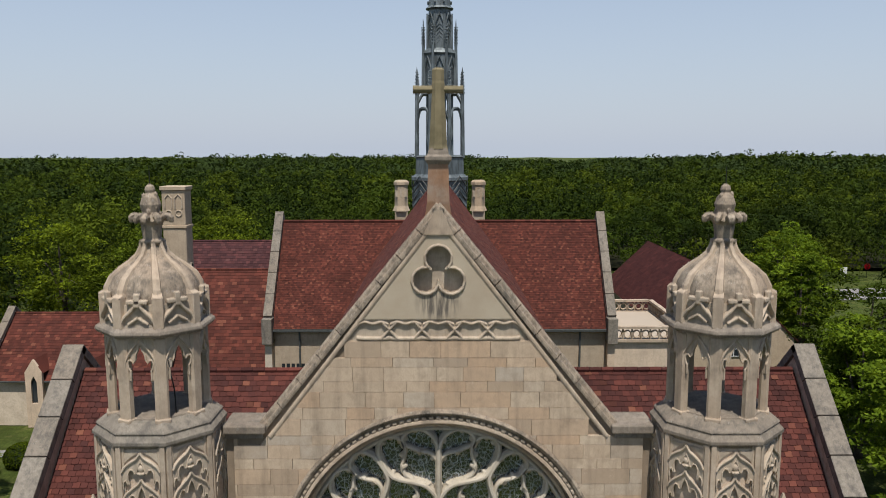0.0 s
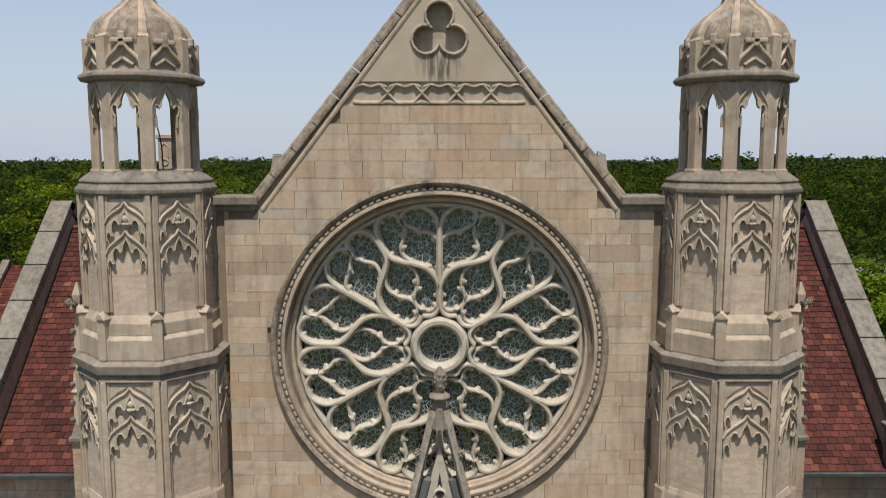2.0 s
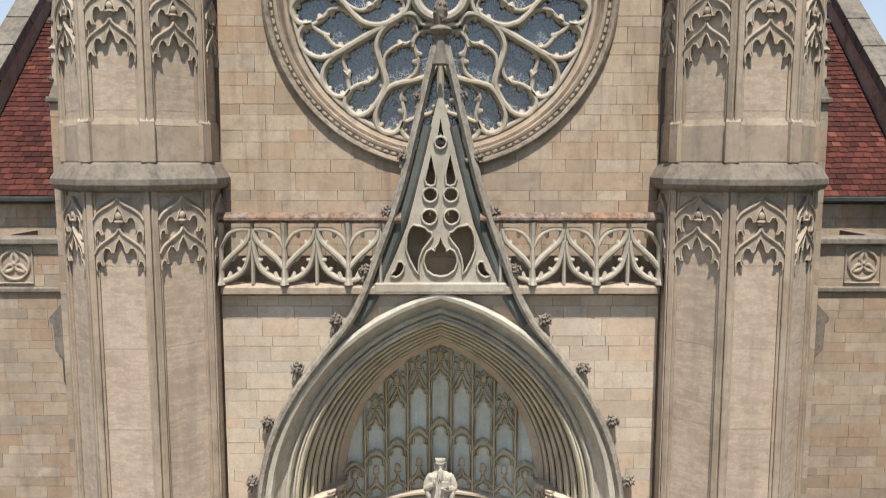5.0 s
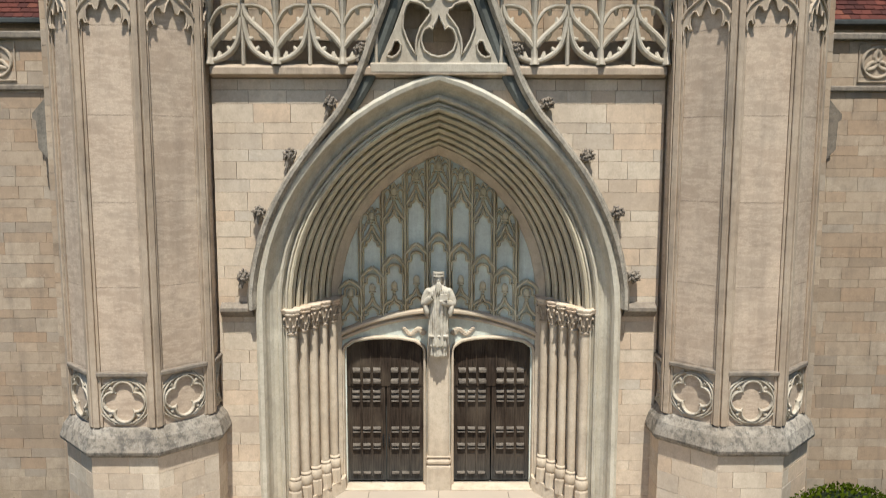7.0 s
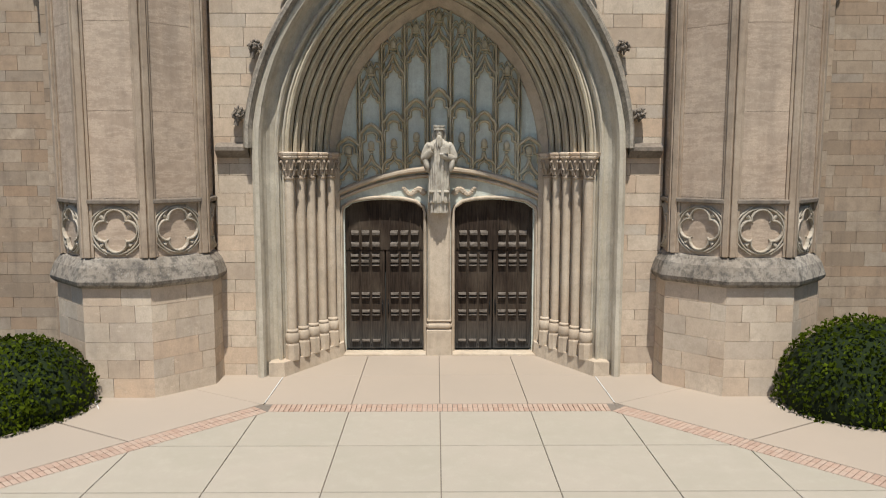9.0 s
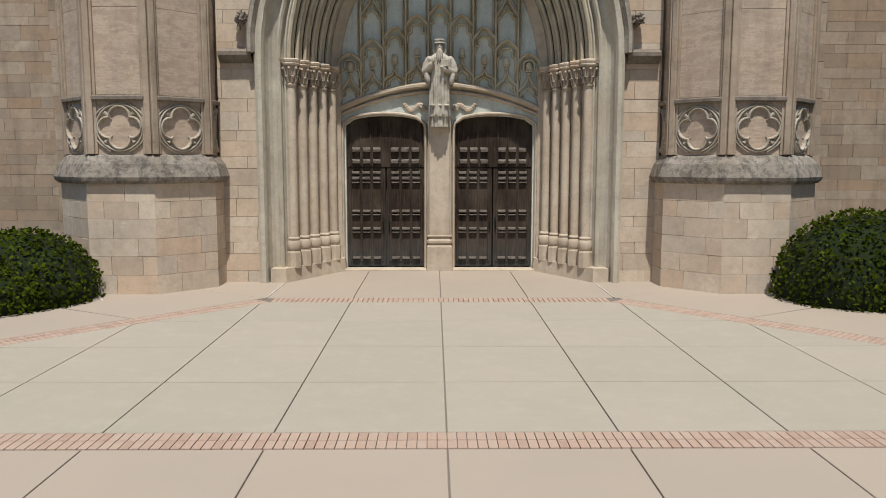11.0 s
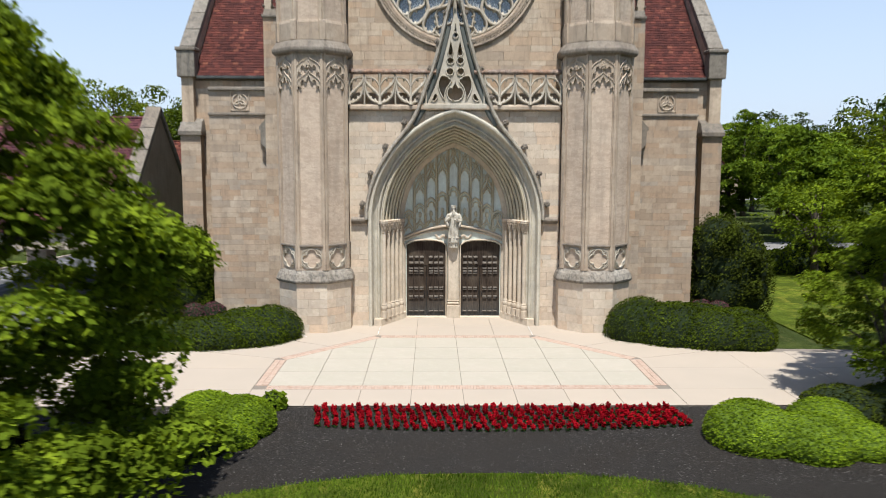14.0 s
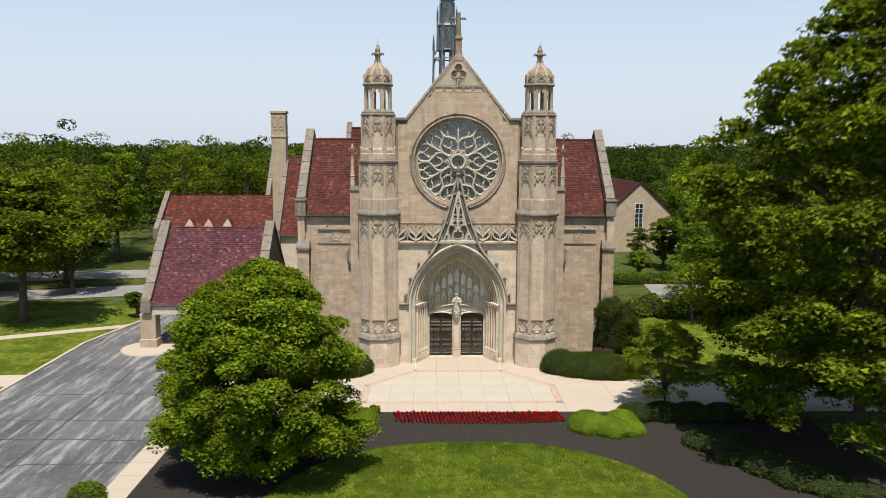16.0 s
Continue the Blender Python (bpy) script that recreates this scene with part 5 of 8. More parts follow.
def panel_frame(hw, z0, z1, w, d):
    """The raised corner strips either side of a sunk panel, and its top and bottom rails."""
    bm = bmesh.new()
    for s in (-1, 1):
        x = s * (hw - w / 2)
        box(bm, x - w / 2, x + w / 2, -d, 0, z0, z1, 0.012)
        xs = s * (hw - w - 0.03)
        box(bm, xs - 0.03, xs + 0.03, -d * 0.5, 0, z0, z1, 0.008)
    return finish(bm, "panel_frame")


def quatrefoil_panel(hw, h):
    bm = bmesh.new()
    ring = foil(4, 0.20, 0.19, 0, 8, 0, 0)
    k = hw * 0.92 / 0.40
    sweep(bm, [Vector((x * k, 0, z * k)) for x, z in ring], 0.055, 0.075, FRONT, True)
    sweep(bm, [Vector((x, 0, z)) for x, z in circle(0, 0, hw * 0.97, 28)], 0.05, 0.06, FRONT, True)
    for sx in (-1, 1):
        for sz in (-1, 1):
            sweep(bm, smooth_path([(sx * hw, 0, sz * h * 0.5), (sx * hw * 0.8, 0, sz * h * 0.72), (sx * hw * 0.4, 0, sz * h)], 2), 0.04, 0.05, FRONT)
            sweep(bm, [Vector((sx * hw * 0.34, 0, sz * hw * 0.34)), Vector((sx * hw * 0.62, 0, sz * hw * 0.62))], 0.10, 0.07, FRONT, taper=[0.3, 1.0])
    return finish(bm, "quatrefoil")


R_BASE, R_C, R_B, R_A, R_L = 1.90, 1.70, 1.65, 1.43, 1.16
fw = lambda r: r * math.sin(radians(22.5))       # half a face's width
HEADS = {"c": ogee_head(fw(R_C) - 0.13, 1.45), "b": ogee_head(fw(R_B) - 0.13, 1.42), "a": ogee_head(fw(R_A) - 0.12, 1.36)}
FRAMES = {"c": panel_frame(fw(R_C) + 0.01, 3.0, 13.0, 0.13, 0.09), "b": panel_frame(fw(R_B) + 0.01, 14.45, 17.25, 0.13, 0.09), "a": panel_frame(fw(R_A) + 0.01, 18.75, 21.3, 0.12, 0.09)}
QUATRE = quatrefoil_panel(fw(R_C) - 0.15, 0.5)


def turret(sx):
    root = thing("turret", "", "")
    root.parent = church
    root.location = (sx * TX, TY, 0)
    root["label"] = "octagonal stone corner turret with blind tracery and a domed lantern"
    for lv, mat in (([(0, R_BASE - 0.10), (2.45, R_BASE - 0.10)], MORTAR), ([(2.45, R_C), (13.2, R_C)], VEINED), ([(13.2, R_B), (17.6, R_B)], VEINED), ([(17.6, R_A), (21.5, R_A)], VEINED)):
        (z0, r0), (z1, _) = lv
        bm = bmesh.new()
        rings(bm, [(z0, r0 - (0.03 if mat is VEINED else 0.0)), (z1, r0 - (0.03 if mat is VEINED else 0.0))])
        part("shaft", bm, MORTAR, root)
        n = max(1, round((z1 - z0) / 1.75)) if mat is VEINED else 0
        for k in range(n):
            bm = bmesh.new()
            rings(bm, [(z0 + (z1 - z0) * k / n, r0), (z0 + (z1 - z0) * (k + 1) / n - 0.007, r0)])
            part("drum", bm, VEINED, root, "veined limestone drum of the shaft")
    for nm, lv, mat in (("plinth_ledge", [(2.38, R_BASE), (2.45, 1.98), (2.52, 2.0), (2.80, 1.90), (2.97, 1.76), (3.0, R_C)], PLINTH),
                        ("weathering", [(12.95, R_C + 0.02), (13.02, 1.92), (13.12, 1.98), (13.24, 1.98), (13.55, 1.78), (13.62, R_B)], LEDGE),
                        ("string_course", [(17.2, R_B), (17.26, 1.74), (17.38, 1.66), (17.44, 1.78), (17.62, 1.80), (17.66, 1.70), (17.74, R_A)], LEDGE),
                        ("cornice", [(21.22, R_A), (21.28, 1.49), (21.34, 1.55), (21.41, 1.55), (21.54, 1.43), (21.58, 1.46), (21.62, 1.43), (21.75, 1.25), (21.80, 1.16)], COPING),
                        ("lantern_cornice", [(23.72, R_L - 0.05), (23.76, 1.30), (23.84, 1.36), (23.90, 1.34), (23.98, 1.22)], LEDGE)):
        bm = bmesh.new()
        rings(bm, lv, cap=nm != "lantern_cornice")
        part(nm, bm, mat, root)
    for f in FACES:
        put("panel_frame", FRAMES["c"], DRESSED, root, on_face(f, R_C))
        put("panel_frame", FRAMES["b"], DRESSED, root, on_face(f, R_B))
        put("panel_frame", FRAMES["a"], DRESSED, root, on_face(f, R_A))
        put("tracery_head", HEADS["c"], CARVED, root, on_face(f, R_C) @ pose(0, 0, 12.86))
        put("tracery_head", HEADS["b"], CARVED, root, on_face(f, R_B) @ pose(0, 0, 17.14))
        put("tracery_head", HEADS["a"], CARVED, root, on_face(f, R_A) @ pose(0, 0, 21.16))
        put("quatrefoil", QUATRE, TRACERY, root, on_face(f, R_C) @ pose(0, 0, 3.56))
        bm = bmesh.new()
        h = fw(R_C) - 0.1
        box(bm, -h, h, -0.11, 0, 4.12, 4.22, 0.02)
        part("panel_sill", bm, LEDGE, root, at=on_face(f, R_C))
        bm = bmesh.new()    # stepped sills over the two upper set-offs
        h = fw(R_B)
        box(bm, -h * 0.99, h * 0.99, -0.06, 0, 13.6, 14.36, 0.015)
        prism(bm, [(-h, -0.06, 14.36), (h, -0.06, 14.36), (h, 0.02, 14.36), (-h, 0.02, 14.36)], [(-h, -0.02, 14.5), (h, -0.02, 14.5), (h, 0.02, 14.5), (-h, 0.02, 14.5)])
        part("set_off", bm, DRESSED, root, at=on_face(f, R_B))
        bm = bmesh.new()
        h = fw(R_A) + 0.04
        box(bm, -h, h, -0.16, 0, 17.7, 18.15, 0.015)
        prism(bm, [(-h, -0.16, 18.15), (h, -0.16, 18.15), (h, 0.02, 18.15), (-h, 0.02, 18.15)], [(-h, -0.09, 18.24), (h, -0.09, 18.24), (h, 0.02, 18.24), (-h, 0.02, 18.24)])
        box(bm, -h * 0.9, h * 0.9, -0.09, 0, 18.24, 18.5, 0.015)
        prism(bm, [(-h * 0.9, -0.09, 18.5), (h * 0.9, -0.09, 18.5), (h * 0.9, 0.02, 18.5), (-h * 0.9, 0.02, 18.5)], [(-h * 0.9, -0.01, 18.68), (h * 0.9, -0.01, 18.68), (h * 0.9, 0.02, 18.68), (-h * 0.9, 0.02, 18.68)])
        part("set_off", bm, DRESSED, root, at=on_face(f, R_A))
        # lantern opening: cusped head
        bm = bmesh.new()
        h = fw(R_L) - 0.05
        cut = [(0.60, 22.75), (0.60, 22.98), (0.70, 23.04), (0.74, 23.13), (0.68, 23.22), (0.54, 23.23), (0.40, 23.16), (0.31, 23.23), (0.28, 23.33), (0.15, 23.45), (0.0, 23.56)]
        ring = [(h, 23.74), (h, 22.75)] + [(u * h, z) for u, z in cut] + [(-u * h, z) for u, z in cut[-2::-1]] + [(-h, 22.75), (-h, 23.74)]
        plate(bm, ring, [], 0.0, 0.10)
        for s in (-1, 1):
            sweep(bm, [Vector((s * u * h, 0.0, z)) for u, z in cut], 0.045, 0.03, FRONT)
            sweep(bm, smooth_path([(s * h * 0.86, 0.0, 22.95), (s * h * 0.84, 0.0, 23.2), (s * h * 0.5, 0.0, 23.46), (0.0, 0.0, 23.70)], 3), 0.05, 0.05, FRONT)
        part("lantern_head", bm, CARVED, root, at=on_face(f, R_L))
        # crown parapet panel with an ogee and a cross-shaped bud
        bm = bmesh.new()
        h = fw(R_L)
        for s in (-1, 1):
            sweep(bm, smooth_path([(s * h * 0.9, 0, 24.0), (s * h * 0.72, 0, 24.2), (s * h * 0.3, 0, 24.38), (0, 0, 24.6)], 3), 0.09, 0.09, FRONT, back=0.6)
            sweep(bm, [Vector((s * h * 0.5, 0, 24.06)), Vector((0, 0, 24.2))], 0.07, 0.07, FRONT)
        box(bm, -h, h, -0.02, 0.04, 23.94, 24.04)
        box(bm, -h * 0.55, h * 0.55, -0.10, 0.02, 24.52, 24.62, 0.02)
        box(bm, -0.07, 0.07, -0.10, 0.02, 24.45, 24.76, 0.02)
        box(bm, -h, h, 0.0, 0.06, 24.0, 24.5)
        part("crown_panel", bm, CARVED, root, at=on_face(f, R_L))
    for k in range(8):
        a = radians(22.5 + 45 * k)
        rz = Matrix.Rotation(a + math.pi / 2, 4, "Z")
        bm = bmesh.new()
        box(bm, -0.155, 0.155, -0.05, 0.16, 21.74, 23.74, 0.045)
        box(bm, -0.175, 0.175, -0.09, 0.18, 21.74, 21.84, 0.02)
        part("lantern_post", bm, DRESSED, root, at=rz @ Matrix.Translation((0, -R_L + 0.05, 0)))
        bm = bmesh.new()
        box(bm, -0.12, 0.12, -0.09, 0.12, 23.95, 24.66, 0.02)
        prism(bm, [(-0.12, -0.09, 24.66), (0.12, -0.09, 24.66), (0.12, 0.12, 24.66), (-0.12, 0.12, 24.66)], [(-0.10, -0.03, 24.70), (0.10, -0.03, 24.70), (0.10, 0.12, 24.76), (-0.10, 0.12, 24.76)])
        part("crown_post", bm, DRESSED, root, at=rz @ Matrix.Translation((0, -R_L + 0.02, 0)))
        bm = bmesh.new()    # small gabled blocks at the corners of the upper set-off
        box(bm, -0.11, 0.11, -0.12, 0.1, 17.7, 18.62, 0.015)
        prism(bm, [(-0.14, -0.15, 18.62), (0.14, -0.15, 18.62), (0.14, 0.1, 18.62), (-0.14, 0.1, 18.62)], [(-0.02, -0.15, 18.74), (0.02, -0.15, 18.74), (0.02, 0.1, 18.80), (-0.02, 0.1, 18.80)])
        part("corner_block", bm, DRESSED, root, at=rz @ Matrix.Translation((0, -R_A - 0.06, 0)))
        bm = bmesh.new()
        box(bm, -0.15, 0.15, -0.10, 0.12, 13.58, 14.42, 0.02)
        prism(bm, [(-0.15, -0.10, 14.42), (0.15, -0.10, 14.42), (0.15, 0.12, 14.42), (-0.15, 0.12, 14.42)], [(-0.12, -0.01, 14.56), (0.12, -0.01, 14.56), (0.12, 0.12, 14.56), (-0.12, 0.12, 14.56)])
        part("corner_block", bm, DRESSED, root, at=rz @ Matrix.Translation((0, -R_B + 0.0, 0)))
    # bulbous dome and its ribs
    dome = [(23.95, 0.96), (24.30, 1.03), (24.58, 1.06), (24.82, 1.02), (25.05, 0.90), (25.25, 0.68), (25.40, 0.46), (25.54, 0.31), (25.72, 0.22), (25.86, 0.20)]
    bm = bmesh.new()
    rings(bm, dome, 16, 0)
    part("dome", bm, WEATHERED, root, "weathered ribbed stone dome", True)
    for k in range(8):
        a = radians(22.5 + 45 * k)
        bm = bmesh.new()
        pts = [Vector(((r + 0.01), 0, z)) for z, r in dome]
        rows = []
        for i, p in enumerate(pts):
            w = 0.11 * (0.45 + 0.55 * dome[i][1] / 1.14)
            rows.append([bm.verts.new((p.x + e, y, p.z)) for e, y in ((-0.05, -w), (0.05, -w * 0.8), (0.08, 0), (0.05, w * 0.8), (-0.05, w))])
        for r0, r1 in zip(rows, rows[1:]):
            for j in range(4):
                bm.faces.new((r0[j], r0[j + 1], r1[j + 1], r1[j]))
        part("dome_rib", bm, DRESSED, root, at=Matrix.Rotation(a, 4, "Z"))
    bm = bmesh.new()
    rings(bm, [(25.7, 0.22), (25.8, 0.30), (25.84, 0.30), (25.88, 0.21), (26.2, 0.24), (26.3, 0.30), (26.36, 0.26), (26.5, 0.20), (26.68, 0.24), (26.84, 0.19), (26.95, 0.10), (27.02, 0.12), (27.1, 0.10), (27.15, 0.03)], 8, 22.5)
    for k in range(8):
        a = radians(45 * k)
        long = 0.46 if k % 2 == 0 else 0.36
        tube(bm, smooth_path([(0.2 * math.cos(a), 0.2 * math.sin(a), 26.34), ((long - 0.1) * math.cos(a), (long - 0.1) * math.sin(a), 26.42), (long * math.cos(a), long * math.sin(a), 26.36), (long * math.cos(a), long * math.sin(a), 26.26)], 2), [0.07, 0.075, 0.08, 0.085, 0.085, 0.07, 0.05][:7], 6)
    for k in range(14):
        a, z = 2.4 * k, 26.46 + 0.034 * k
        bmesh.ops.create_icosphere(bm, subdivisions=1, radius=0.06, matrix=Matrix.Translation(((0.20 - 0.005 * k) * math.cos(a), (0.20 - 0.005 * k) * math.sin(a), z)) @ Matrix.Diagonal((1, 1, 1.4, 1)))
    part("finial", bm, WEATHERED, root, "leafy stone finial")
    bm = bmesh.new()
    tube(bm, [Vector((0, 0, 27.1)), Vector((0, 0, 27.55))], [0.014, 0.008], 6)
    part("lightning_rod", bm, IRON, root)
    bm = bmesh.new()
    rings(bm, [(21.74, 1.10), (21.82, 1.10)])
    part("lantern_floor", bm, LEDGE, root)
    for f in FACES[:4] + (180,):
        wall = on_face(f, R_BASE - 0.10)
        h = fw(R_BASE) - 0.01
        ashlar(root, -h, h, 0.0, 2.40, wall, material=PALE, seed=7 + int(f) % 5, depth=0.05, heights=(0.42, 0.36, 0.44, 0.40, 0.38))
    return root


for sx in (-1, 1):
    top = turret(sx)
    if sx < 0:
        bm = bmesh.new()
        tube(bm, smooth_path([(0.42, -0.5, 23.3), (0.45, -0.55, 22.9), (0.56, -0.6, 22.4), (0.58, -0.6, 21.83)], 4), [0.016] * 13, 6)
        part("cable", bm, IRON, top, "slack black cable hanging in the lantern")

# ---- roofs ----
def roof(name, eave, ridge_v, length_v, tile_w, step, material, parent, near=None, seed=1, under=GUTTER):
    """A tiled slope: eave is its lower corner, length_v along the eave, ridge_v up the slope. near(i, j) picks tiles that are parts."""
    u, v = Vector(length_v), Vector(ridge_v)
    lu, lv = u.length, v.length
    ud, vd = u / lu, v / lv
    nd = ud.cross(vd)
    if nd.z < 0:
        nd = -nd
    o = Vector(eave)
    bm = bmesh.new()
    prism(bm, [o - nd * 0.10, o + u - nd * 0.10, o + u + v - nd * 0.10, o + v - nd * 0.10], [o - nd * 0.01, o + u - nd * 0.01, o + u + v - nd * 0.01, o + v - nd * 0.01])
    base = part(name, bm, material, parent)
    rnd = np.random.RandomState(abs(seed))
    nu, nv = int(lu / tile_w), int(lv / step)
    tw, st = lu / nu, lv / nv
    verts, faces = [], []
    B = np.array([ud, vd, nd])
    shared = None
    for j in range(nv):
        off = (j % 2) * 0.5
        for i in range(nu + (j % 2)):
            a, b = max(0, (i - off) * tw), min(lu, (i - off + 1) * tw) - 0.012
            if b - a < 0.04:
                continue
            lift = 0.03 + rnd.rand() * 0.014
            low = j * st - 0.03 * rnd.rand()
            top = (j + 1) * st + 0.05
            loc = [(a, low, 0.0), (b, low, 0.0), (b, low, lift), (a, low, lift), (a, top, 0.002), (b, top, 0.002)]
            if near is not None and near(i, j):
                if shared is None:
                    tb = bmesh.new()
                    vs = [tb.verts.new(q) for q in ((0, 0, 0), (tw - 0.012, 0, 0), (tw - 0.012, 0, 0.036), (0, 0, 0.036), (0, st + 0.06, 0.002), (tw - 0.012, st + 0.06, 0.002))]
                    for q in ((3, 2, 5, 4), (0, 1, 2, 3), (0, 3, 4), (1, 5, 2)):
                        tb.faces.new([vs[k] for k in q])
                    shared = finish(tb, "roof_tile")
                    shared.materials.append(material)
                mat = Matrix((ud, vd, nd)).transposed().to_4x4()
                if b - a > tw * 0.7:
                    put("roof_tile", shared, None, base, Matrix.Translation(o + ud * a + vd * low) @ mat @ pose(0, 0, 0, 0.6 * rnd.randn(), 0, 0.5 * rnd.randn()))
                    continue
            k = len(verts)
            verts += loc
            faces += [(k + 3, k + 2, k + 5, k + 4), (k, k + 1, k + 2, k + 3), (k, k + 3, k + 4), (k + 1, k + 5, k + 2)]
    me = bpy.data.meshes.new("tile_courses")
    me.from_pydata((np.array(verts) @ B + np.array(o)).tolist(), [], faces)
    tagged(put("tile_courses", me, material, base), kind="stuff")
    return base


def ridge_cap(p0, p1, r, material, parent):
    bm = bmesh.new()
    a, b = Vector(p0), Vector(p1)
    n = max(2, int((b - a).length / 0.45))
    for i in range(n):
        q0, q1 = a.lerp(b, i / n), a.lerp(b, (i + 0.97) / n)
        tube(bm, [q0, q1], [r, r * 1.06], 6)
    return part("ridge_tiles", bm, material, parent)


def raked_coping(x0, x1, foot, peak, parent, n=6, thick=0.32, mat=COPING):
    """Coping stones up a gable end that stands between x0 and x1; foot and peak are (y, z) of its top."""
    for i in range(n):
        a, b = i / n, (i + 1) / n - 0.006
        bm = bmesh.new()
        d = Vector((0, peak[0] - foot[0], peak[1] - foot[1])).normalized()
        up = Vector((0, -d.z, d.y)) if d.y > 0 else Vector((0, d.z, -d.y))
        rows = []
        for t in (a, b):
            q = Vector((0, foot[0] + (peak[0] - foot[0]) * t, foot[1] + (peak[1] - foot[1]) * t))
            rows.append([q + Vector((x, 0, 0)) + up * h for x, h in ((x0, -thick), (x0, -0.02), (x0 + 0.03, 0.0), (x1 - 0.03, 0.0), (x1, -0.02), (x1, -thick))])
        prism(bm, rows[0], rows[1])
        part("coping_stone", bm, mat, parent)


# cross block behind the facade, its front porches, buttresses and pinnacles
RIDGE_Y, RIDGE_Z, EAVE_Y, EAVE_Z = 10.6, 19.44, 4.2, 12.6
bm = bmesh.new()
box(bm, -13.8, 13.8, 4.46, 17.0, 0, 12.5)
wing_wall = part("wing_wall", bm, MORTAR, church, "limestone side wall of the front block")
for s in (-1, 1):
    x0, x1 = (9.0, 14.0) if s > 0 else (-14.0, -9.0)
    ashlar(wing_wall, x0, x1, 0.0, 12.35, pose(0, 4.46, 0), material=ASHLAR, seed=11 + s, skip=lambda x, z: abs(x) < 12.0 and z < 11.2)
    bm = bmesh.new()
    g = [(3.95, 0), (17.4, 0), (17.4, 13.5), (17.3, 13.5), (RIDGE_Y, 20.0), (4.1, 13.5), (3.95, 13.5)]
    ge = [(s * 13.78, y, z) for y, z in g]
    gf = [(s * 14.40, y, z) for y, z in g]
    prism(bm, ge, gf)
    part("gable_end", bm, ASHLAR, church)
    raked_coping(min(s * 13.70, s * 14.50), max(s * 13.70, s * 14.50), (4.15, 14.15), (RIDGE_Y, 20.5), church, 6)
    raked_coping(min(s * 13.70, s * 14.50), max(s * 13.70, s * 14.50), (17.3, 14.15), (RIDGE_Y, 20.5), church, 6)
    bm = bmesh.new()
    bx = (13.62, 14.56) if s > 0 else (-14.56, -13.62)
    box(bm, *bx, 3.75, 4.5, 12.5, 13.88, 0.03)
    box(bm, bx[0] - 0.06, bx[1] + 0.06, 3.68, 4.6, 13.85, 14.05, 0.04)
    part("kneeler", bm, COPING, church)
    # gutter line
    bm = bmesh.new()
    gx = (8.2, 13.7) if s > 0 else (-13.7, -8.2)
    box(bm, *gx, 4.06, 4.26, 12.44, 12.58, 0.02)
    part("gutter", bm, GUTTER, church)
    # corner buttress with a sloped cap
    bm = bmesh.new()
    bx = (13.38, 14.45) if s > 0 else (-14.45, -13.38)
    box(bm, bx[0] + 0.04, bx[1] - 0.04, 3.70, 4.4, 0, 9.5)
    but = part("buttress", bm, MORTAR, church)
    ashlar(but, bx[0], bx[1], 0, 9.5, pose(0, 3.70, 0), material=ASHLAR_DARK, gap=0.0019, seed=31 + s, depth=0.05)
    bm = bmesh.new()
    prism(bm, [(x, y, 9.46) for x, y in ((bx[0] - 0.08, 3.50), (bx[1] + 0.08, 3.50), (bx[1] + 0.08, 4.4), (bx[0] - 0.08, 4.4))], [(x, y, 9.66) for x, y in ((bx[0] - 0.08, 3.50), (bx[1] + 0.08, 3.50), (bx[1] + 0.08, 4.4), (bx[0] - 0.08, 4.4))])
    prism(bm, [(x, y, 9.66) for x, y in ((bx[0] - 0.08, 3.50), (bx[1] + 0.08, 3.50), (bx[1] + 0.08, 4.4), (bx[0] - 0.08, 4.4))], [(x, y, z) for x, y, z in ((bx[0], 3.95, 10.15), (bx[1], 3.95, 10.15), (bx[1], 4.4, 10.35), (bx[0], 4.4, 10.35))])
    part("buttress_cap", bm, COPING, church)
    # low porch block beside the turret
    px = (8.0, 12.15) if s > 0 else (-12.15, -8.0)
    bm = bmesh.new()
    box(bm, *px, 1.06, 1.5, 0, 11.6)
    box(bm, s * 11.7 if s > 0 else -12.15, 12.15 if s > 0 else s * 11.7, 1.4, 4.3, 0, 11.6)
    porch = part("stair_block", bm, MORTAR, church, "low limestone block beside the turret")
    ashlar(porch, *px, 0, 11.55, pose(0, 1.06, 0), heights=(0.26, 0.36, 0.21, 0.31, 0.24), material=ASHLAR_DARK, gap=0.0019, seed=21 + s, skip=lambda x, z: abs(x) < 8.4)
    bm = bmesh.new()
    for y0, y1, z0, z1 in ((0.86, 1.6, 11.55, 11.72), (0.92, 1.06, 10.34, 10.48)):
        box(bm, px[0] if z0 > 11 else (9.2 if s > 0 else -12.2), px[1] if z0 > 11 else (12.2 if s > 0 else -9.2), y0, y1, z0, z1, 0.03)
    part("string_course", bm, LEDGE, church)
    bm = bmesh.new()
    box(bm, min(s * 8.2, s * 12.1), max(s * 8.2, s * 12.1), 1.5, 4.2, 10.9, 11.0)
    part("porch_roof", bm, GUTTER, church)
    # sunk roundel
    bm = bmesh.new()
    sweep(bm, [Vector((x, 1.0, z)) for x, z in circle(s * 10.6, 11.03, 0.36, 24)], 0.08, 0.05, FRONT, True)
    sweep(bm, [Vector((x, 1.0, z)) for x, z in ((s * 10.6 - 0.45, 10.58), (s * 10.6 + 0.45, 10.58), (s * 10.6 + 0.45, 11.48), (s * 10.6 - 0.45, 11.48))], 0.05, 0.04, FRONT, True)
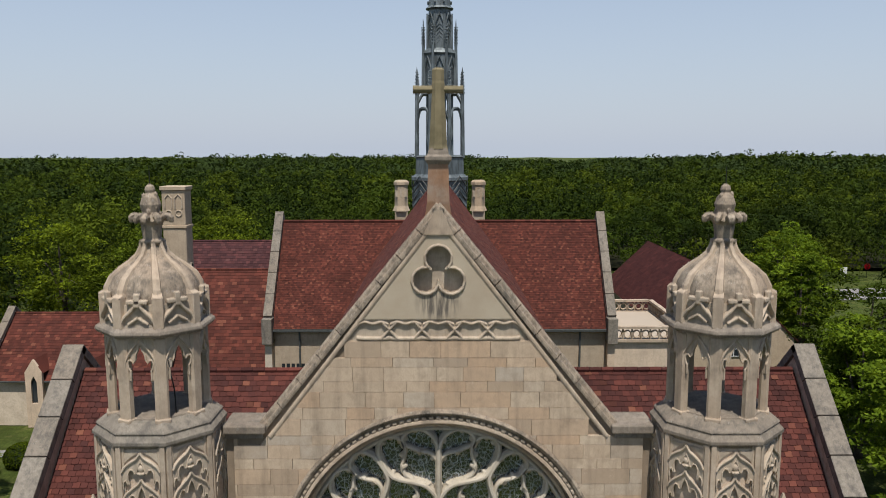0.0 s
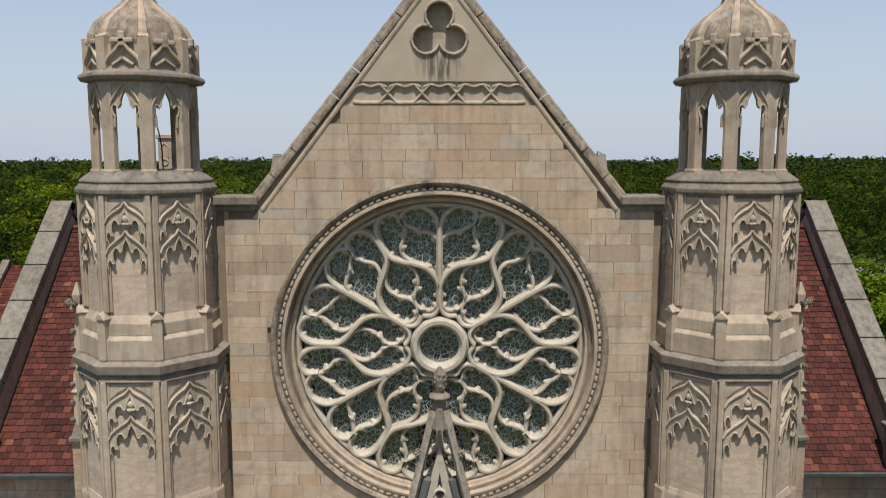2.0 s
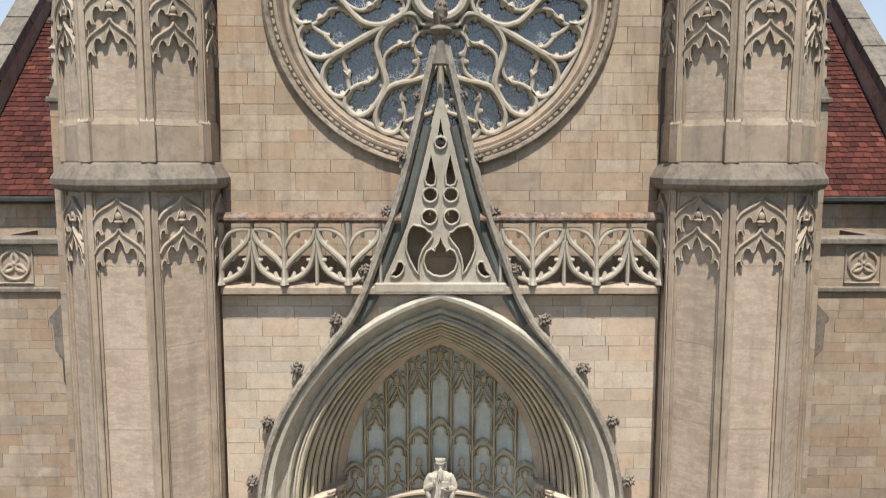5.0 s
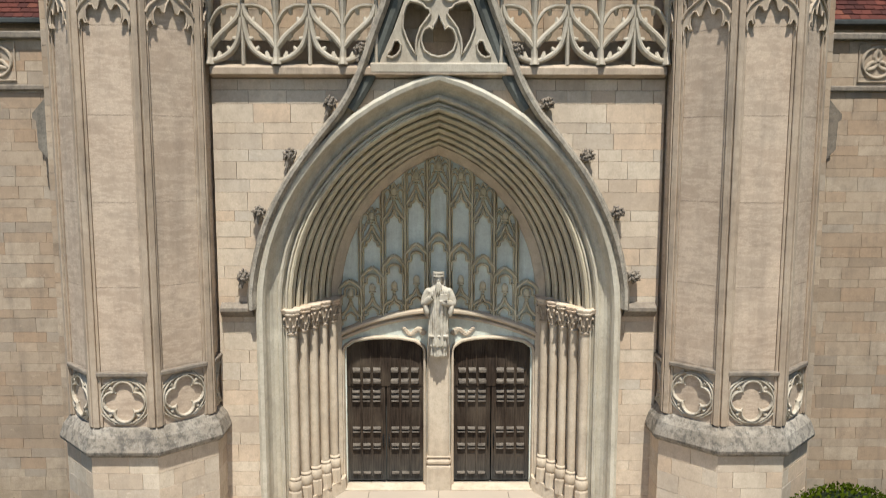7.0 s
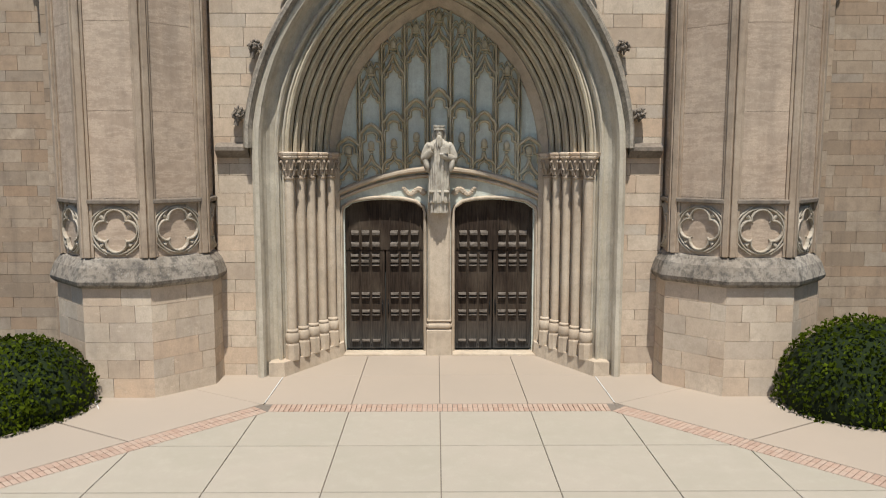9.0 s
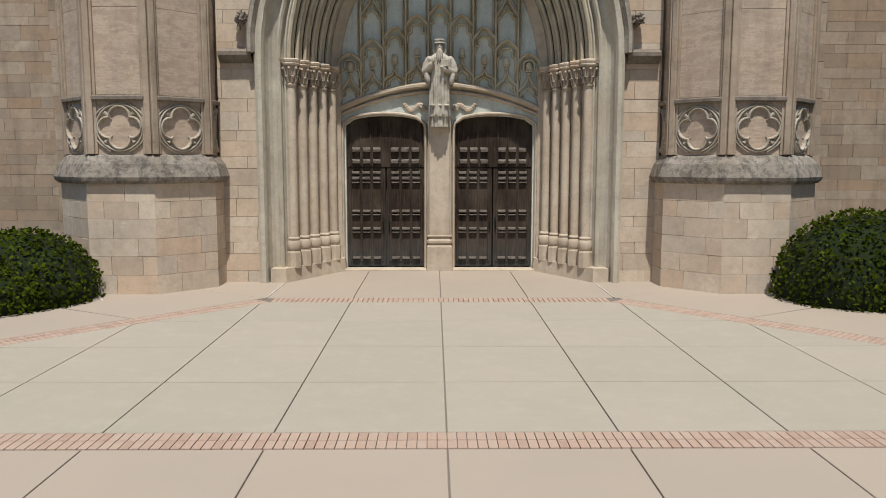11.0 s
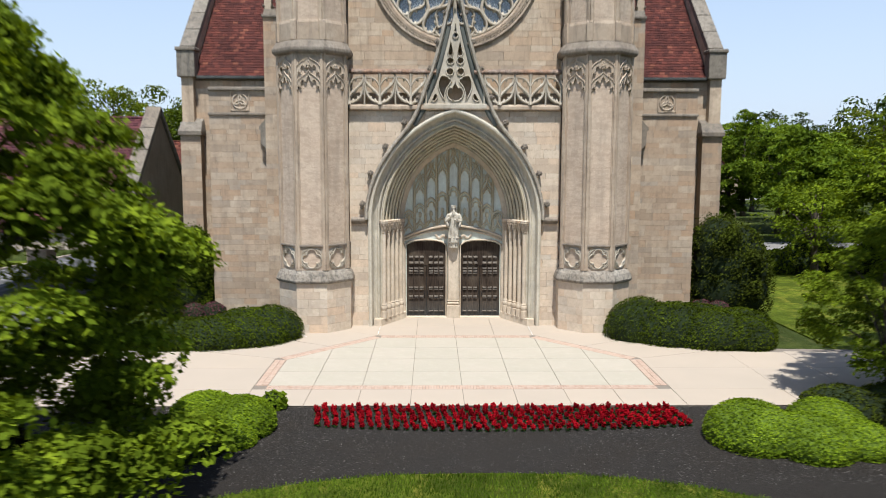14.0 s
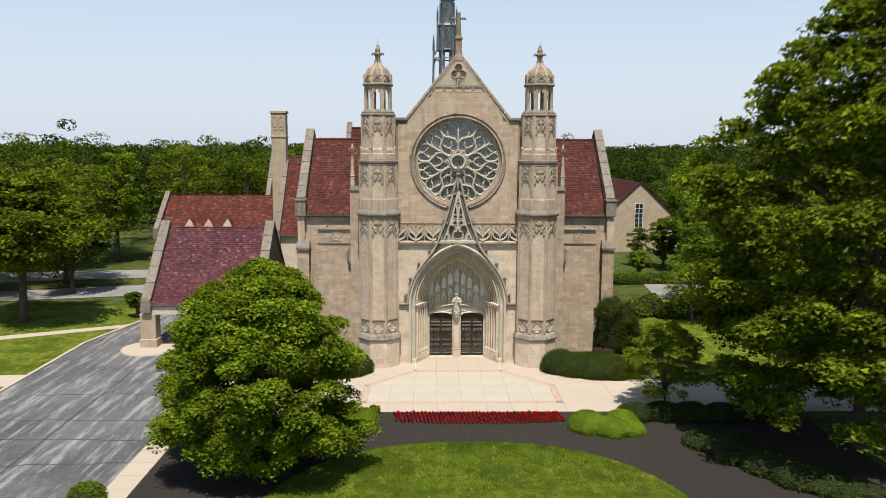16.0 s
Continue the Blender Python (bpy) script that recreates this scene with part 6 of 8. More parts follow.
    for k in range(3):
        a = radians(90 + 120 * k)
        sweep(bm, smooth_path([(s * 10.6, 1.0, 11.03), (s * 10.6 + 0.15 * math.cos(a + 0.5), 1.0, 11.03 + 0.15 * math.sin(a + 0.5)), (s * 10.6 + 0.33 * math.cos(a), 1.0, 11.03 + 0.33 * math.sin(a))], 3), 0.10, 0.05, FRONT)
        sweep(bm, smooth_path([(s * 10.6, 1.0, 11.03), (s * 10.6 + 0.15 * math.cos(a - 0.5), 1.0, 11.03 + 0.15 * math.sin(a - 0.5)), (s * 10.6 + 0.33 * math.cos(a), 1.0, 11.03 + 0.33 * math.sin(a))], 3), 0.10, 0.05, FRONT)
    part("roundel", bm, CARVED, church, "carved roundel in a square")
    # pier beside the turret with a crocketed pinnacle
    bx = (8.05, 9.27) if s > 0 else (-9.27, -8.05)
    bm = bmesh.new()
    box(bm, bx[0] + 0.03, bx[1] - 0.03, 0.56, 2.2, 0, 15.0)
    pier = part("pier", bm, MORTAR, church)
    ashlar(pier, bx[0], bx[1], 0, 15.0, pose(0, 0.56, 0), material=ASHLAR_DARK, gap=0.0019, seed=41 + s, depth=0.05)
    bm = bmesh.new()
    side = ((9.20, 10.25), (9.62, 9.78), (9.62, 9.66), (9.54, 9.60), (9.52, 8.95), (9.20, 8.6))
    prism(bm, [(s * x, 0.60, z) for x, z in side], [(s * x, 1.06, z) for x, z in side])
    part("corbel", bm, COPING, church)
    bm = bmesh.new()
    box(bm, bx[0] - 0.06, bx[1] + 0.06, 0.42, 2.2, 14.98, 15.12, 0.03)
    prism(bm, [(x, y, 15.12) for x, y in ((bx[0], 0.5), (bx[1], 0.5), (bx[1], 1.4), (bx[0], 1.4))], [(x, y, 15.4) for x, y in ((8.7, 0.6), (9.22, 0.6), (9.22, 1.2), (8.7, 1.2))] if s > 0 else [(x, y, 15.4) for x, y in ((-9.22, 0.6), (-8.7, 0.6), (-8.7, 1.2), (-9.22, 1.2))])
    part("pier_cap", bm, COPING, church)
    pin = thing("pinnacle", "", "")
    pin.parent = church
    pin.location = (s * 9.04, 0.78, 15.2)
    bm = bmesh.new()
    rings(bm, [(0, 0.26), (1.0, 0.24), (1.05, 0.3), (1.12, 0.24), (3.1, 0.08), (3.15, 0.2), (3.22, 0.2), (3.26, 0.1), (3.5, 0.14), (3.8, 0.03)], 4, 45)
    part("spirelet", bm, CARVED, pin)
    for k in range(24):
        a = radians(45 + 90 * (k % 4))
        z = 0.35 + 0.45 * (k // 4)
        r = 0.30 - 0.055 * z
        put("crocket", CROCKETS[k % 3], CARVED, pin, pose(r * math.cos(a), r * math.sin(a), z, 0, 0, math.degrees(a)) @ Matrix.Scale(0.42, 4))
    for k in range(4):
        put("crocket", CROCKETS[k % 3], CARVED, pin, pose(0.22 * math.cos(k * 1.571), 0.22 * math.sin(k * 1.571), 3.3, 0, 0, 90 * k) @ Matrix.Scale(0.6, 4))
    sl = (0, RIDGE_Y - EAVE_Y, RIDGE_Z - EAVE_Z)
    e0 = (4.0, EAVE_Y, EAVE_Z) if s > 0 else (-13.75, EAVE_Y, EAVE_Z)
    roof("roof_slope", e0, sl, (9.75, 0, 0), 0.27, 0.215, TILE, church, (lambda i, j: i > 16 and j < 16 and i < 35) if s > 0 else (lambda i, j: i < 18 and j < 16), 3 + s)
    roof("roof_slope", (4.0 if s > 0 else -13.75, 17.2, EAVE_Z), (0, RIDGE_Y - 17.2, RIDGE_Z - EAVE_Z), (9.75, 0, 0), 0.5, 0.4, TILE, church, None, 5)
    ridge_cap((s * 3.5, RIDGE_Y, RIDGE_Z), (s * 13.7, RIDGE_Y, RIDGE_Z), 0.12, TILE, church)

# nave, its roof, and the crossing block behind
bm = bmesh.new()
box(bm, -4.7, 4.7, 2.3, 47.0, 0, 18.6)
part("nave_wall", bm, ASHLAR, church)
NR = 25.8
for s in (-1, 1):
    roof("nave_roof", (s * 5.3, 0.28, 18.75), (-s * 5.3, 0, NR - 18.75), (0, 46.98, 0), 0.45, 0.26, TILE_FAR, church, None, 8)
ridge_cap((0, 0.4, NR), (0, 47, NR), 0.14, TILE_FAR, church)
TRY, TRZ, TEY, TEZ = 51.0, 21.35, 45.1, 12.8
bm = bmesh.new()
box(bm, -14.2, 14.2, 45.5, 57.0, 0, 12.7)
part("transept_wall", bm, CHIMNEY, church)
for s in (-1, 1):
    e0 = (0.2, TEY, TEZ) if s > 0 else (-14.15, TEY, TEZ)
    roof("transept_roof", e0, (0, TRY - TEY, TRZ - TEZ), (13.95, 0, 0), 0.21, 0.165, TILE_FAR, church, None, 12 + s)
    roof("transept_roof", (e0[0], 57.2, TEZ), (0, TRY - 57.2, TRZ - TEZ), (13.95, 0, 0), 0.9, 0.7, TILE_FAR, church, None, 14)
    g = [(44.8, 0), (57.4, 0), (57.4, 13.4), (TRY, 21.75), (44.8, 13.4)]
    bm = bmesh.new()
    prism(bm, [(s * 14.15, y, z) for y, z in g], [(s * 14.75, y, z) for y, z in g])
    part("gable_end", bm, PALE, church)
    raked_coping(min(s * 14.1, s * 14.85), max(s * 14.1, s * 14.85), (44.9, 14.0), (TRY, 22.3), church, 5)
    raked_coping(min(s * 14.1, s * 14.85), max(s * 14.1, s * 14.85), (57.3, 14.0), (TRY, 22.3), church, 5)
    bm = bmesh.new()
    box(bm, min(s * 14.05, s * 14.9), max(s * 14.05, s * 14.9), 44.4, 45.5, 11.6, 13.8, 0.05)
    part("kneeler", bm, COPING, church)
    bm = bmesh.new()
    box(bm, 0.5 * s if s > 0 else -14.1, 14.1 if s > 0 else -0.5, 44.95, 45.25, 12.55, 12.76, 0.02)
    box(bm, s * 11.9 - 0.07, s * 11.9 + 0.07, 45.3, 45.46, 6, 12.6)
    part("gutter", bm, GUTTER, church)
    bm = bmesh.new()
    box(bm, 0.5 * s if s > 0 else -14.15, 14.15 if s > 0 else -0.5, 45.4, 45.52, 11.8, 12.54)
    part("frieze", bm, ASHLAR_DARK, church)
    # pair of slim stone stacks behind the ridge
    st = thing("chimney", "", "")
    st.parent = church
    st.location = (s * 3.75, 56.6, 19.85)
    bm = bmesh.new()
    box(bm, -0.62, 0.62, -0.5, 0.5, 0, 2.0, 0.05)
    rings(bm, [(2.0, 0.85), (2.5, 0.66), (4.5, 0.62), (4.55, 0.74), (4.8, 0.74), (5.0, 0.55)], 6, 0)
    part("stack", bm, CHIMNEY, st, "small buff stone stack with sunk arches")
    for k in (-1, 0, 1):
        bm = bmesh.new()
        plate(bm, foil(3, 0.08, 0.1, 90, 5, k * 0.42, 4.1), [], -0.58 + 0.04 * abs(k), -0.5)
        plate(bm, [(k * 0.42 - 0.11, 3.4), (k * 0.42 + 0.11, 3.4), (k * 0.42 + 0.11, 3.95), (k * 0.42 - 0.11, 3.95)], [], -0.585 + 0.04 * abs(k), -0.5)
        part("sunk_arch", bm, CARVED, st)
bm = bmesh.new()
for k in range(5):
    box(bm, -13.5 + 0.42 * k, -13.22 + 0.42 * k, 45.46, 45.56, 8.7, 9.7)
part("window", bm, PANE, church)
ridge_cap((-14.1, TRY, TRZ), (14.1, TRY, TRZ), 0.16, TILE_FAR, church)

# fleche of lead-covered timber over the crossing
fleche = thing("fleche", "tall openwork spire of weathered grey lead with pinnacles", "spire", at=(0, 49.0, 23.1))
bm = bmesh.new()
rings(bm, [(-4.5, 2.62), (2.0, 2.42), (2.1, 2.62), (2.35, 2.62), (2.45, 2.45), (2.6, 2.3)], 8, 22.5)
part("base", bm, LEAD, fleche)
for f in FACES:
    bm = bmesh.new()
    for k in range(9):
        z = -3.2 + 0.6 * k
        sweep(bm, [Vector((-0.85, 0, z)), Vector((0, 0, z + 0.85)), Vector((0.85, 0, z))], 0.13, 0.07, FRONT)
    ob = part("chevrons", bm, GUTTER, fleche, at=on_face(f, 2.47) @ pose(0, -0.02, 0, 2, 0, 0))
bm = bmesh.new()
rings(bm, [(2.6, 2.25), (4.0, 2.2), (4.1, 2.3), (4.2, 2.15)], 8, 22.5)
part("arcade_base", bm, LEAD, fleche)
for k in range(8):
    a = radians(22.5 + 45 * k)
    bm = bmesh.new()
    c, s_ = math.cos(a), math.sin(a)
    tube(bm, [Vector((2.15 * c, 2.15 * s_, 4.0)), Vector((2.1 * c, 2.1 * s_, 9.4))], [0.17, 0.15], 6)
    tube(bm, [Vector((2.1 * c, 2.1 * s_, 9.4)), Vector((2.1 * c, 2.1 * s_, 11.6))], [0.16, 0.02], 6)
    for j in range(7):
        for e in (0, 1.571, 3.142, 4.712):
            rr = 0.17 - 0.016 * j
            bmesh.ops.create_icosphere(bm, subdivisions=1, radius=0.07, matrix=Matrix.Translation((2.1 * c + rr * math.cos(e), 2.1 * s_ + rr * math.sin(e), 9.5 + 0.28 * j)))
    part("post", bm, LEAD, fleche)
    bm = bmesh.new()
    tube(bm, [Vector((1.15 * c, 1.15 * s_, 4.0)), Vector((1.1 * c, 1.1 * s_, 16.0))], [0.13, 0.1], 6)
    part("inner_post", bm, LEAD, fleche)
    bm = bmesh.new()
    a2 = radians(22.5 + 45 * (k + 1))
    mid = Vector((2.0 * math.cos((a + a2) / 2), 2.0 * math.sin((a + a2) / 2), 8.2))
    tube(bm, smooth_path([(2.1 * c, 2.1 * s_, 7.0), tuple(Vector((2.1 * c, 2.1 * s_, 7.9)).lerp(mid, 0.45)), tuple(mid)], 3), [0.1] * 7, 5)
    tube(bm, smooth_path([(2.1 * math.cos(a2), 2.1 * math.sin(a2), 7.0), tuple(Vector((2.1 * math.cos(a2), 2.1 * math.sin(a2), 7.9)).lerp(mid, 0.45)), tuple(mid)], 3), [0.1] * 7, 5)
    tube(bm, [Vector((2.1 * c, 2.1 * s_, 8.6)), Vector((1.3 * c, 1.3 * s_, 9.9))], [0.1, 0.1], 5)
    part("flying_strut", bm, LEAD, fleche)
    bm = bmesh.new()
    tube(bm, [Vector((1.55 * c, 1.55 * s_, 9.4)), Vector((1.5 * c, 1.5 * s_, 13.4)), Vector((1.5 * c, 1.5 * s_, 15.6))], [0.13, 0.12, 0.02], 6)
    for j in range(6):
        for e in (0, 1.571, 3.142, 4.712):
            bmesh.ops.create_icosphere(bm, subdivisions=1, radius=0.06, matrix=Matrix.Translation((1.5 * c + 0.12 * math.cos(e), 1.5 * s_ + 0.12 * math.sin(e), 13.6 + 0.26 * j)))
    part("upper_post", bm, LEAD, fleche)
bm = bmesh.new()
rings(bm, [(9.3, 1.55), (9.4, 1.65), (9.55, 1.5), (12.6, 1.42), (12.8, 1.55), (13.0, 1.4), (13.2, 1.15), (16.4, 1.0), (16.5, 1.25), (16.7, 1.0), (28.0, 0.06)], 8, 22.5)
part("spire", bm, LEAD, fleche)
for f in FACES:
    for z0, r in ((9.6, 1.5), (13.2, 1.1)):
        bm = bmesh.new()
        sweep(bm, [Vector((-0.36, 0, z0)), Vector((-0.36, 0, z0 + 2.0)), Vector((0, 0, z0 + 2.9)), Vector((0.36, 0, z0 + 2.0)), Vector((0.36, 0, z0))], 0.12, 0.1, FRONT)
        for k in range(6):
            sweep(bm, [Vector((-0.3, 0, z0 + 0.35 * k)), Vector((0, 0, z0 + 0.3 + 0.35 * k)), Vector((0.3, 0, z0 + 0.35 * k))], 0.05, 0.04, FRONT)
        part("gablet", bm, LEAD, fleche, at=on_face(f, r))
for k in range(8):
    a = radians(22.5 + 45 * k)
    bm = bmesh.new()
    for j in range(13):
        z = 17 + 0.8 * j
        r = 1.0 * (28 - z) / 11.3 + 0.06
        bmesh.ops.create_icosphere(bm, subdivisions=1, radius=0.12, matrix=Matrix.Translation((r * math.cos(a), r * math.sin(a), z)))
    part("spire_crockets", bm, LEAD, fleche)

# ---- outlying ranges ----
def gabled_range(name, label, x0, x1, ry, rz, ey, ez, tiles, wall, tile_w=0.45, step=0.35, coping=True, lift=1.35):
    h = thing(name, label, "building", at=(0, 0, lift))
    bm = bmesh.new()
    back = 2 * ry - ey
    box(bm, x0 + 0.3, x1 - 0.3, ey + 0.35, back - 0.35, -lift, ez)
    part("wall", bm, wall, h)
    roof("roof", (x0 + 0.2, ey, ez), (0, ry - ey, rz - ez), (x1 - x0 - 0.4, 0, 0), tile_w, step, tiles, h, None, int(x0 * 7) % 50)
    roof("roof", (x0 + 0.2, back, ez), (0, ry - back, rz - ez), (x1 - x0 - 0.4, 0, 0), 0.9, 0.7, tiles, h, None, 3)
    ridge_cap((x0, ry, rz), (x1, ry, rz), 0.14, tiles, h)
    for e in (x0, x1):
        g = [(ey, -lift), (back, -lift), (back, ez + 0.4), (ry, rz + 0.3), (ey, ez + 0.4)]
        bm = bmesh.new()
        prism(bm, [(e - 0.25, y, z) for y, z in g], [(e + 0.25, y, z) for y, z in g])
        part("gable_end", bm, wall, h)
        if coping:
            raked_coping(e - 0.4, e + 0.4, (ey - 0.1, ez + 0.85), (ry, rz + 0.8), h, 4)
            raked_coping(e - 0.4, e + 0.4, (back + 0.1, ez + 0.85), (ry, rz + 0.8), h, 4)
            bm = bmesh.new()
            box(bm, e - 0.42, e + 0.42, ey - 0.35, ey + 0.3, ez - 0.9, ez + 0.8, 0.04)
            part("kneeler", bm, COPING, h)
    bm = bmesh.new()
    box(bm, x0 + 0.3, x1 - 0.3, ey - 0.12, ey + 0.06, ez - 0.16, ez, 0.02)
    part("gutter", bm, GUTTER, h)
    return h


west = gabled_range("parish_house", "long limestone parish house with a red tile roof and dormers", -46.0, -25.0, 63.0, 9.0, 56.6, 3.4, TILE_FAR, PALE)
for x in (-40.6, -37.6, -34.6):
    d = thing("dormer", "", "")
    d.parent = west
    d.location = (x, 56.2, 0)
    bm = bmesh.new()
    plate(bm, [(-0.85, -1.3), (0.85, -1.3), (0.85, 4.4), (0, 5.7), (-0.85, 4.4)], [[(-0.3, 1.2), (0.3, 1.2), (0.3, 3.4), (0, 4.0), (-0.3, 3.4)]], 0.0, 0.35)
    part("front", bm, PALE, d)
    bm = bmesh.new()
    plate(bm, [(-0.35, 1.1), (0.35, 1.1), (0.35, 3.5), (0, 4.1), (-0.35, 3.5)], [], 0.2, 0.24)
    part("pane", bm, PANE, d)
    bm = bmesh.new()
    prism(bm, [(-0.95, 0.1, 4.3), (0, 0.1, 5.65), (0.95, 0.1, 4.3)], [(-0.95, 2.6, 4.3), (0, 3.8, 5.65), (0.95, 2.6, 4.3)])
    part("roof", bm, TILE_FAR, d)
mid = gabled_range("link_range", "limestone range with a red tile roof and a tall chimney", -25.6, -14.9, 59.2, 14.3, 50.6, 3.8, TILE_FAR, PALE)
bm = bmesh.new()
box(bm, -19.6, -18.4, 50.7, 51.0, 1.4, 3.2)
part("window", bm, WHITE, mid)
for e in (-0.33, 0.33):
    bm = bmesh.new()
    plate(bm, [(-19.0 + e - 0.22, 1.6), (-19.0 + e + 0.22, 1.6), (-19.0 + e + 0.22, 2.7), (-19.0 + e, 3.05), (-19.0 + e - 0.22, 2.7)], [], 50.64, 50.7)
    part("pane", bm, PANE, mid)
gabled_range("rear_range", "range with a purple slate-like tile roof", -31.0, -17.0, 76.0, 15.2, 69.0, 6.5, TILE_REAR, PALE)
chim = thing("chimney", "tall panelled limestone chimney with a moulded top", "chimney", at=(-26.6, 59.4, 1.35))
bm = bmesh.new()
box(bm, -1.15, 1.15, -1.0, 1.0, -1.35, 18.6, 0.06)
part("stack", bm, CHIMNEY, chim)
for nm, ex, ey, z0, z1 in (("string_course", 1.25, 1.1, 18.6, 18.9), ("upper_stack", 1.15, 1.0, 18.9, 22.4), ("cap", 1.3, 1.15, 22.4, 22.8)):
    bm = bmesh.new()
    box(bm, -ex, ex, -ey, ey, z0, z1, 0.05)
    part(nm, bm, CHIMNEY, chim)
for k in (-1, 1):
    bm = bmesh.new()
    sweep(bm, [Vector((k * 0.5 + x, -1.0, z)) for x, z in ((-0.35, 20.6), (-0.35, 21.6), (0, 22.0), (0.35, 21.6), (0.35, 20.6))], 0.14, 0.08, FRONT)
    sweep(bm, [Vector((k * 0.5 + x, -1.0, z)) for x, z in circle(0, 20.1, 0.3, 12)], 0.12, 0.08, FRONT, True)
    part("blind_arch", bm, CARVED, chim)

# flat-roofed annex with a pierced parapet
annex = thing("annex", "flat-roofed limestone annex with a pierced stone parapet", "building", at=(0, 0, 1.05))
bm = bmesh.new()
box(bm, 14.8, 21.0, 45.6, 57.0, -1.05, 10.6)
part("wall", bm, PALE, annex)
bm = bmesh.new()
box(bm, 14.9, 20.9, 45.7, 56.9, 10.6, 10.7)
part("roof_deck", bm, CONCRETE, annex)
for p0, p1, rot in (((14.8, 45.5), (21.0, 45.5), 0), ((21.0, 45.5), (21.0, 57.0), 90), ((14.8, 57.0), (21.0, 57.0), 0)):
    a, b = Vector((*p0, 0)), Vector((*p1, 0))
    n = int((b - a).length / 0.75)
    bm = bmesh.new()
    for z0, z1, w in ((10.5, 10.75, 0.16), (11.66, 11.88, 0.22)):
        d = (b - a).normalized()
        q = Vector((-d.y, d.x, 0)) * w
        prism(bm, [a - q + Vector((0, 0, z0)), b - q + Vector((0, 0, z0)), b + q + Vector((0, 0, z0)), a + q + Vector((0, 0, z0))], [a - q + Vector((0, 0, z1)), b - q + Vector((0, 0, z1)), b + q + Vector((0, 0, z1)), a + q + Vector((0, 0, z1))])
    nrm = Vector((d.y, -d.x, 0))
    for k in range(n):
        c = a + d * ((b - a).length * (k + 0.5) / n)
        sweep(bm, [c + d * x + Vector((0, 0, 11.2 + z)) for x, z in circle(0, 0, 0.31, 10)], 0.12, 0.12, nrm, True, back=1.0)
        e = a + d * ((b - a).length * k / n)
        sweep(bm, [e + Vector((0, 0, 10.7)), e + Vector((0, 0, 11.7))], 0.12, 0.1, nrm, back=1.0)
    part("parapet", bm, DRESSED, annex)

# building with a brown roof, its gable to the front
east = thing("east_building", "buff stone building with a brown shingle roof and tall window", "building", at=(0, 0, 1.6))
bm = bmesh.new()
g = [(27.8, -1.6), (41.8, -1.6), (41.8, 4.0), (34.8, 10.6), (27.8, 4.0)]
prism(bm, [(x, 70.0, z) for x, z in g], [(x, 109.0, z) for x, z in g])
part("wall", bm, CHIMNEY, east)
for s in (-1, 1):
    roof("roof", (34.8 + s * 7.4, 69.8, 3.75), (-s * 7.4, 0, 7.1), (0, 39.4, 0), 0.9, 0.5, TILE_BROWN, east, None, 6)
win = thing("window", "", "")
win.parent = east
bm = bmesh.new()
box(bm, 33.95, 35.35, 69.93, 70.0, 1.9, 7.1)
part("pane", bm, PANE, win)
bm = bmesh.new()
for x in (33.95, 34.65, 35.35):
    box(bm, x - 0.04, x + 0.04, 69.86, 69.95, 1.85, 7.15)
for k in range(7):
    box(bm, 33.9, 35.4, 69.87, 69.94, 1.885 + 0.86 * k, 1.945 + 0.86 * k)
part("frame", bm, WHITE, win, "white mullioned frame")

# porte-cochere on the drive
pc = thing("porte_cochere", "limestone porte-cochere with a steep purple-red tile roof over the drive", "porch")
PX0, PX1, PEY, PEZ, PRY, PRZ = -28.6, -18.3, 4.5, 4.15, 10.74, 10.68
PB = 2 * PRY - PEY
roof("roof", (PX0 + 0.3, PEY, PEZ), (0, PRY - PEY, PRZ - PEZ), (PX1 - PX0 - 0.6, 0, 0), 0.28, 0.23, TILE_PURPLE, pc, lambda i, j: j < 12 and i < 24, 9)
roof("roof", (PX0 + 0.3, PB, PEZ), (0, PRY - PB, PRZ - PEZ), (PX1 - PX0 - 0.6, 0, 0), 0.6, 0.45, TILE_PURPLE, pc, None, 9)
ridge_cap((PX0, PRY, PRZ), (PX1, PRY, PRZ), 0.12, TILE_PURPLE, pc)
for e in (PX0, PX1):
    bm = bmesh.new()
    g = [(PEY, 3.2), (PB, 3.2), (PB, PEZ + 0.3), (PRY, PRZ + 0.25), (PEY, PEZ + 0.3)]
    prism(bm, [(e - 0.3, y, z) for y, z in g], [(e + 0.3, y, z) for y, z in g])
    part("gable_end", bm, CHIMNEY, pc)
    raked_coping(e - 0.45, e + 0.45, (PEY - 0.1, PEZ + 0.6), (PRY, PRZ + 0.75), pc, 5)
    raked_coping(e - 0.45, e + 0.45, (PB + 0.1, PEZ + 0.6), (PRY, PRZ + 0.75), pc, 5)
    bm = bmesh.new()
    box(bm, e - 0.45, e + 0.45, PEY - 0.3, PEY + 0.5, 3.4, PEZ + 0.55, 0.04)
    part("kneeler", bm, COPING, pc)
    for y in (PEY, PB - 1.3):
        bm = bmesh.new()
        box(bm, e - 0.7, e + 0.75, y, y + 1.3, 0, 3.25, 0.04)
        box(bm, e - 0.78, e + 0.83, y - 0.08, y + 1.38, 0, 0.9, 0.05)
        part("pier", bm, CHIMNEY, pc)
bm = bmesh.new()
box(bm, PX0 + 0.3, PX1 - 0.3, PEY + 0.05, PEY + 0.6, 3.2, 3.98, 0.03)
part("lintel", bm, PORTAL, pc)
bm = bmesh.new()
box(bm, PX0 + 0.3, PX1 - 0.3, PEY - 0.1, PEY + 0.06, 3.96, 4.11, 0.02)
part("gutter", bm, GUTTER, pc)
bm = bmesh.new()
box(bm, PX0 + 0.3, PX1 - 0.3, PEY + 0.6, PB, 3.7, 3.8)
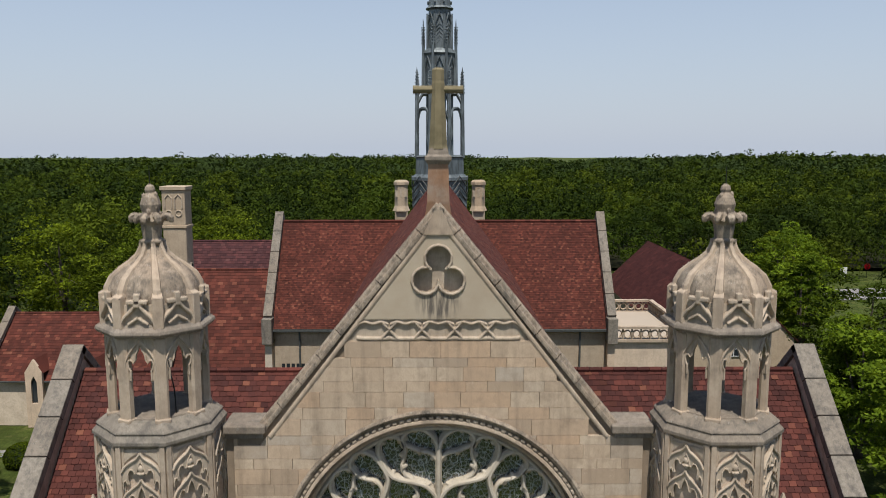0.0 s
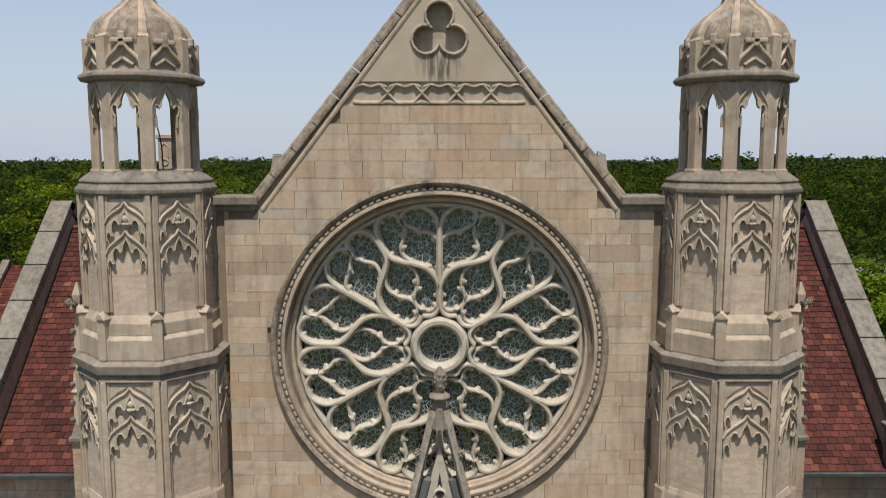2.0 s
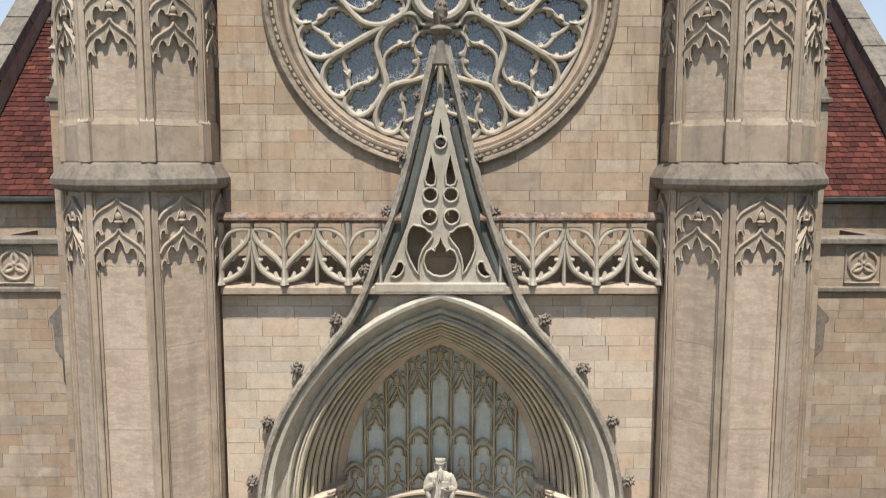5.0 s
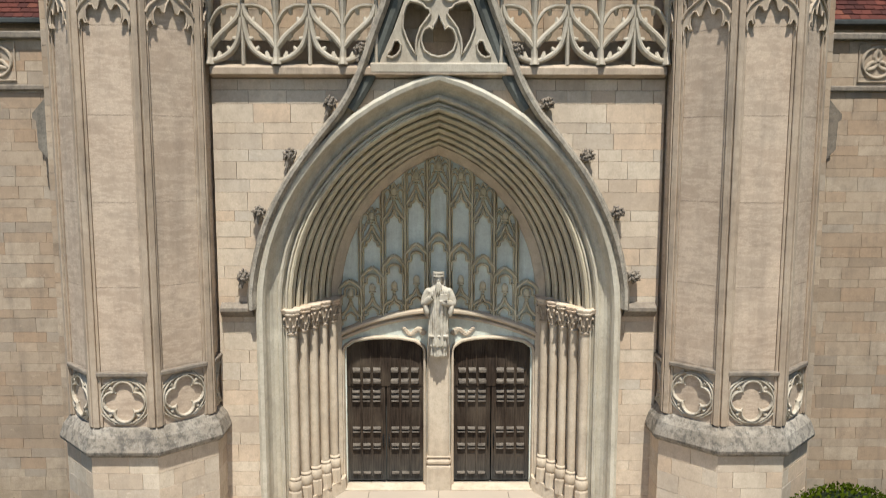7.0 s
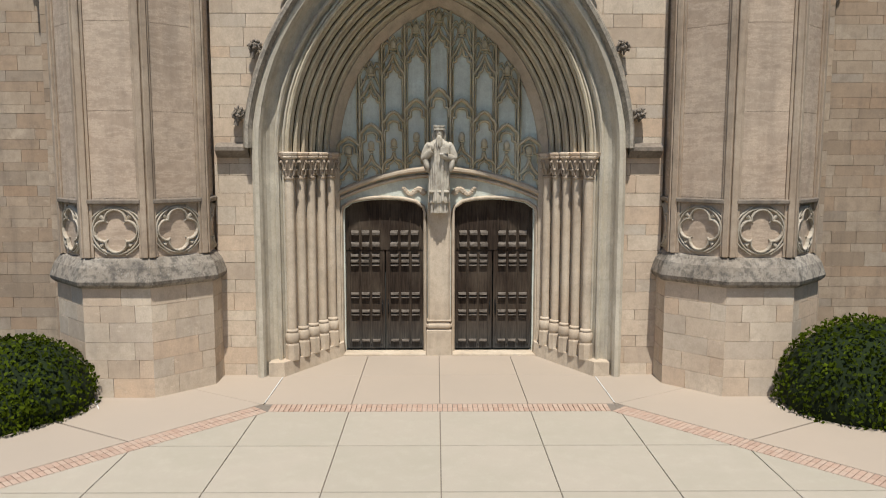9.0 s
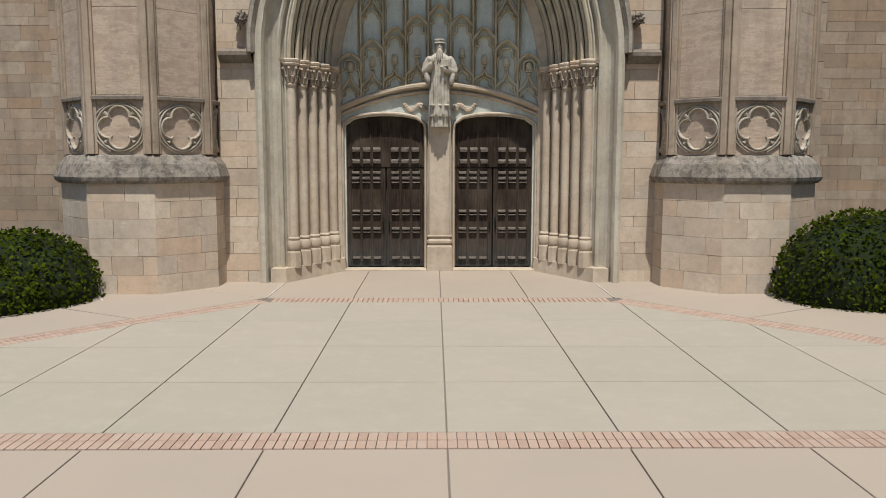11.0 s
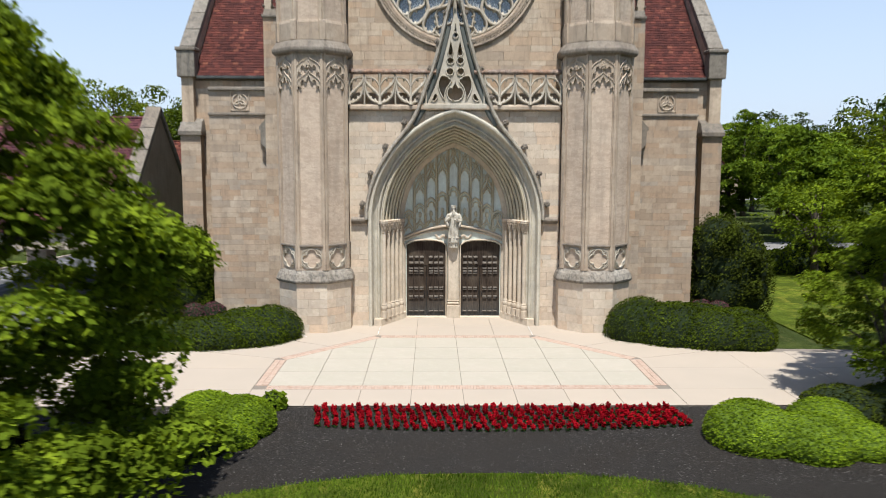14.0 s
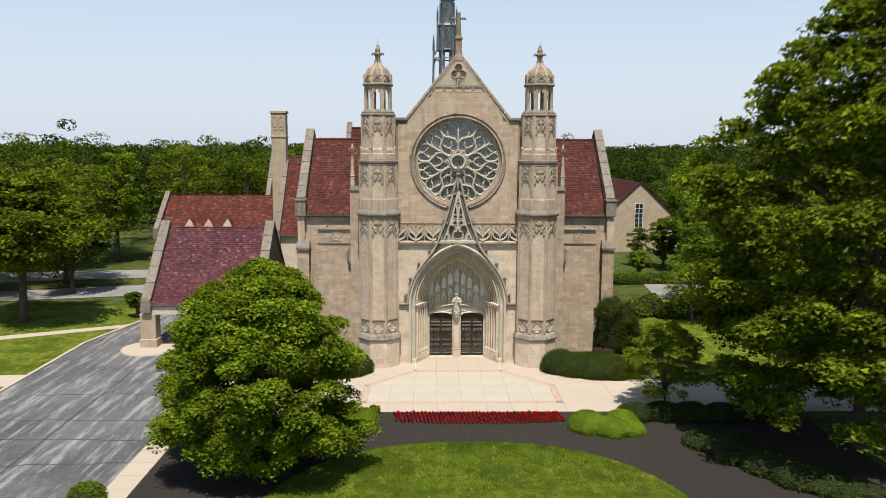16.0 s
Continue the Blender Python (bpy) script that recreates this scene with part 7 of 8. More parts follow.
part("ceiling", bm, CHIMNEY, pc)

# ---- ground ----
def sheet(name, poly, z0, z1, material, label="", category="", kind="structure", parent=None):
    bm = bmesh.new()
    dy = 0.0 if parent else 0.47
    prism(bm, [(x, y + dy, z0) for x, y in poly], [(x, y + dy, z1) for x, y in poly])
    ob = part(name, bm, material, parent)
    return tagged(ob, label, category, "", kind)


def fall(x, y):
    """The land sinks gently away from the church, with low hills."""
    d = max(0.0, math.hypot(x, y - 30) - 140)
    rise = max(0.0, min(1.0, (d - 300) / 500)) * max(0.0, min(1.0, (1500 - d) / 250))
    return -min(4.0, d * 0.008) + min(1.0, d / 200) * 2.5 * noise.noise(Vector((x * 0.006, y * 0.006, 3.0))) + rise * (1.5 + 11.0 * noise.noise(Vector((x * 0.0036, y * 0.003, 7.0)))) - (14.0 if d > 1500 else 0.0)


bm = bmesh.new()
bmesh.ops.create_grid(bm, x_segments=140, y_segments=140, size=2500, matrix=Matrix.Translation((0, 900, 0)))
for v in bm.verts:
    v.co.z = -0.04 + fall(v.co.x, v.co.y)
tagged(part("ground", bm, MEADOW), "grass ground reaching to the wooded horizon", "ground", "", "structure")

sheet("bed", [(-18.7, -40), (-18.7, -13.35), (18, -13.35), (24, -14), (26, -40)], -0.2, 0.005, MULCH, "dark mulched planting bed", "bed")
se = lambda v: math.copysign(abs(v) ** (2 / 2.3), v)
lawn = [(0.2 + 12.0 * se(math.sin(a)), -31.3 + 12.4 * se(math.cos(a))) for a in [radians(-180 + 360 * i / 72) for i in range(72)]]
sheet("lawn", lawn[::-1], -0.1, 0.05, LAWN, "oval of mown lawn with a cut edge", "lawn")
sheet("drive", [(-35.2, -130), (-20.3, -130), (-20.3, 0.6), (-17.8, 0.6), (-17.8, 18), (-26, 30), (-31, 30), (-33.5, 14), (-35.2, 6)], -0.2, 0.012, ASPHALT, "cracked grey asphalt drive with tar-sealed seams", "drive")
rnd = random.Random(5)
bm = bmesh.new()
for x0, y0, x1, y1 in ((-27.5, -45, -27.2, -2), (-35, -14, -20.4, -14.6), (-35, -17.5, -21, -18), (-30, -22, -20.4, -21.6), (-33, -9, -21, -8.6), (-28, -5.5, -22, -5.2), (-34, -28, -21, -28.6)):
    pts = [(x0 + (x1 - x0) * t + rnd.uniform(-0.15, 0.15), y0 + (y1 - y0) * t + rnd.uniform(-0.15, 0.15), 0.012) for t in [i / 8 for i in range(9)]]
    sweep(bm, smooth_path(pts, 3), 0.13, 0.005, (0, 0, 1), prof=[(-0.5, 0), (-0.3, 1), (0.3, 1), (0.5, 0)])
tagged(part("tar_seams", bm, TAR), "black tar seams across the drive", "tar seam", "", "stuff")
n = 64
sw = thing("sidewalk", "pale concrete sidewalk along the drive", "sidewalk", kind="structure", at=(0, 0.47, 0))
for k in range(n):
    y0 = -130 + 117.1 * k / n
    sheet("slab", [(-20.28, y0), (-18.7, y0), (-18.7, y0 + 117.1 / n - 0.02), (-20.28, y0 + 117.1 / n - 0.02)], -0.1, 0.06, CONCRETE, kind="", parent=sw)
# blades standing on the near part of the lawn and along its edge
n = 70000
rb = np.random.RandomState(8)
gx, gy = rb.uniform(-11.6, 12.2, n), -19.0 - 9.5 * rb.rand(n) ** 1.3
inside = (np.abs((gx - 0.2) / 12.05) ** 2.3 + np.abs((gy + 31.3) / 12.45) ** 2.3) < 1.0
gx, gy = gx[inside], gy[inside] + 0.47
n = len(gx)
tall, lean, turn_ = rb.uniform(0.05, 0.13, n), rb.uniform(-0.06, 0.06, (n, 2)), rb.uniform(0, 6.28, n)
v = np.empty((n, 3, 3))
v[:, 0] = np.stack([gx - 0.014 * np.cos(turn_), gy - 0.014 * np.sin(turn_), np.full(n, 0.045)], 1)
v[:, 1] = np.stack([gx + 0.014 * np.cos(turn_), gy + 0.014 * np.sin(turn_), np.full(n, 0.045)], 1)
v[:, 2] = np.stack([gx + lean[:, 0], gy + lean[:, 1], 0.045 + tall], 1)
me = bpy.data.meshes.new("grass")
me.vertices.add(n * 3)
me.vertices.foreach_set("co", v.ravel())
me.loops.add(n * 3)
me.loops.foreach_set("vertex_index", np.arange(n * 3, dtype=np.int32))
me.polygons.add(n)
me.polygons.foreach_set("loop_start", np.arange(n, dtype=np.int32) * 3)
me.update(calc_edges=True)
tagged(put("grass", me, BLADE), "mown grass blades on the oval lawn", "grass", "", "stuff")
# kerbs, lawns and walks beyond the drive
sheet("kerb", [(-35.5, -130), (-35.2, -130), (-35.2, 6), (-33.5, 14), (-31, 30), (-31.3, 30.1), (-33.8, 14.1), (-35.5, 6.1)], -0.2, 0.12, CONCRETE, "concrete kerb", "kerb")
sheet("side_lawn", [(-120, -130), (-35.5, -130), (-35.5, 6.1), (-33.8, 14.1), (-32.5, 23), (-120, 23)], -0.2, 0.06, LAWN, "striped mown lawn beside the drive", "lawn")
sheet("side_lawn", [(16.5, -5.6), (34, -6.2), (60, 0), (60, 20), (27, 27), (16, 20)], -0.2, 0.03, LAWN, "mown lawn under the trees", "lawn")
sheet("path", [(-60, -9.5), (-35.5, -7.5), (-35.5, -4.4), (-60, -6.0)][::1], 0.0, 0.075, CONCRETE, "pale concrete path over the lawn", "path")
sheet("path", [(-70, -6.0), (-34.1, 12.0), (-33.9, 13.6), (-70, -3.4)], 0.0, 0.072, CONCRETE, "pale concrete path over the lawn", "path")
sheet("street", [(-160, 25), (-60, 24.5), (-36, 30), (-30, 34), (-30, 40), (-60, 31), (-160, 31)], 0.0, 0.03, STREET, "pale grey street beyond the lawn", "street")
sheet("street", [(-160, 38), (-70, 37), (-40, 43), (-40, 50), (-70, 46), (-160, 47)], 0.0, 0.03, STREET, "pale grey street beyond the lawn", "street")
bm = bmesh.new()
rings(bm, [(0, 2.7), (0.12, 2.65)], 24, 0, -28.3, 4.4)
tagged(part("island", bm, CONCRETE), "rounded concrete island at the porch pier", "island", "", "structure")
sheet("car_park", [(26, 28), (60, 22), (120, 60), (120, 75), (60, 36), (27, 38)], 0.0, 0.03, STREET, "pale grey paved street through the grounds", "street")
sheet("street", [(60, 118), (150, 132), (150, 142), (60, 128)], 0.0, 0.05, STREET, "pale grey street between the trees", "street")
sheet("street", [(28, 126), (60, 118), (60, 128), (28, 140)], 0.0, 0.05, STREET, "pale grey street between the trees", "street")

# forecourt: a base, concrete slabs, brick bands
court = thing("forecourt", "pale concrete forecourt divided by brick bands", "pavement", kind="structure", at=(0, 0.47, 0))
sheet("base", [(-34, -13.25), (34, -13.25), (34, -6.5), (14, -5.5), (9, -1.0), (5, 1.6), (-5, 1.6), (-9, -1.0), (-14, -5.5), (-20.3, -6.5), (-34, -6.5)], -0.3, 0.006, JOINT, kind="", parent=court)
OCT = [(-3.45, -3.45), (3.45, -3.45), (7.05, -7.35), (7.05, -10.95), (-7.05, -10.95), (-7.05, -7.35)]      # inner edge of the bands
BAND = 0.48


def outset(poly, d):
    n, out = len(poly), []
    cx, cy = sum(p[0] for p in poly) / n, sum(p[1] for p in poly) / n
    lines = []
    for i in range(n):
        a, b = Vector(poly[i]), Vector(poly[(i + 1) % n])
        nr = Vector(((b - a).y, -(b - a).x)).normalized()
        if nr.dot(a - Vector((cx, cy))) < 0:
            nr = -nr
        lines.append((a + nr * d, (b - a)))
    for i in range(n):
        (p, r), (q, s) = lines[i - 1], lines[i]
        t = ((q - p).x * s.y - (q - p).y * s.x) / (r.x * s.y - r.y * s.x)
        v = p + r * t
        out.append((v.x, v.y))
    return out


OUT = outset(OCT, BAND)


def slab(poly, parent, z=0.03, mat=None):
    if len(poly) > 2 and abs(area(poly)) > 0.05:
        if area(poly) < 0:
            poly = poly[::-1]
        me = block_mesh([p for p in poly], 0.05, 0.006, lambda x, y, d: (x, y, z - d))
        put("slab", me, mat or CONCRETE, parent)


def convex_clip(poly, ring):
    n = len(ring)
    cx, cy = sum(p[0] for p in ring) / n, sum(p[1] for p in ring) / n
    for i in range(n):
        a, b = ring[i], ring[(i + 1) % n]
        nx, ny = -(b[1] - a[1]), b[0] - a[0]
        if (cx - a[0]) * nx + (cy - a[1]) * ny < 0:
            nx, ny = -nx, -ny
        k = math.hypot(nx, ny)
        poly = clip(poly, a[0] + nx / k * 0.008, a[1] + ny / k * 0.008, nx / k, ny / k)
        if len(poly) < 3:
            return []
    return poly


xs = [-7.2, -5.4, -3.62, -1.82, 0.0, 1.82, 3.62, 5.4, 7.2]
ys = [-11.0, -9.1, -7.2, -5.3, -3.4]
g = 0.008
for x0, x1 in zip(xs, xs[1:]):
    for y0, y1 in zip(ys, ys[1:]):
        slab(convex_clip([(x0 + g, y0 + 1.8 * g), (x1 - g, y0 + 1.8 * g), (x1 - g, y1 - 1.8 * g), (x0 + g, y1 - 1.8 * g)], OCT), court, mat=CONCRETE_COOL)
top_y = OUT[0][1]
for x0, x1 in ((-3.62, -1.82), (-1.82, 0), (0, 1.82), (1.82, 3.62)):
    slab([(x0 + g, top_y + g), (x1 - g, top_y + g), (x1 - g, -0.84 - g), (x0 + g, -0.84 - g)], court)
    slab([(x0 + g, -0.84 + g), (x1 - g, -0.84 + g), (x1 - g, 1.6), (x0 + g, 1.6)], court)
for s in (-1, 1):
    ox, oy = OUT[1]
    ex, ey = OUT[2]
    f = lambda pts: slab([(s * x, y) for x, y in pts], court)
    mx, my = (ox + ex) / 2, (oy + ey) / 2
    f([(3.64, top_y + g), (ox + g, oy + g), (5.4, -1.9), (5.4, -0.2), (3.64, -0.2)])
    f([(ox + 0.03, oy), (mx, my + 0.02), (8.9, -3.1), (8.3, -1.4), (5.42, -0.25), (5.42, -1.9)])
    f([(mx + 0.03, my), (ex, ey + 0.02), (11.5, -5.7), (8.95, -3.15)])
    f([(ex + 0.02, ey), (ex + 0.02, -8.6), (11.5, -8.6), (11.5, -5.75)])
    f([(ex + 0.02, -8.62), (ex + 0.02, OUT[3][1]), (11.5, OUT[3][1]), (11.5, -8.62)])
    for x0, x1 in ((11.5, 14.0), (14.0, 16.6), (16.6, 19.2), (19.2, 21.8), (21.8, 24.4), (24.4, 27.2), (27.2, 30.0)):
        if s < 0 and x1 > 20.3:
            continue
        f([(x0 + g, -8.6 - g), (x1 - g, -8.6 - g), (x1 - g, -6.2), (x0 + g, -6.0)])
        f([(x0 + g, -13.25), (x1 - g, -13.25), (x1 - g, -8.6 + g - 0.03), (x0 + g, -8.6 + g - 0.03)])
    for x0, x1 in ((0, 1.82), (1.82, 3.62), (3.62, 5.4), (5.4, ex), (ex, 11.5)):
        f([(x0 + g, -13.25), (x1 - g, -13.25), (x1 - g, OUT[3][1] - g), (x0 + g, OUT[3][1] - g)])
# pale sealant in the joints towards the turrets
for s in (-1, 1):
    for (xa, y_a), (xb, y_b) in (((3.63, -2.9), (3.63, -1.0)), ((8.15, -1.1), (6.9, -3.25))):
        bm = bmesh.new()
        sweep(bm, [Vector((s * xa, y_a, 0.03)), Vector((s * xb, y_b, 0.03))], 0.022, 0.006, (0, 0, 1))
        part("sealant", bm, WHITE, court, "pale sealant line")
# two rows of brick pavers along each band
bb = bmesh.new()
box(bb, -0.046, 0.046, -0.108, 0.108, 0, 0.03, 0.005)
BRICK = finish(bb, "brick")
BRICK.materials.append(PAVER)
count, more = 0, bmesh.new()
for i in range(6):
    a, b = Vector((*OCT[i], 0)), Vector((*OCT[(i + 1) % 6], 0))
    a2, b2 = Vector((*OUT[i], 0)), Vector((*OUT[(i + 1) % 6], 0))
    d = (b - a).normalized()
    nrm = Vector((d.y, -d.x, 0))
    if nrm.dot(a2 - a) < 0:
        nrm = -nrm
    for row in (0, 1):
        s0 = a + nrm * (0.125 + 0.228 * row)
        n = int((b - a).length / 0.102)
        for k in range(n):
            p = s0 + d * ((b - a).length * (k + 0.5) / n)
            at = Matrix.Translation((p.x, p.y, 0.0)) @ Matrix.Rotation(math.atan2(d.y, d.x), 4, "Z")
            if i in (0, 1) and count < 300 or i == 5 and row == 0 and count < 300:
                put("brick", BRICK, None, court, at)
                count += 1
            else:
                box(more, -0.046, 0.046, -0.108, 0.108, 0, 0.03, 0, at)
tagged(part("brick_courses", more, PAVER, court), kind="stuff")


# ---- plants ----
def leaf_mesh(name, blobs, count, size, seed, up=0.35, flat=0.6, material=None, inner=0.0, plain=False, rough=0.45, loose=0.0, depth=0.16):
    """Leaves as small folded blades strewn over many uneven clumps (x, y, z, rx, ry, rz)."""
    rnd = np.random.RandomState(abs(seed))
    B = np.array(blobs, dtype=float)
    wgt = (B[:, 3] * B[:, 4]) ** 0.9
    pick = rnd.choice(len(B), count, p=wgt / wgt.sum())
    d = rnd.randn(count, 3)
    d[:, 2] += up
    d /= np.linalg.norm(d, axis=1)[:, None]
    rad = 1.0 - np.abs(rnd.randn(count)) * depth + loose * rnd.randn(count)
    if inner:
        rad = np.where(rnd.rand(count) < inner, rnd.rand(count) ** 0.5, rad)
    pos = B[pick, :3] + d * B[pick, 3:6] * rad[:, None]
    nrm = d * (1 - flat) + np.array([0, 0, 1.0]) * flat * 0.8 + rnd.randn(count, 3) * rough
    nrm /= np.linalg.norm(nrm, axis=1)[:, None]
    t = np.cross(nrm, rnd.randn(count, 3))
    t /= np.linalg.norm(t, axis=1)[:, None]
    b = np.cross(nrm, t)
    ln = size * rnd.uniform(0.6, 1.35, count)[:, None]
    wd = ln * rnd.uniform(0.5, 0.8, count)[:, None]
    v = np.empty((count, 4, 3))
    v[:, 0] = pos - t * ln * 0.5
    v[:, 1] = pos + b * wd * 0.5 - nrm * ln * 0.12
    v[:, 2] = pos + t * ln * 0.5 - nrm * ln * 0.2
    v[:, 3] = pos - b * wd * 0.5 - nrm * ln * 0.12
    me = bpy.data.meshes.new(name)
    if plain:       # far off, a leaf cluster is one triangle
        v = v[:, [0, 1, 2]] + (v[:, [3]] - v[:, [1]]) * np.array([0.35, 0, 0.35])[None, :, None]
        me.vertices.add(count * 3)
        me.vertices.foreach_set("co", np.ascontiguousarray(v).ravel())
        me.loops.add(count * 3)
        me.loops.foreach_set("vertex_index", np.arange(count * 3, dtype=np.int32))
        me.polygons.add(count)
        me.polygons.foreach_set("loop_start", np.arange(count, dtype=np.int32) * 3)
        me.update(calc_edges=True)
        me.materials.append(material)
        return me
    me.vertices.add(count * 4)
    me.vertices.foreach_set("co", v.ravel())
    me.loops.add(count * 6)
    idx = np.arange(count)[:, None] * 4
    me.loops.foreach_set("vertex_index", np.hstack([idx + np.array([0, 1, 2]), idx + np.array([0, 2, 3])]).ravel().astype(np.int32))
    me.polygons.add(count * 2)
    me.polygons.foreach_set("loop_start", np.arange(count * 2, dtype=np.int32) * 3)
    me.update(calc_edges=True)
    if material is not None:
        me.materials.append(material)
    return me


def crown_blobs(rnd, h0, h1, r, n, shape=1.0, size=0.30):
    """Clumps filling a crown between the heights h0 and h1."""
    out = []
    mid, half = (h0 + h1) / 2, (h1 - h0) / 2
    for k in range(n):
        while True:
            p = [rnd.uniform(-1, 1) for _ in range(3)]
            q = sum(v * v for v in p)
            if 0.12 < q < 1:
                break
        k2 = (0.55 + 0.45 * rnd.random()) / math.sqrt(q) * q ** 0.25
        x, y, z = (v * k2 for v in p)
        taper = 1.0 if shape == 1 else (1 - max(0, z) ** 1.5 * (1 - shape))
        s = r * size * rnd.uniform(0.55, 1.15)
        out.append((x * r * 0.86 * taper, y * r * 0.86 * taper, mid + z * half * 0.86, s, s, s * 0.5))
    return out


def profile_blobs(rnd, profile, n, size, flat=0.58):
    """Clumps that stand out like shelves over a crown given as (height, radius) steps."""
    zs, rs = [p[0] for p in profile], [p[1] for p in profile]
    out = []
    while len(out) < n:
        z = rnd.uniform(zs[0], zs[-1])
        r = float(np.interp(z, zs, rs))
        if rnd.random() * max(rs) > r + 0.5:
            continue
        a = rnd.uniform(0, 6.2832)
        q = r * (rnd.uniform(0.80, 1.0) if rnd.random() < 0.75 else rnd.uniform(0.25, 0.8))
        q *= 1.0 + 0.10 * math.sin(3 * a + z) + 0.06 * math.sin(7 * a - 2 * z)
        s = size * rnd.uniform(0.55, 1.3)
        q = max(0.0, q - s * 0.6)
        out.append((q * math.cos(a), q * math.sin(a), z, s, s, s * flat))
    return out


def tree(label, x, y, h, r, base, leaves, size, material, seed, trunk_r=0.25, blobs=60, shape=0.8, name="tree", low=1.0, limbs=7, fork=None, size_k=0.30, profile=None, far=False):
    rnd = random.Random(seed)
    t = thing(name, label, "tree", at=(x, y + 0.47, 0))
    bm = bmesh.new()
    top = Vector((rnd.uniform(-0.4, 0.4), rnd.uniform(-0.4, 0.4), base + (h - base) * 0.7))
    tube(bm, smooth_path([(0, 0, -0.1), (0.05, 0, base * 0.5), (0.0, 0.1, base), tuple(top * 0.8), tuple(top)], 2), [trunk_r * k for k in (1.35, 1.05, 0.95, 0.9, 0.8, 0.6, 0.4, 0.25, 0.12)], 9)
    bl = profile_blobs(rnd, profile, blobs, size_k) if profile else crown_blobs(rnd, base * low, h, r, blobs, shape, size_k)
    for k in range(limbs):
        q = bl[rnd.randrange(len(bl))]
        z0 = base * (0.75 if fork is None else fork) + rnd.random() * (h - base) * 0.35
        a = Vector((0, 0, z0))
        b = Vector(q[:3])
        m1 = a.lerp(b, 0.5) + Vector((rnd.uniform(-0.3, 0.3), rnd.uniform(-0.3, 0.3), 0.1 * (h - base)))
        tube(bm, smooth_path([tuple(a), tuple(m1), tuple(b)], 3), [trunk_r * v for v in (0.5, 0.42, 0.36, 0.28, 0.2, 0.12, 0.06)], 6)
    part("trunk", bm, BARK, t, smooth=True)
    put("crown", leaf_mesh("crown", bl, leaves, size, seed, material=material, inner=0.22, up=1.1, flat=0.7, rough=0.42, loose=0.09, plain=far), None, t)
    return t


def hedge_shape(bm, blobs, k=0.93):
    for x, y, z, rx, ry, rz in blobs:
        bmesh.ops.create_icosphere(bm, subdivisions=3, radius=1.0, matrix=Matrix.Translation((x, y, z)) @ Matrix.Diagonal((rx * k, ry * k, rz * k, 1)))
    for v in bm.verts:
        v.co += v.co.normalized() * 0.05 * noise.noise(v.co * 2.5)
        v.co.z = max(v.co.z, 0.0)


def shrub(name, label, at, blobs, leaves, size, material, seed, core=None, flat=0.3, loose=0.012, lobes=0):
    t = thing(name, label, "shrub", at=(at[0], at[1] + 0.47, 0))
    bm = bmesh.new()
    hedge_shape(bm, blobs, 0.93 if loose < 0.03 else 0.86)
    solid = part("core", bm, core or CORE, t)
    if len(blobs) > 1:      # the overlapping lobes become one skin
        skin = solid.modifiers.new("skin", "REMESH")
        skin.mode, skin.voxel_size = "VOXEL", 0.16
        bpy.context.view_layer.update()
        joined = bpy.data.meshes.new_from_object(solid.evaluated_get(bpy.context.evaluated_depsgraph_get()))
        solid.modifiers.clear()
        solid.data = joined
    rnd = random.Random(seed)
    tufts = []
    for k in range(lobes):      # uneven shoots that the shears missed
        x, y, z, rx, ry, rz = blobs[rnd.randrange(len(blobs))]
        a, up, q = rnd.uniform(0, 6.28), rnd.uniform(-0.5, 0.95), rnd.uniform(0.26, 0.52)
        w = math.sqrt(1 - up * up) * 0.88
        tufts.append((x + rx * w * math.cos(a), y + ry * w * math.sin(a), z + rz * 0.9 * up, q, q, q * rnd.uniform(0.9, 1.5)))
    me = leaf_mesh("foliage", list(blobs) + tufts, leaves, size, seed, up=0.25, flat=flat, material=material, rough=0.55, loose=loose, depth=0.03 + loose)
    co = np.empty(len(me.vertices) * 3)
    me.vertices.foreach_get("co", co)
    co = co.reshape(-1, 3)
    co[:, 2] = np.maximum(co[:, 2], 0.01)
    me.vertices.foreach_set("co", co.ravel())
    put("foliage", me, None, t)
    return t


# clipped hedges against the turrets
shrub("clipped_hedge", "rounded clipped dark green hedge beside the turret", (9.9, -3.3, 0), [(-1.25, 0.1, 0.2, 1.75, 1.6, 1.72), (0.1, -0.5, 0.2, 2.1, 1.8, 1.58), (1.6, -1.1, 0.2, 2.1, 1.75, 1.36), (2.9, -1.3, 0.2, 1.5, 1.6, 1.15), (3.4, 0.3, 0.2, 1.75, 1.7, 1.15), (1.2, 0.5, 0.2, 2.6, 1.5, 1.35)], 46000, 0.092, LEAF_BOX, 2)
shrub("clipped_hedge", "rounded clipped dark green hedge beside the turret", (-9.8, -3.2, 0), [(1.25, 0.0, 0.2, 1.55, 1.6, 1.32), (0.2, -0.7, 0.2, 2.2, 1.7, 1.05), (-1.2, -1.1, 0.2, 2.4, 1.8, 0.98), (-2.8, -1.1, 0.2, 2.6, 1.8, 0.95), (-4.6, -0.6, 0.2, 2.4, 1.7, 0.9), (0.2, 0.6, 0.2, 2.2, 1.4, 1.1)], 46000, 0.092, LEAF_BOX, 3)
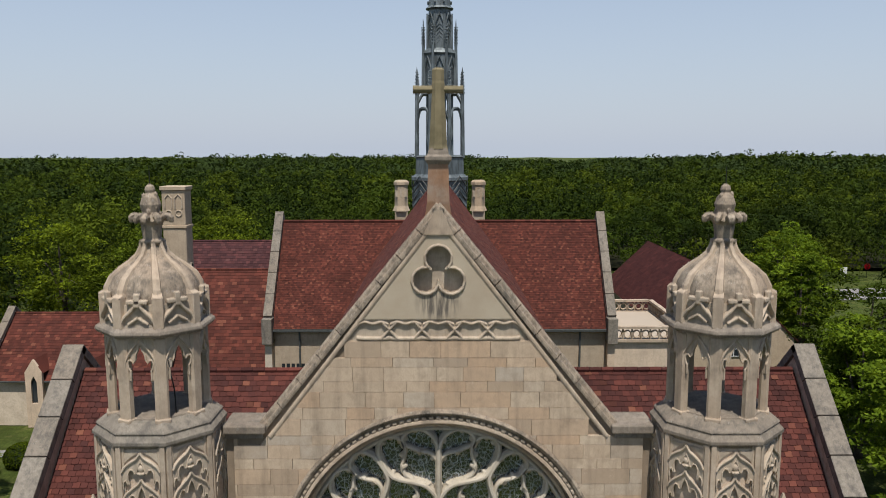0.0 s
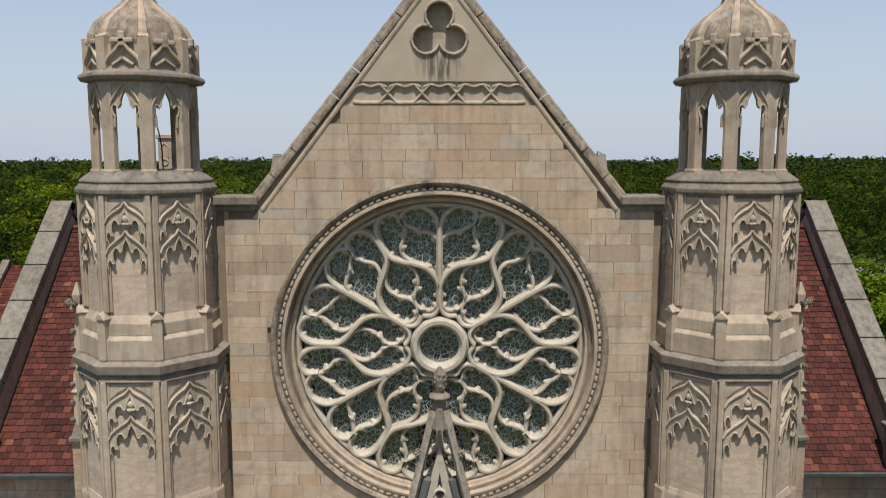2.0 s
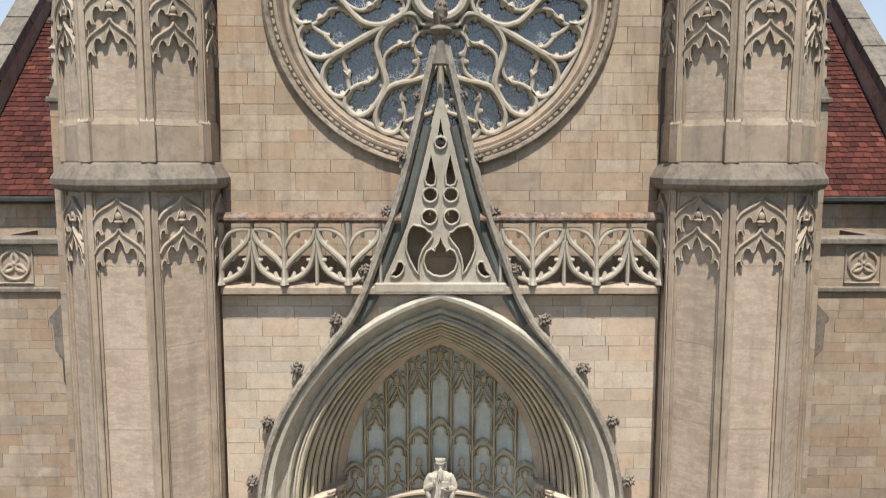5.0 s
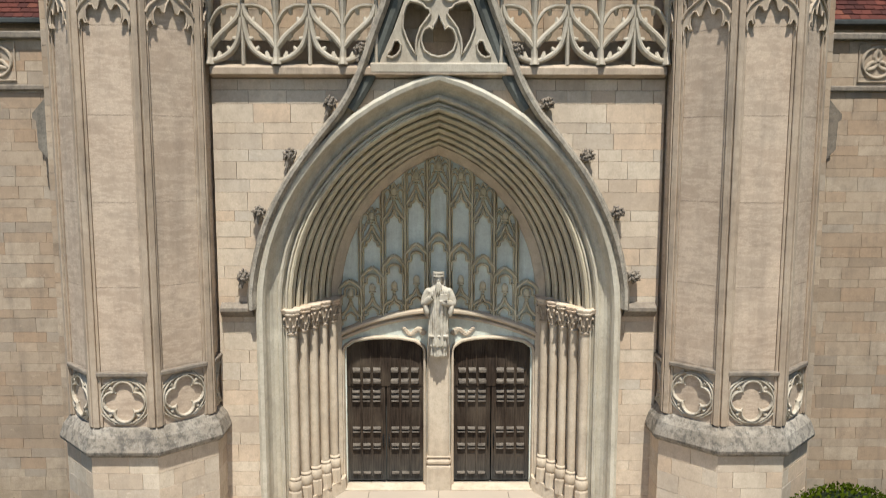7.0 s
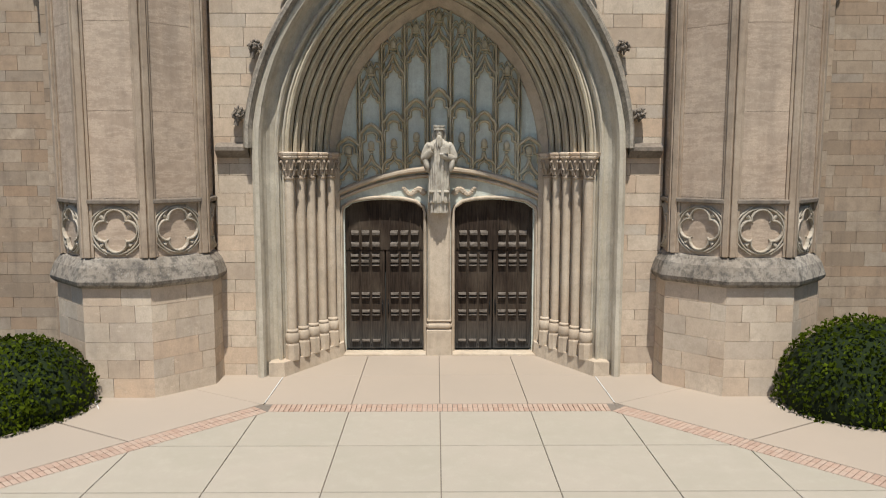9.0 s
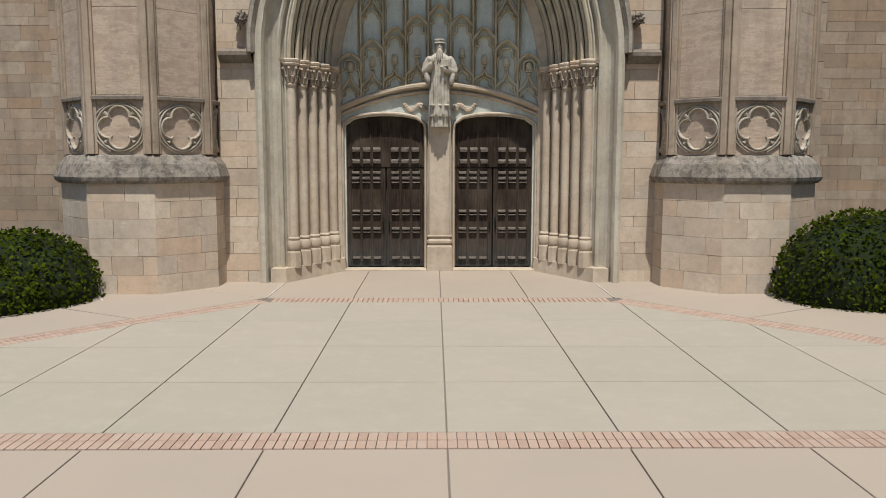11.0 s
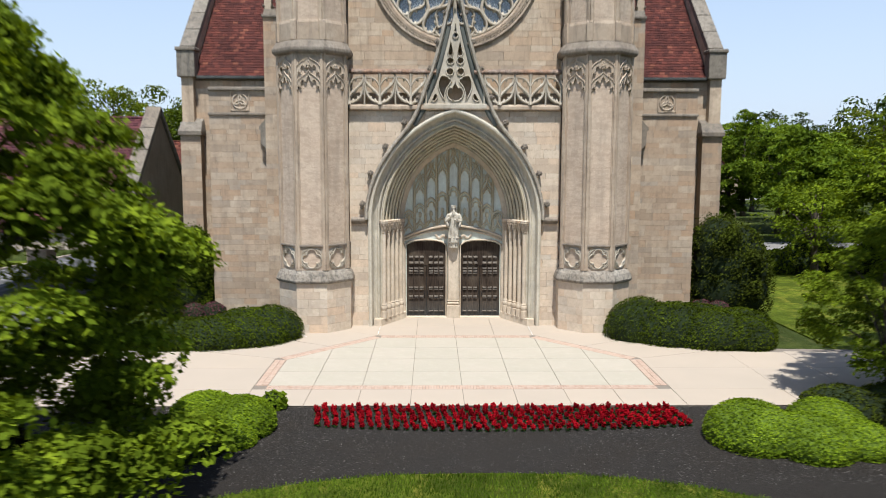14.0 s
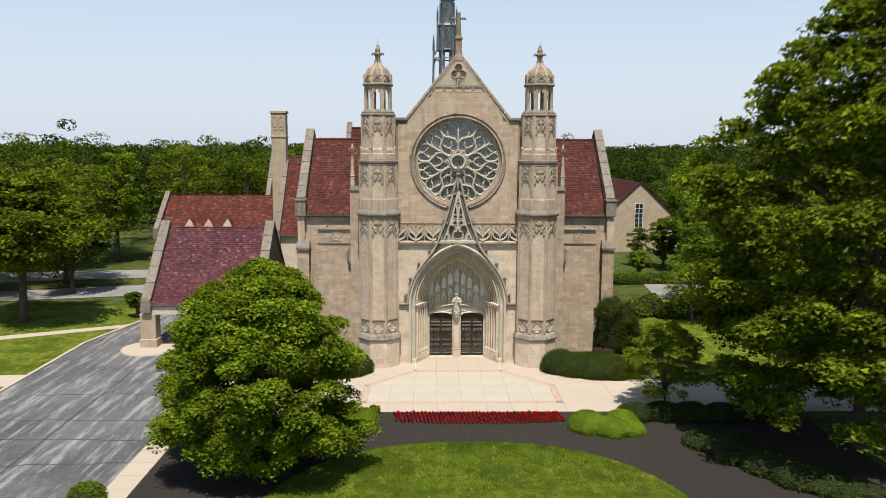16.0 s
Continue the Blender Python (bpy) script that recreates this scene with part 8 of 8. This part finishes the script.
shrub("yew", "tall dark clipped yew at the corner of the block", (14.75, 2.0, 0), [(-0.45, 0, 1.4, 1.8, 1.5, 1.9), (0.5, 0, 1.4, 1.65, 1.5, 1.8), (-0.5, 0, 2.7, 1.75, 1.45, 1.9), (0.45, 0, 2.5, 1.75, 1.45, 1.8), (-0.65, 0, 3.7, 1.55, 1.35, 1.6), (0.1, 0.1, 3.45, 1.6, 1.35, 1.6), (-0.9, -0.1, 4.2, 1.0, 1.1, 1.15)], 36000, 0.12, LEAF_YEW, 4, loose=0.10, lobes=70)
shrub("yew", "tall dark clipped yew at the corner of the block", (-13.9, 1.2, 0), [(0, 0, 1.3, 1.85, 1.4, 2.0), (0, 0, 2.3, 1.75, 1.4, 1.9), (0.25, -0.1, 3.1, 1.45, 1.2, 1.65), (-0.5, 0, 3.0, 1.2, 1.1, 1.3)], 32000, 0.12, LEAF_BOX, 5, loose=0.10, lobes=60)
for x, y in ((-11.9, -0.6), (-12.8, -0.9), (12.6, 0.1), (13.3, -0.3)):
    shrub("barberry", "low purple-leaved barberry by the wall", (x, y, 0), [(0, 0, 0.5, 0.7, 0.6, 0.7)], 1200, 0.09, LEAF_BARB, int(9 + x))
# lime-green mounds at the bed's ends
shrub("spirea", "clipped bright lime-green mound in the mulch bed", (9.2, -16.7, 0), [(-0.9, 0.2, 0.25, 1.35, 1.5, 0.95), (0.5, -0.6, 0.25, 1.2, 1.3, 0.82), (1.5, 0.6, 0.25, 1.2, 1.3, 0.88), (1.9, -0.7, 0.2, 0.9, 0.9, 0.7)], 24000, 0.075, LEAF_LIME, 6, LIME_CORE)
shrub("spirea", "clipped bright lime-green mound in the mulch bed", (-7.0, -15.2, 0), [(0.05, -0.3, 0.22, 1.12, 1.3, 0.82), (-1.15, 0.3, 0.22, 1.15, 1.2, 0.78), (0.2, -1.5, 0.15, 0.65, 0.6, 0.45)], 21000, 0.075, LEAF_LIME, 7, LIME_CORE)
shrub("hosta", "small bright yellow-green plant at the bed's corner", (-6.3, -13.5, 0), [(0, 0, 0.2, 0.42, 0.35, 0.4)], 320, 0.22, LEAF_LIME, 8)
shrub("low_hedge", "dark low hedge under the tree", (13.4, -14.6, 0), [(-1.4, 0, 0.3, 1.4, 1.2, 0.8), (0.6, 0.2, 0.3, 1.5, 1.2, 0.85), (2.6, 0.1, 0.3, 1.5, 1.2, 0.85), (4.8, 0, 0.3, 1.6, 1.2, 0.8), (7.0, 0, 0.3, 1.6, 1.2, 0.8)], 14000, 0.1, LEAF_YEW, 9)

side = [(20.6 + 1.7 * k, 17.2 + 0.8 * math.sin(1.9 * k), 0.8, 1.5, 1.2, 1.5 + 0.5 * math.sin(2.3 * k)) for k in range(12)]
shrub("shrub_mass", "leafy green shrubs massed along the lawn", (0, 0, 0), side, 15000, 0.22, LEAF_OAK, 12)
mass = [(12.0 + 0.75 * k + 0.5 * math.sin(2.1 * k), -20.2 - 1.15 * k + 0.6 * math.sin(1.3 * k), 0.15, 1.7, 1.5, 0.62 + 0.16 * math.sin(2.7 * k)) for k in range(13)]
mass = [(x + 3.4, y + 0.8, z, rx, ry, rz * 1.25) for x, y, z, rx, ry, rz in mass]
under = [(-7.9 - 0.95 * k + 0.25 * math.sin(2.3 * k), -17.3 - 0.25 * k + 0.7 * math.sin(1.7 * k), 0.15, 1.0, 0.95, 0.72 + 0.2 * math.sin(2.9 * k)) for k in range(9)]
shrub("shrub_mass", "dark leafy shrubs massed under the maple", (0, 0, 0), under, 11000, 0.14, LEAF_YEW, 11)
shrub("shrub_mass", "dark leafy shrubs massed under the trees", (0, 0, 0), mass, 15000, 0.15, LEAF_YEW, 10)

# red salvias in rows across the bed
rnd = random.Random(12)
KINDS = []
for v in range(5):
    fl = []
    for k in range(6):
        a = rnd.uniform(0, 6.28)
        q = rnd.uniform(0.02, 0.075)
        fl.append((q * math.cos(a), q * math.sin(a), 0.15 + rnd.uniform(-0.03, 0.05), 0.034, 0.034, 0.09))
    KINDS.append((leaf_mesh("leaves", [(0, 0, 0.06, 0.085, 0.085, 0.05)], 34, 0.075, 30 + v, material=LEAF_PLANT), leaf_mesh("bloom_spike", fl, 190, 0.068, 40 + v, flat=0.1, material=BLOOM, inner=0.3)))
for row in range(6):
    n = 43
    for k in range(n):
        t = (k + 0.5) / n
        x = -5.0 + 11.8 * t + rnd.uniform(-0.022, 0.022) + 0.05 * row
        bow = 1 - (2 * t - 1) ** 2
        y = -13.72 - row * (0.30 + 0.075 * bow) - 0.08 * bow + rnd.uniform(-0.03, 0.03)
        p = thing("salvia", "red salvia in bloom, planted in the mulch bed", "flower", "salvias in the bed", at=(x, y + 0.47, 0.0))
        p.rotation_euler = (rnd.uniform(-0.1, 0.1), rnd.uniform(-0.1, 0.1), rnd.uniform(0, 6.28))
        s = rnd.uniform(0.95, 1.18)
        p.scale = (s, s, s * rnd.uniform(0.78, 0.98))
        lf, bf = KINDS[rnd.randrange(5)]
        put("leaves", lf, None, p)
        put("bloom_spike", bf, None, p)
# loose chips on the mulch
n = 42000
r = np.random.RandomState(3)
pos = np.stack([r.uniform(-10, 11, n), -12.9 - 6.2 * r.rand(n) ** 1.2, np.full(n, 0.012)], 1)
chips = leaf_mesh("mulch_chips", [(0, 0, 0, 1, 1, 1)], n, 0.041, 77, material=CHIP)
co = np.empty(n * 12)
chips.vertices.foreach_get("co", co)
co = co.reshape(n, 4, 3)
co = (co - co.mean(1, keepdims=True)) * np.array([1, 1, 0.5]) + pos[:, None, :]
chips.vertices.foreach_set("co", co.ravel())
tagged(put("mulch_chips", chips, None), "loose dark bark chips on the bed", "mulch", "", "stuff")

# trees near the walk
tree("full broad maple in fresh green leaf beside the drive", -12.1, -22.4, 12.6, 7.2, 2.2, 185000, 0.190, LEAF_MAPLE, 21, 0.22, 330, name="tree", limbs=12, size_k=0.98,
     profile=[(0.9, 4.3), (2.2, 5.8), (4.5, 6.4), (7.0, 5.7), (9.0, 4.7), (10.4, 3.4), (11.3, 1.9), (11.9, 0.8)])
tree("tall dense broad-leaved tree beside the forecourt", 25.0, -19.5, 30.0, 11.0, 4.0, 150000, 0.37, LEAF_OAK, 22, 0.42, 620, limbs=18, size_k=1.35, far=True,
     profile=[(1.8, 8.5), (4, 10.0), (10, 10.6), (13, 11.0), (16, 11.1), (19, 10.1), (21, 9.1), (24.2, 6.8), (27, 4.4), (30, 1.8)])
tree("small open ornamental tree with spreading boughs by the walk", 14.7, -12.4, 6.6, 3.0, 1.5, 32000, 0.125, LEAF_MAPLE, 23, 0.10, 170, limbs=18, size_k=0.45,
     profile=[(1.3, 2.4), (2.4, 3.2), (3.8, 3.1), (5.0, 2.4), (6.4, 0.8)])
tree("large oak on the side lawn", -45.6, 14.7, 16.5, 9.0, 4.2, 36000, 0.44, LEAF_OAK, 24, 0.45, 130, 0.85, limbs=12, size_k=0.24)
for i, (x, y, h, r_, mt) in enumerate(((-48, 31, 13, 7, LEAF_SHADE), (-58, 24, 16, 8, LEAF_SHADE), (-64, 40, 20, 9, LEAF_FOREST), (-58, 50, 22, 8.5, LEAF_SHADE), (-52, 38, 18, 7.5, LEAF_OAK), (-60, 33, 20, 8, LEAF_OAK), (-53, 58, 20, 6, LEAF_MAPLE), (-48, 78, 22, 8, LEAF_OAK), (-38, 82, 20, 8, LEAF_SHADE), (-29, 84, 21, 8, LEAF_OAK), (-20, 88, 20, 7, LEAF_SHADE), (-70, 26, 19, 8, LEAF_MAPLE), (-33, 48.5, 4.5, 2.6, LEAF_BRIGHT), (-34.5, 17, 3.2, 1.6, LEAF_SHADE), (-72, 12, 15, 8, LEAF_SHADE),
                                        (38, 20, 13, 6.5, LEAF_MAPLE), (45, 40, 16, 8, LEAF_OAK), (55, 26, 15, 8, LEAF_OAK), (62, 60, 17, 9, LEAF_OAK), (50, 8, 13, 7, LEAF_MAPLE), (66, 10, 16, 8, LEAF_OAK), (33, 12, 11, 5, LEAF_OAK), (36, 10, 11, 6, LEAF_MAPLE), (31, 13, 10, 5, LEAF_MAPLE), (42, 5, 12, 6, LEAF_OAK), (58, -4, 14, 7, LEAF_OAK), (75, 30, 16, 8, LEAF_OAK), (72, 48, 16, 8, LEAF_FOREST), (46, 62, 16, 8, LEAF_FOREST), (-80, 30, 18, 9, LEAF_SHADE), (-66, 56, 23, 9, LEAF_SHADE), (-78, 50, 22, 9, LEAF_FOREST), (-60, 64, 23, 9, LEAF_FOREST), (26, 15.5, 7.6, 4.6, LEAF_MAPLE), (30.5, 54, 7.0, 2.2, LEAF_OAK), (34.0, 52, 9, 3.0, LEAF_BRIGHT), (28, 44, 4.2, 2.4, LEAF_BRIGHT), (38, 48, 14, 6.4, LEAF_BRIGHT), (31, 25, 10, 5.3, LEAF_BRIGHT), (37, 38, 14, 6.5, LEAF_BRIGHT), (41, 52, 13, 6, LEAF_SHADE), (44.5, 74, 17, 5, LEAF_BRIGHT), (50, 84, 16, 5.5, LEAF_MAPLE), (54, 98, 18, 7, LEAF_BRIGHT), (58, 112, 15, 6, LEAF_OAK), (-38, 40, 6.5, 3, LEAF_MAPLE))):
    tree("leafy tree in the church grounds", x, y, h, r_, 1.2 + h * 0.08, 8500 if h > 8 else 4500, 0.43 if h > 8 else 0.25, mt, 50 + i, 0.2 + h * 0.01, 70 if h < 18 else 110, 0.85, low=0.7 if x < 0 else 0.25, size_k=0.25, far=True)
for x, y, rr in ((-40, 44, 2.0), (-37, 46.5, 1.6)):
    shrub("round_bush", "round dark bush by the street", (x, y, 0), [(0, 0, 0.8, rr, rr * 0.9, 1.3)], 3500, 0.16, LEAF_BOX, int(30 + x))
shrub("clipped_hedge", "clipped green hedge along the far walk", (27.0, 38.0, 0), [(-3, 0, 0.5, 1.6, 1.0, 1.1), (-1, 0, 0.5, 1.6, 1.0, 1.15), (1, 0.2, 0.5, 1.6, 1.0, 1.1), (3, 0.2, 0.5, 1.6, 1.0, 1.15)], 9000, 0.16, LEAF_BRIGHT, 71)
shrub("spirea", "low plant at the drive's edge", (-20.4, -27.5, 0), [(0, 0, 0.5, 1.0, 0.9, 0.8)], 1500, 0.16, LEAF_MAPLE, 70)

# woods to the horizon
def woods(name, label, region, spacing, per, size, shades, seed, h0, h1):
    """Many crowns, each a dome of uneven clumps over a dark inside."""
    rnd = random.Random(seed)
    groups = [[[], 0] for _ in shades]
    x0, x1, y0, y1 = region
    y = y0
    while y < y1:
        x = x0 + rnd.uniform(0, spacing)
        while x < x1:
            px, py = x + rnd.uniform(-0.4, 0.4) * spacing, y + rnd.uniform(-0.4, 0.4) * spacing
            x += spacing
            if abs(px) > 0.66 * (py + 70) + 10:
                continue
            if -52 < px < 48 and py < 90 or 24 < px < 46 and py < 118 or px > 27 and abs(py - (112 + 0.155 * px)) < 13 and px < 110:
                continue
            if px > 35 and py < 128 and 0.48 < px / (py + 18) < 0.66:
                continue
            if px > -50 and py < 66:
                continue
            gz = fall(px, py)
            h = rnd.uniform(h0, h1) * (1.2 if rnd.random() < 0.12 else 1.0)
            r = spacing * rnd.uniform(0.40, 0.60)
            kind = groups[rnd.choices(range(len(shades)), weights=[sh[1] for sh in shades])[0]]
            kind[1] += 1
            blobs = kind[0]
            n = 12
            for k in range(n):
                up = 1 - 1.75 * (k + 0.5) / n
                a = 2.4 * k + rnd.uniform(-0.5, 0.5)
                q = math.sqrt(max(0, 1 - up * up)) * r * rnd.uniform(0.6, 0.9)
                s = r * rnd.uniform(0.34, 0.50)
                blobs.append((px + q * math.cos(a), py + q * math.sin(a), gz + h * 0.56 + h * 0.40 * up * rnd.uniform(0.85, 1.1) - s * 0.3, s, s, s * 0.7))
        y += spacing * 0.86
    for (material, _), (blobs, count), k in zip(shades, groups, range(9)):
        me = leaf_mesh(name, blobs, count * per, size, seed + k, up=0.4, flat=0.0, material=material, plain=True, rough=0.08, loose=0.02, inner=0.04)
        tagged(put(name, me, None), label, "woods", "", "stuff")


# Added sheet over the ground, coloured dark as the shade between the crowns.
m = Mat("woods_shade", 0.95, spec=0.05)
WOODS_SHADE = m.color(m.ramp(m.noise(0.6, 6), (0.35, (0.010, 0.010, 0.005)), (0.7, (0.022, 0.022, 0.010)))).m
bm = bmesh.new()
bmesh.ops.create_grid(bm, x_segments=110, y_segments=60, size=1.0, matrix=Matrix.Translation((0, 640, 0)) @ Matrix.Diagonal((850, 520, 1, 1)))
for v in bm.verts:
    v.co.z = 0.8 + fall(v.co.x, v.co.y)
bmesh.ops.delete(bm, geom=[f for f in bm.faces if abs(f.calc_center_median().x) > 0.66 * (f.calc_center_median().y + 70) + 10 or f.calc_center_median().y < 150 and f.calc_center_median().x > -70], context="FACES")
tagged(part("forest_floor", bm, WOODS_SHADE), "added dark sheet under the woods, shade between crowns in its colour", "forest floor", "", "structure")
MIXED = ((LEAF_FOREST, 5), (LEAF_DEEP, 4), (LEAF_FRESH, 2.5))
woods("woodland", "dense green broad-leaved woodland behind the church", (-190, 190, 66, 230), 12.5, 1200, 0.69, MIXED, 90, 8, 21)
woods("distant_woodland", "distant woodland to the horizon", (-420, 420, 230, 520), 15.0, 290, 1.50, MIXED, 91, 10, 18)
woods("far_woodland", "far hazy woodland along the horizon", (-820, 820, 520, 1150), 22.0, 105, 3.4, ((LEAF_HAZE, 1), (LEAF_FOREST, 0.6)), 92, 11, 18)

# signs at the far street
for x, y, red in ((84.0, 139.5, False), (92.5, 146.0, True)):
    sign = thing("street_sign", "red street sign on a thin post" if red else "white street sign on a thin post", "sign", at=(x, y, fall(x, y)))
    bm = bmesh.new()
    rings(bm, [(-0.2, 0.06), (2.6, 0.06)], 6, 0)
    part("post", bm, IRON, sign)
    bm = bmesh.new()
    plate(bm, circle(0, 2.4, 0.7, 8, radians(22.5)) if red else [(-0.7, 1.2), (0.7, 1.2), (0.7, 3.2), (-0.7, 3.2)], [], -0.1, -0.05)
    part("board", bm, BLOOM if red else WHITE, sign)
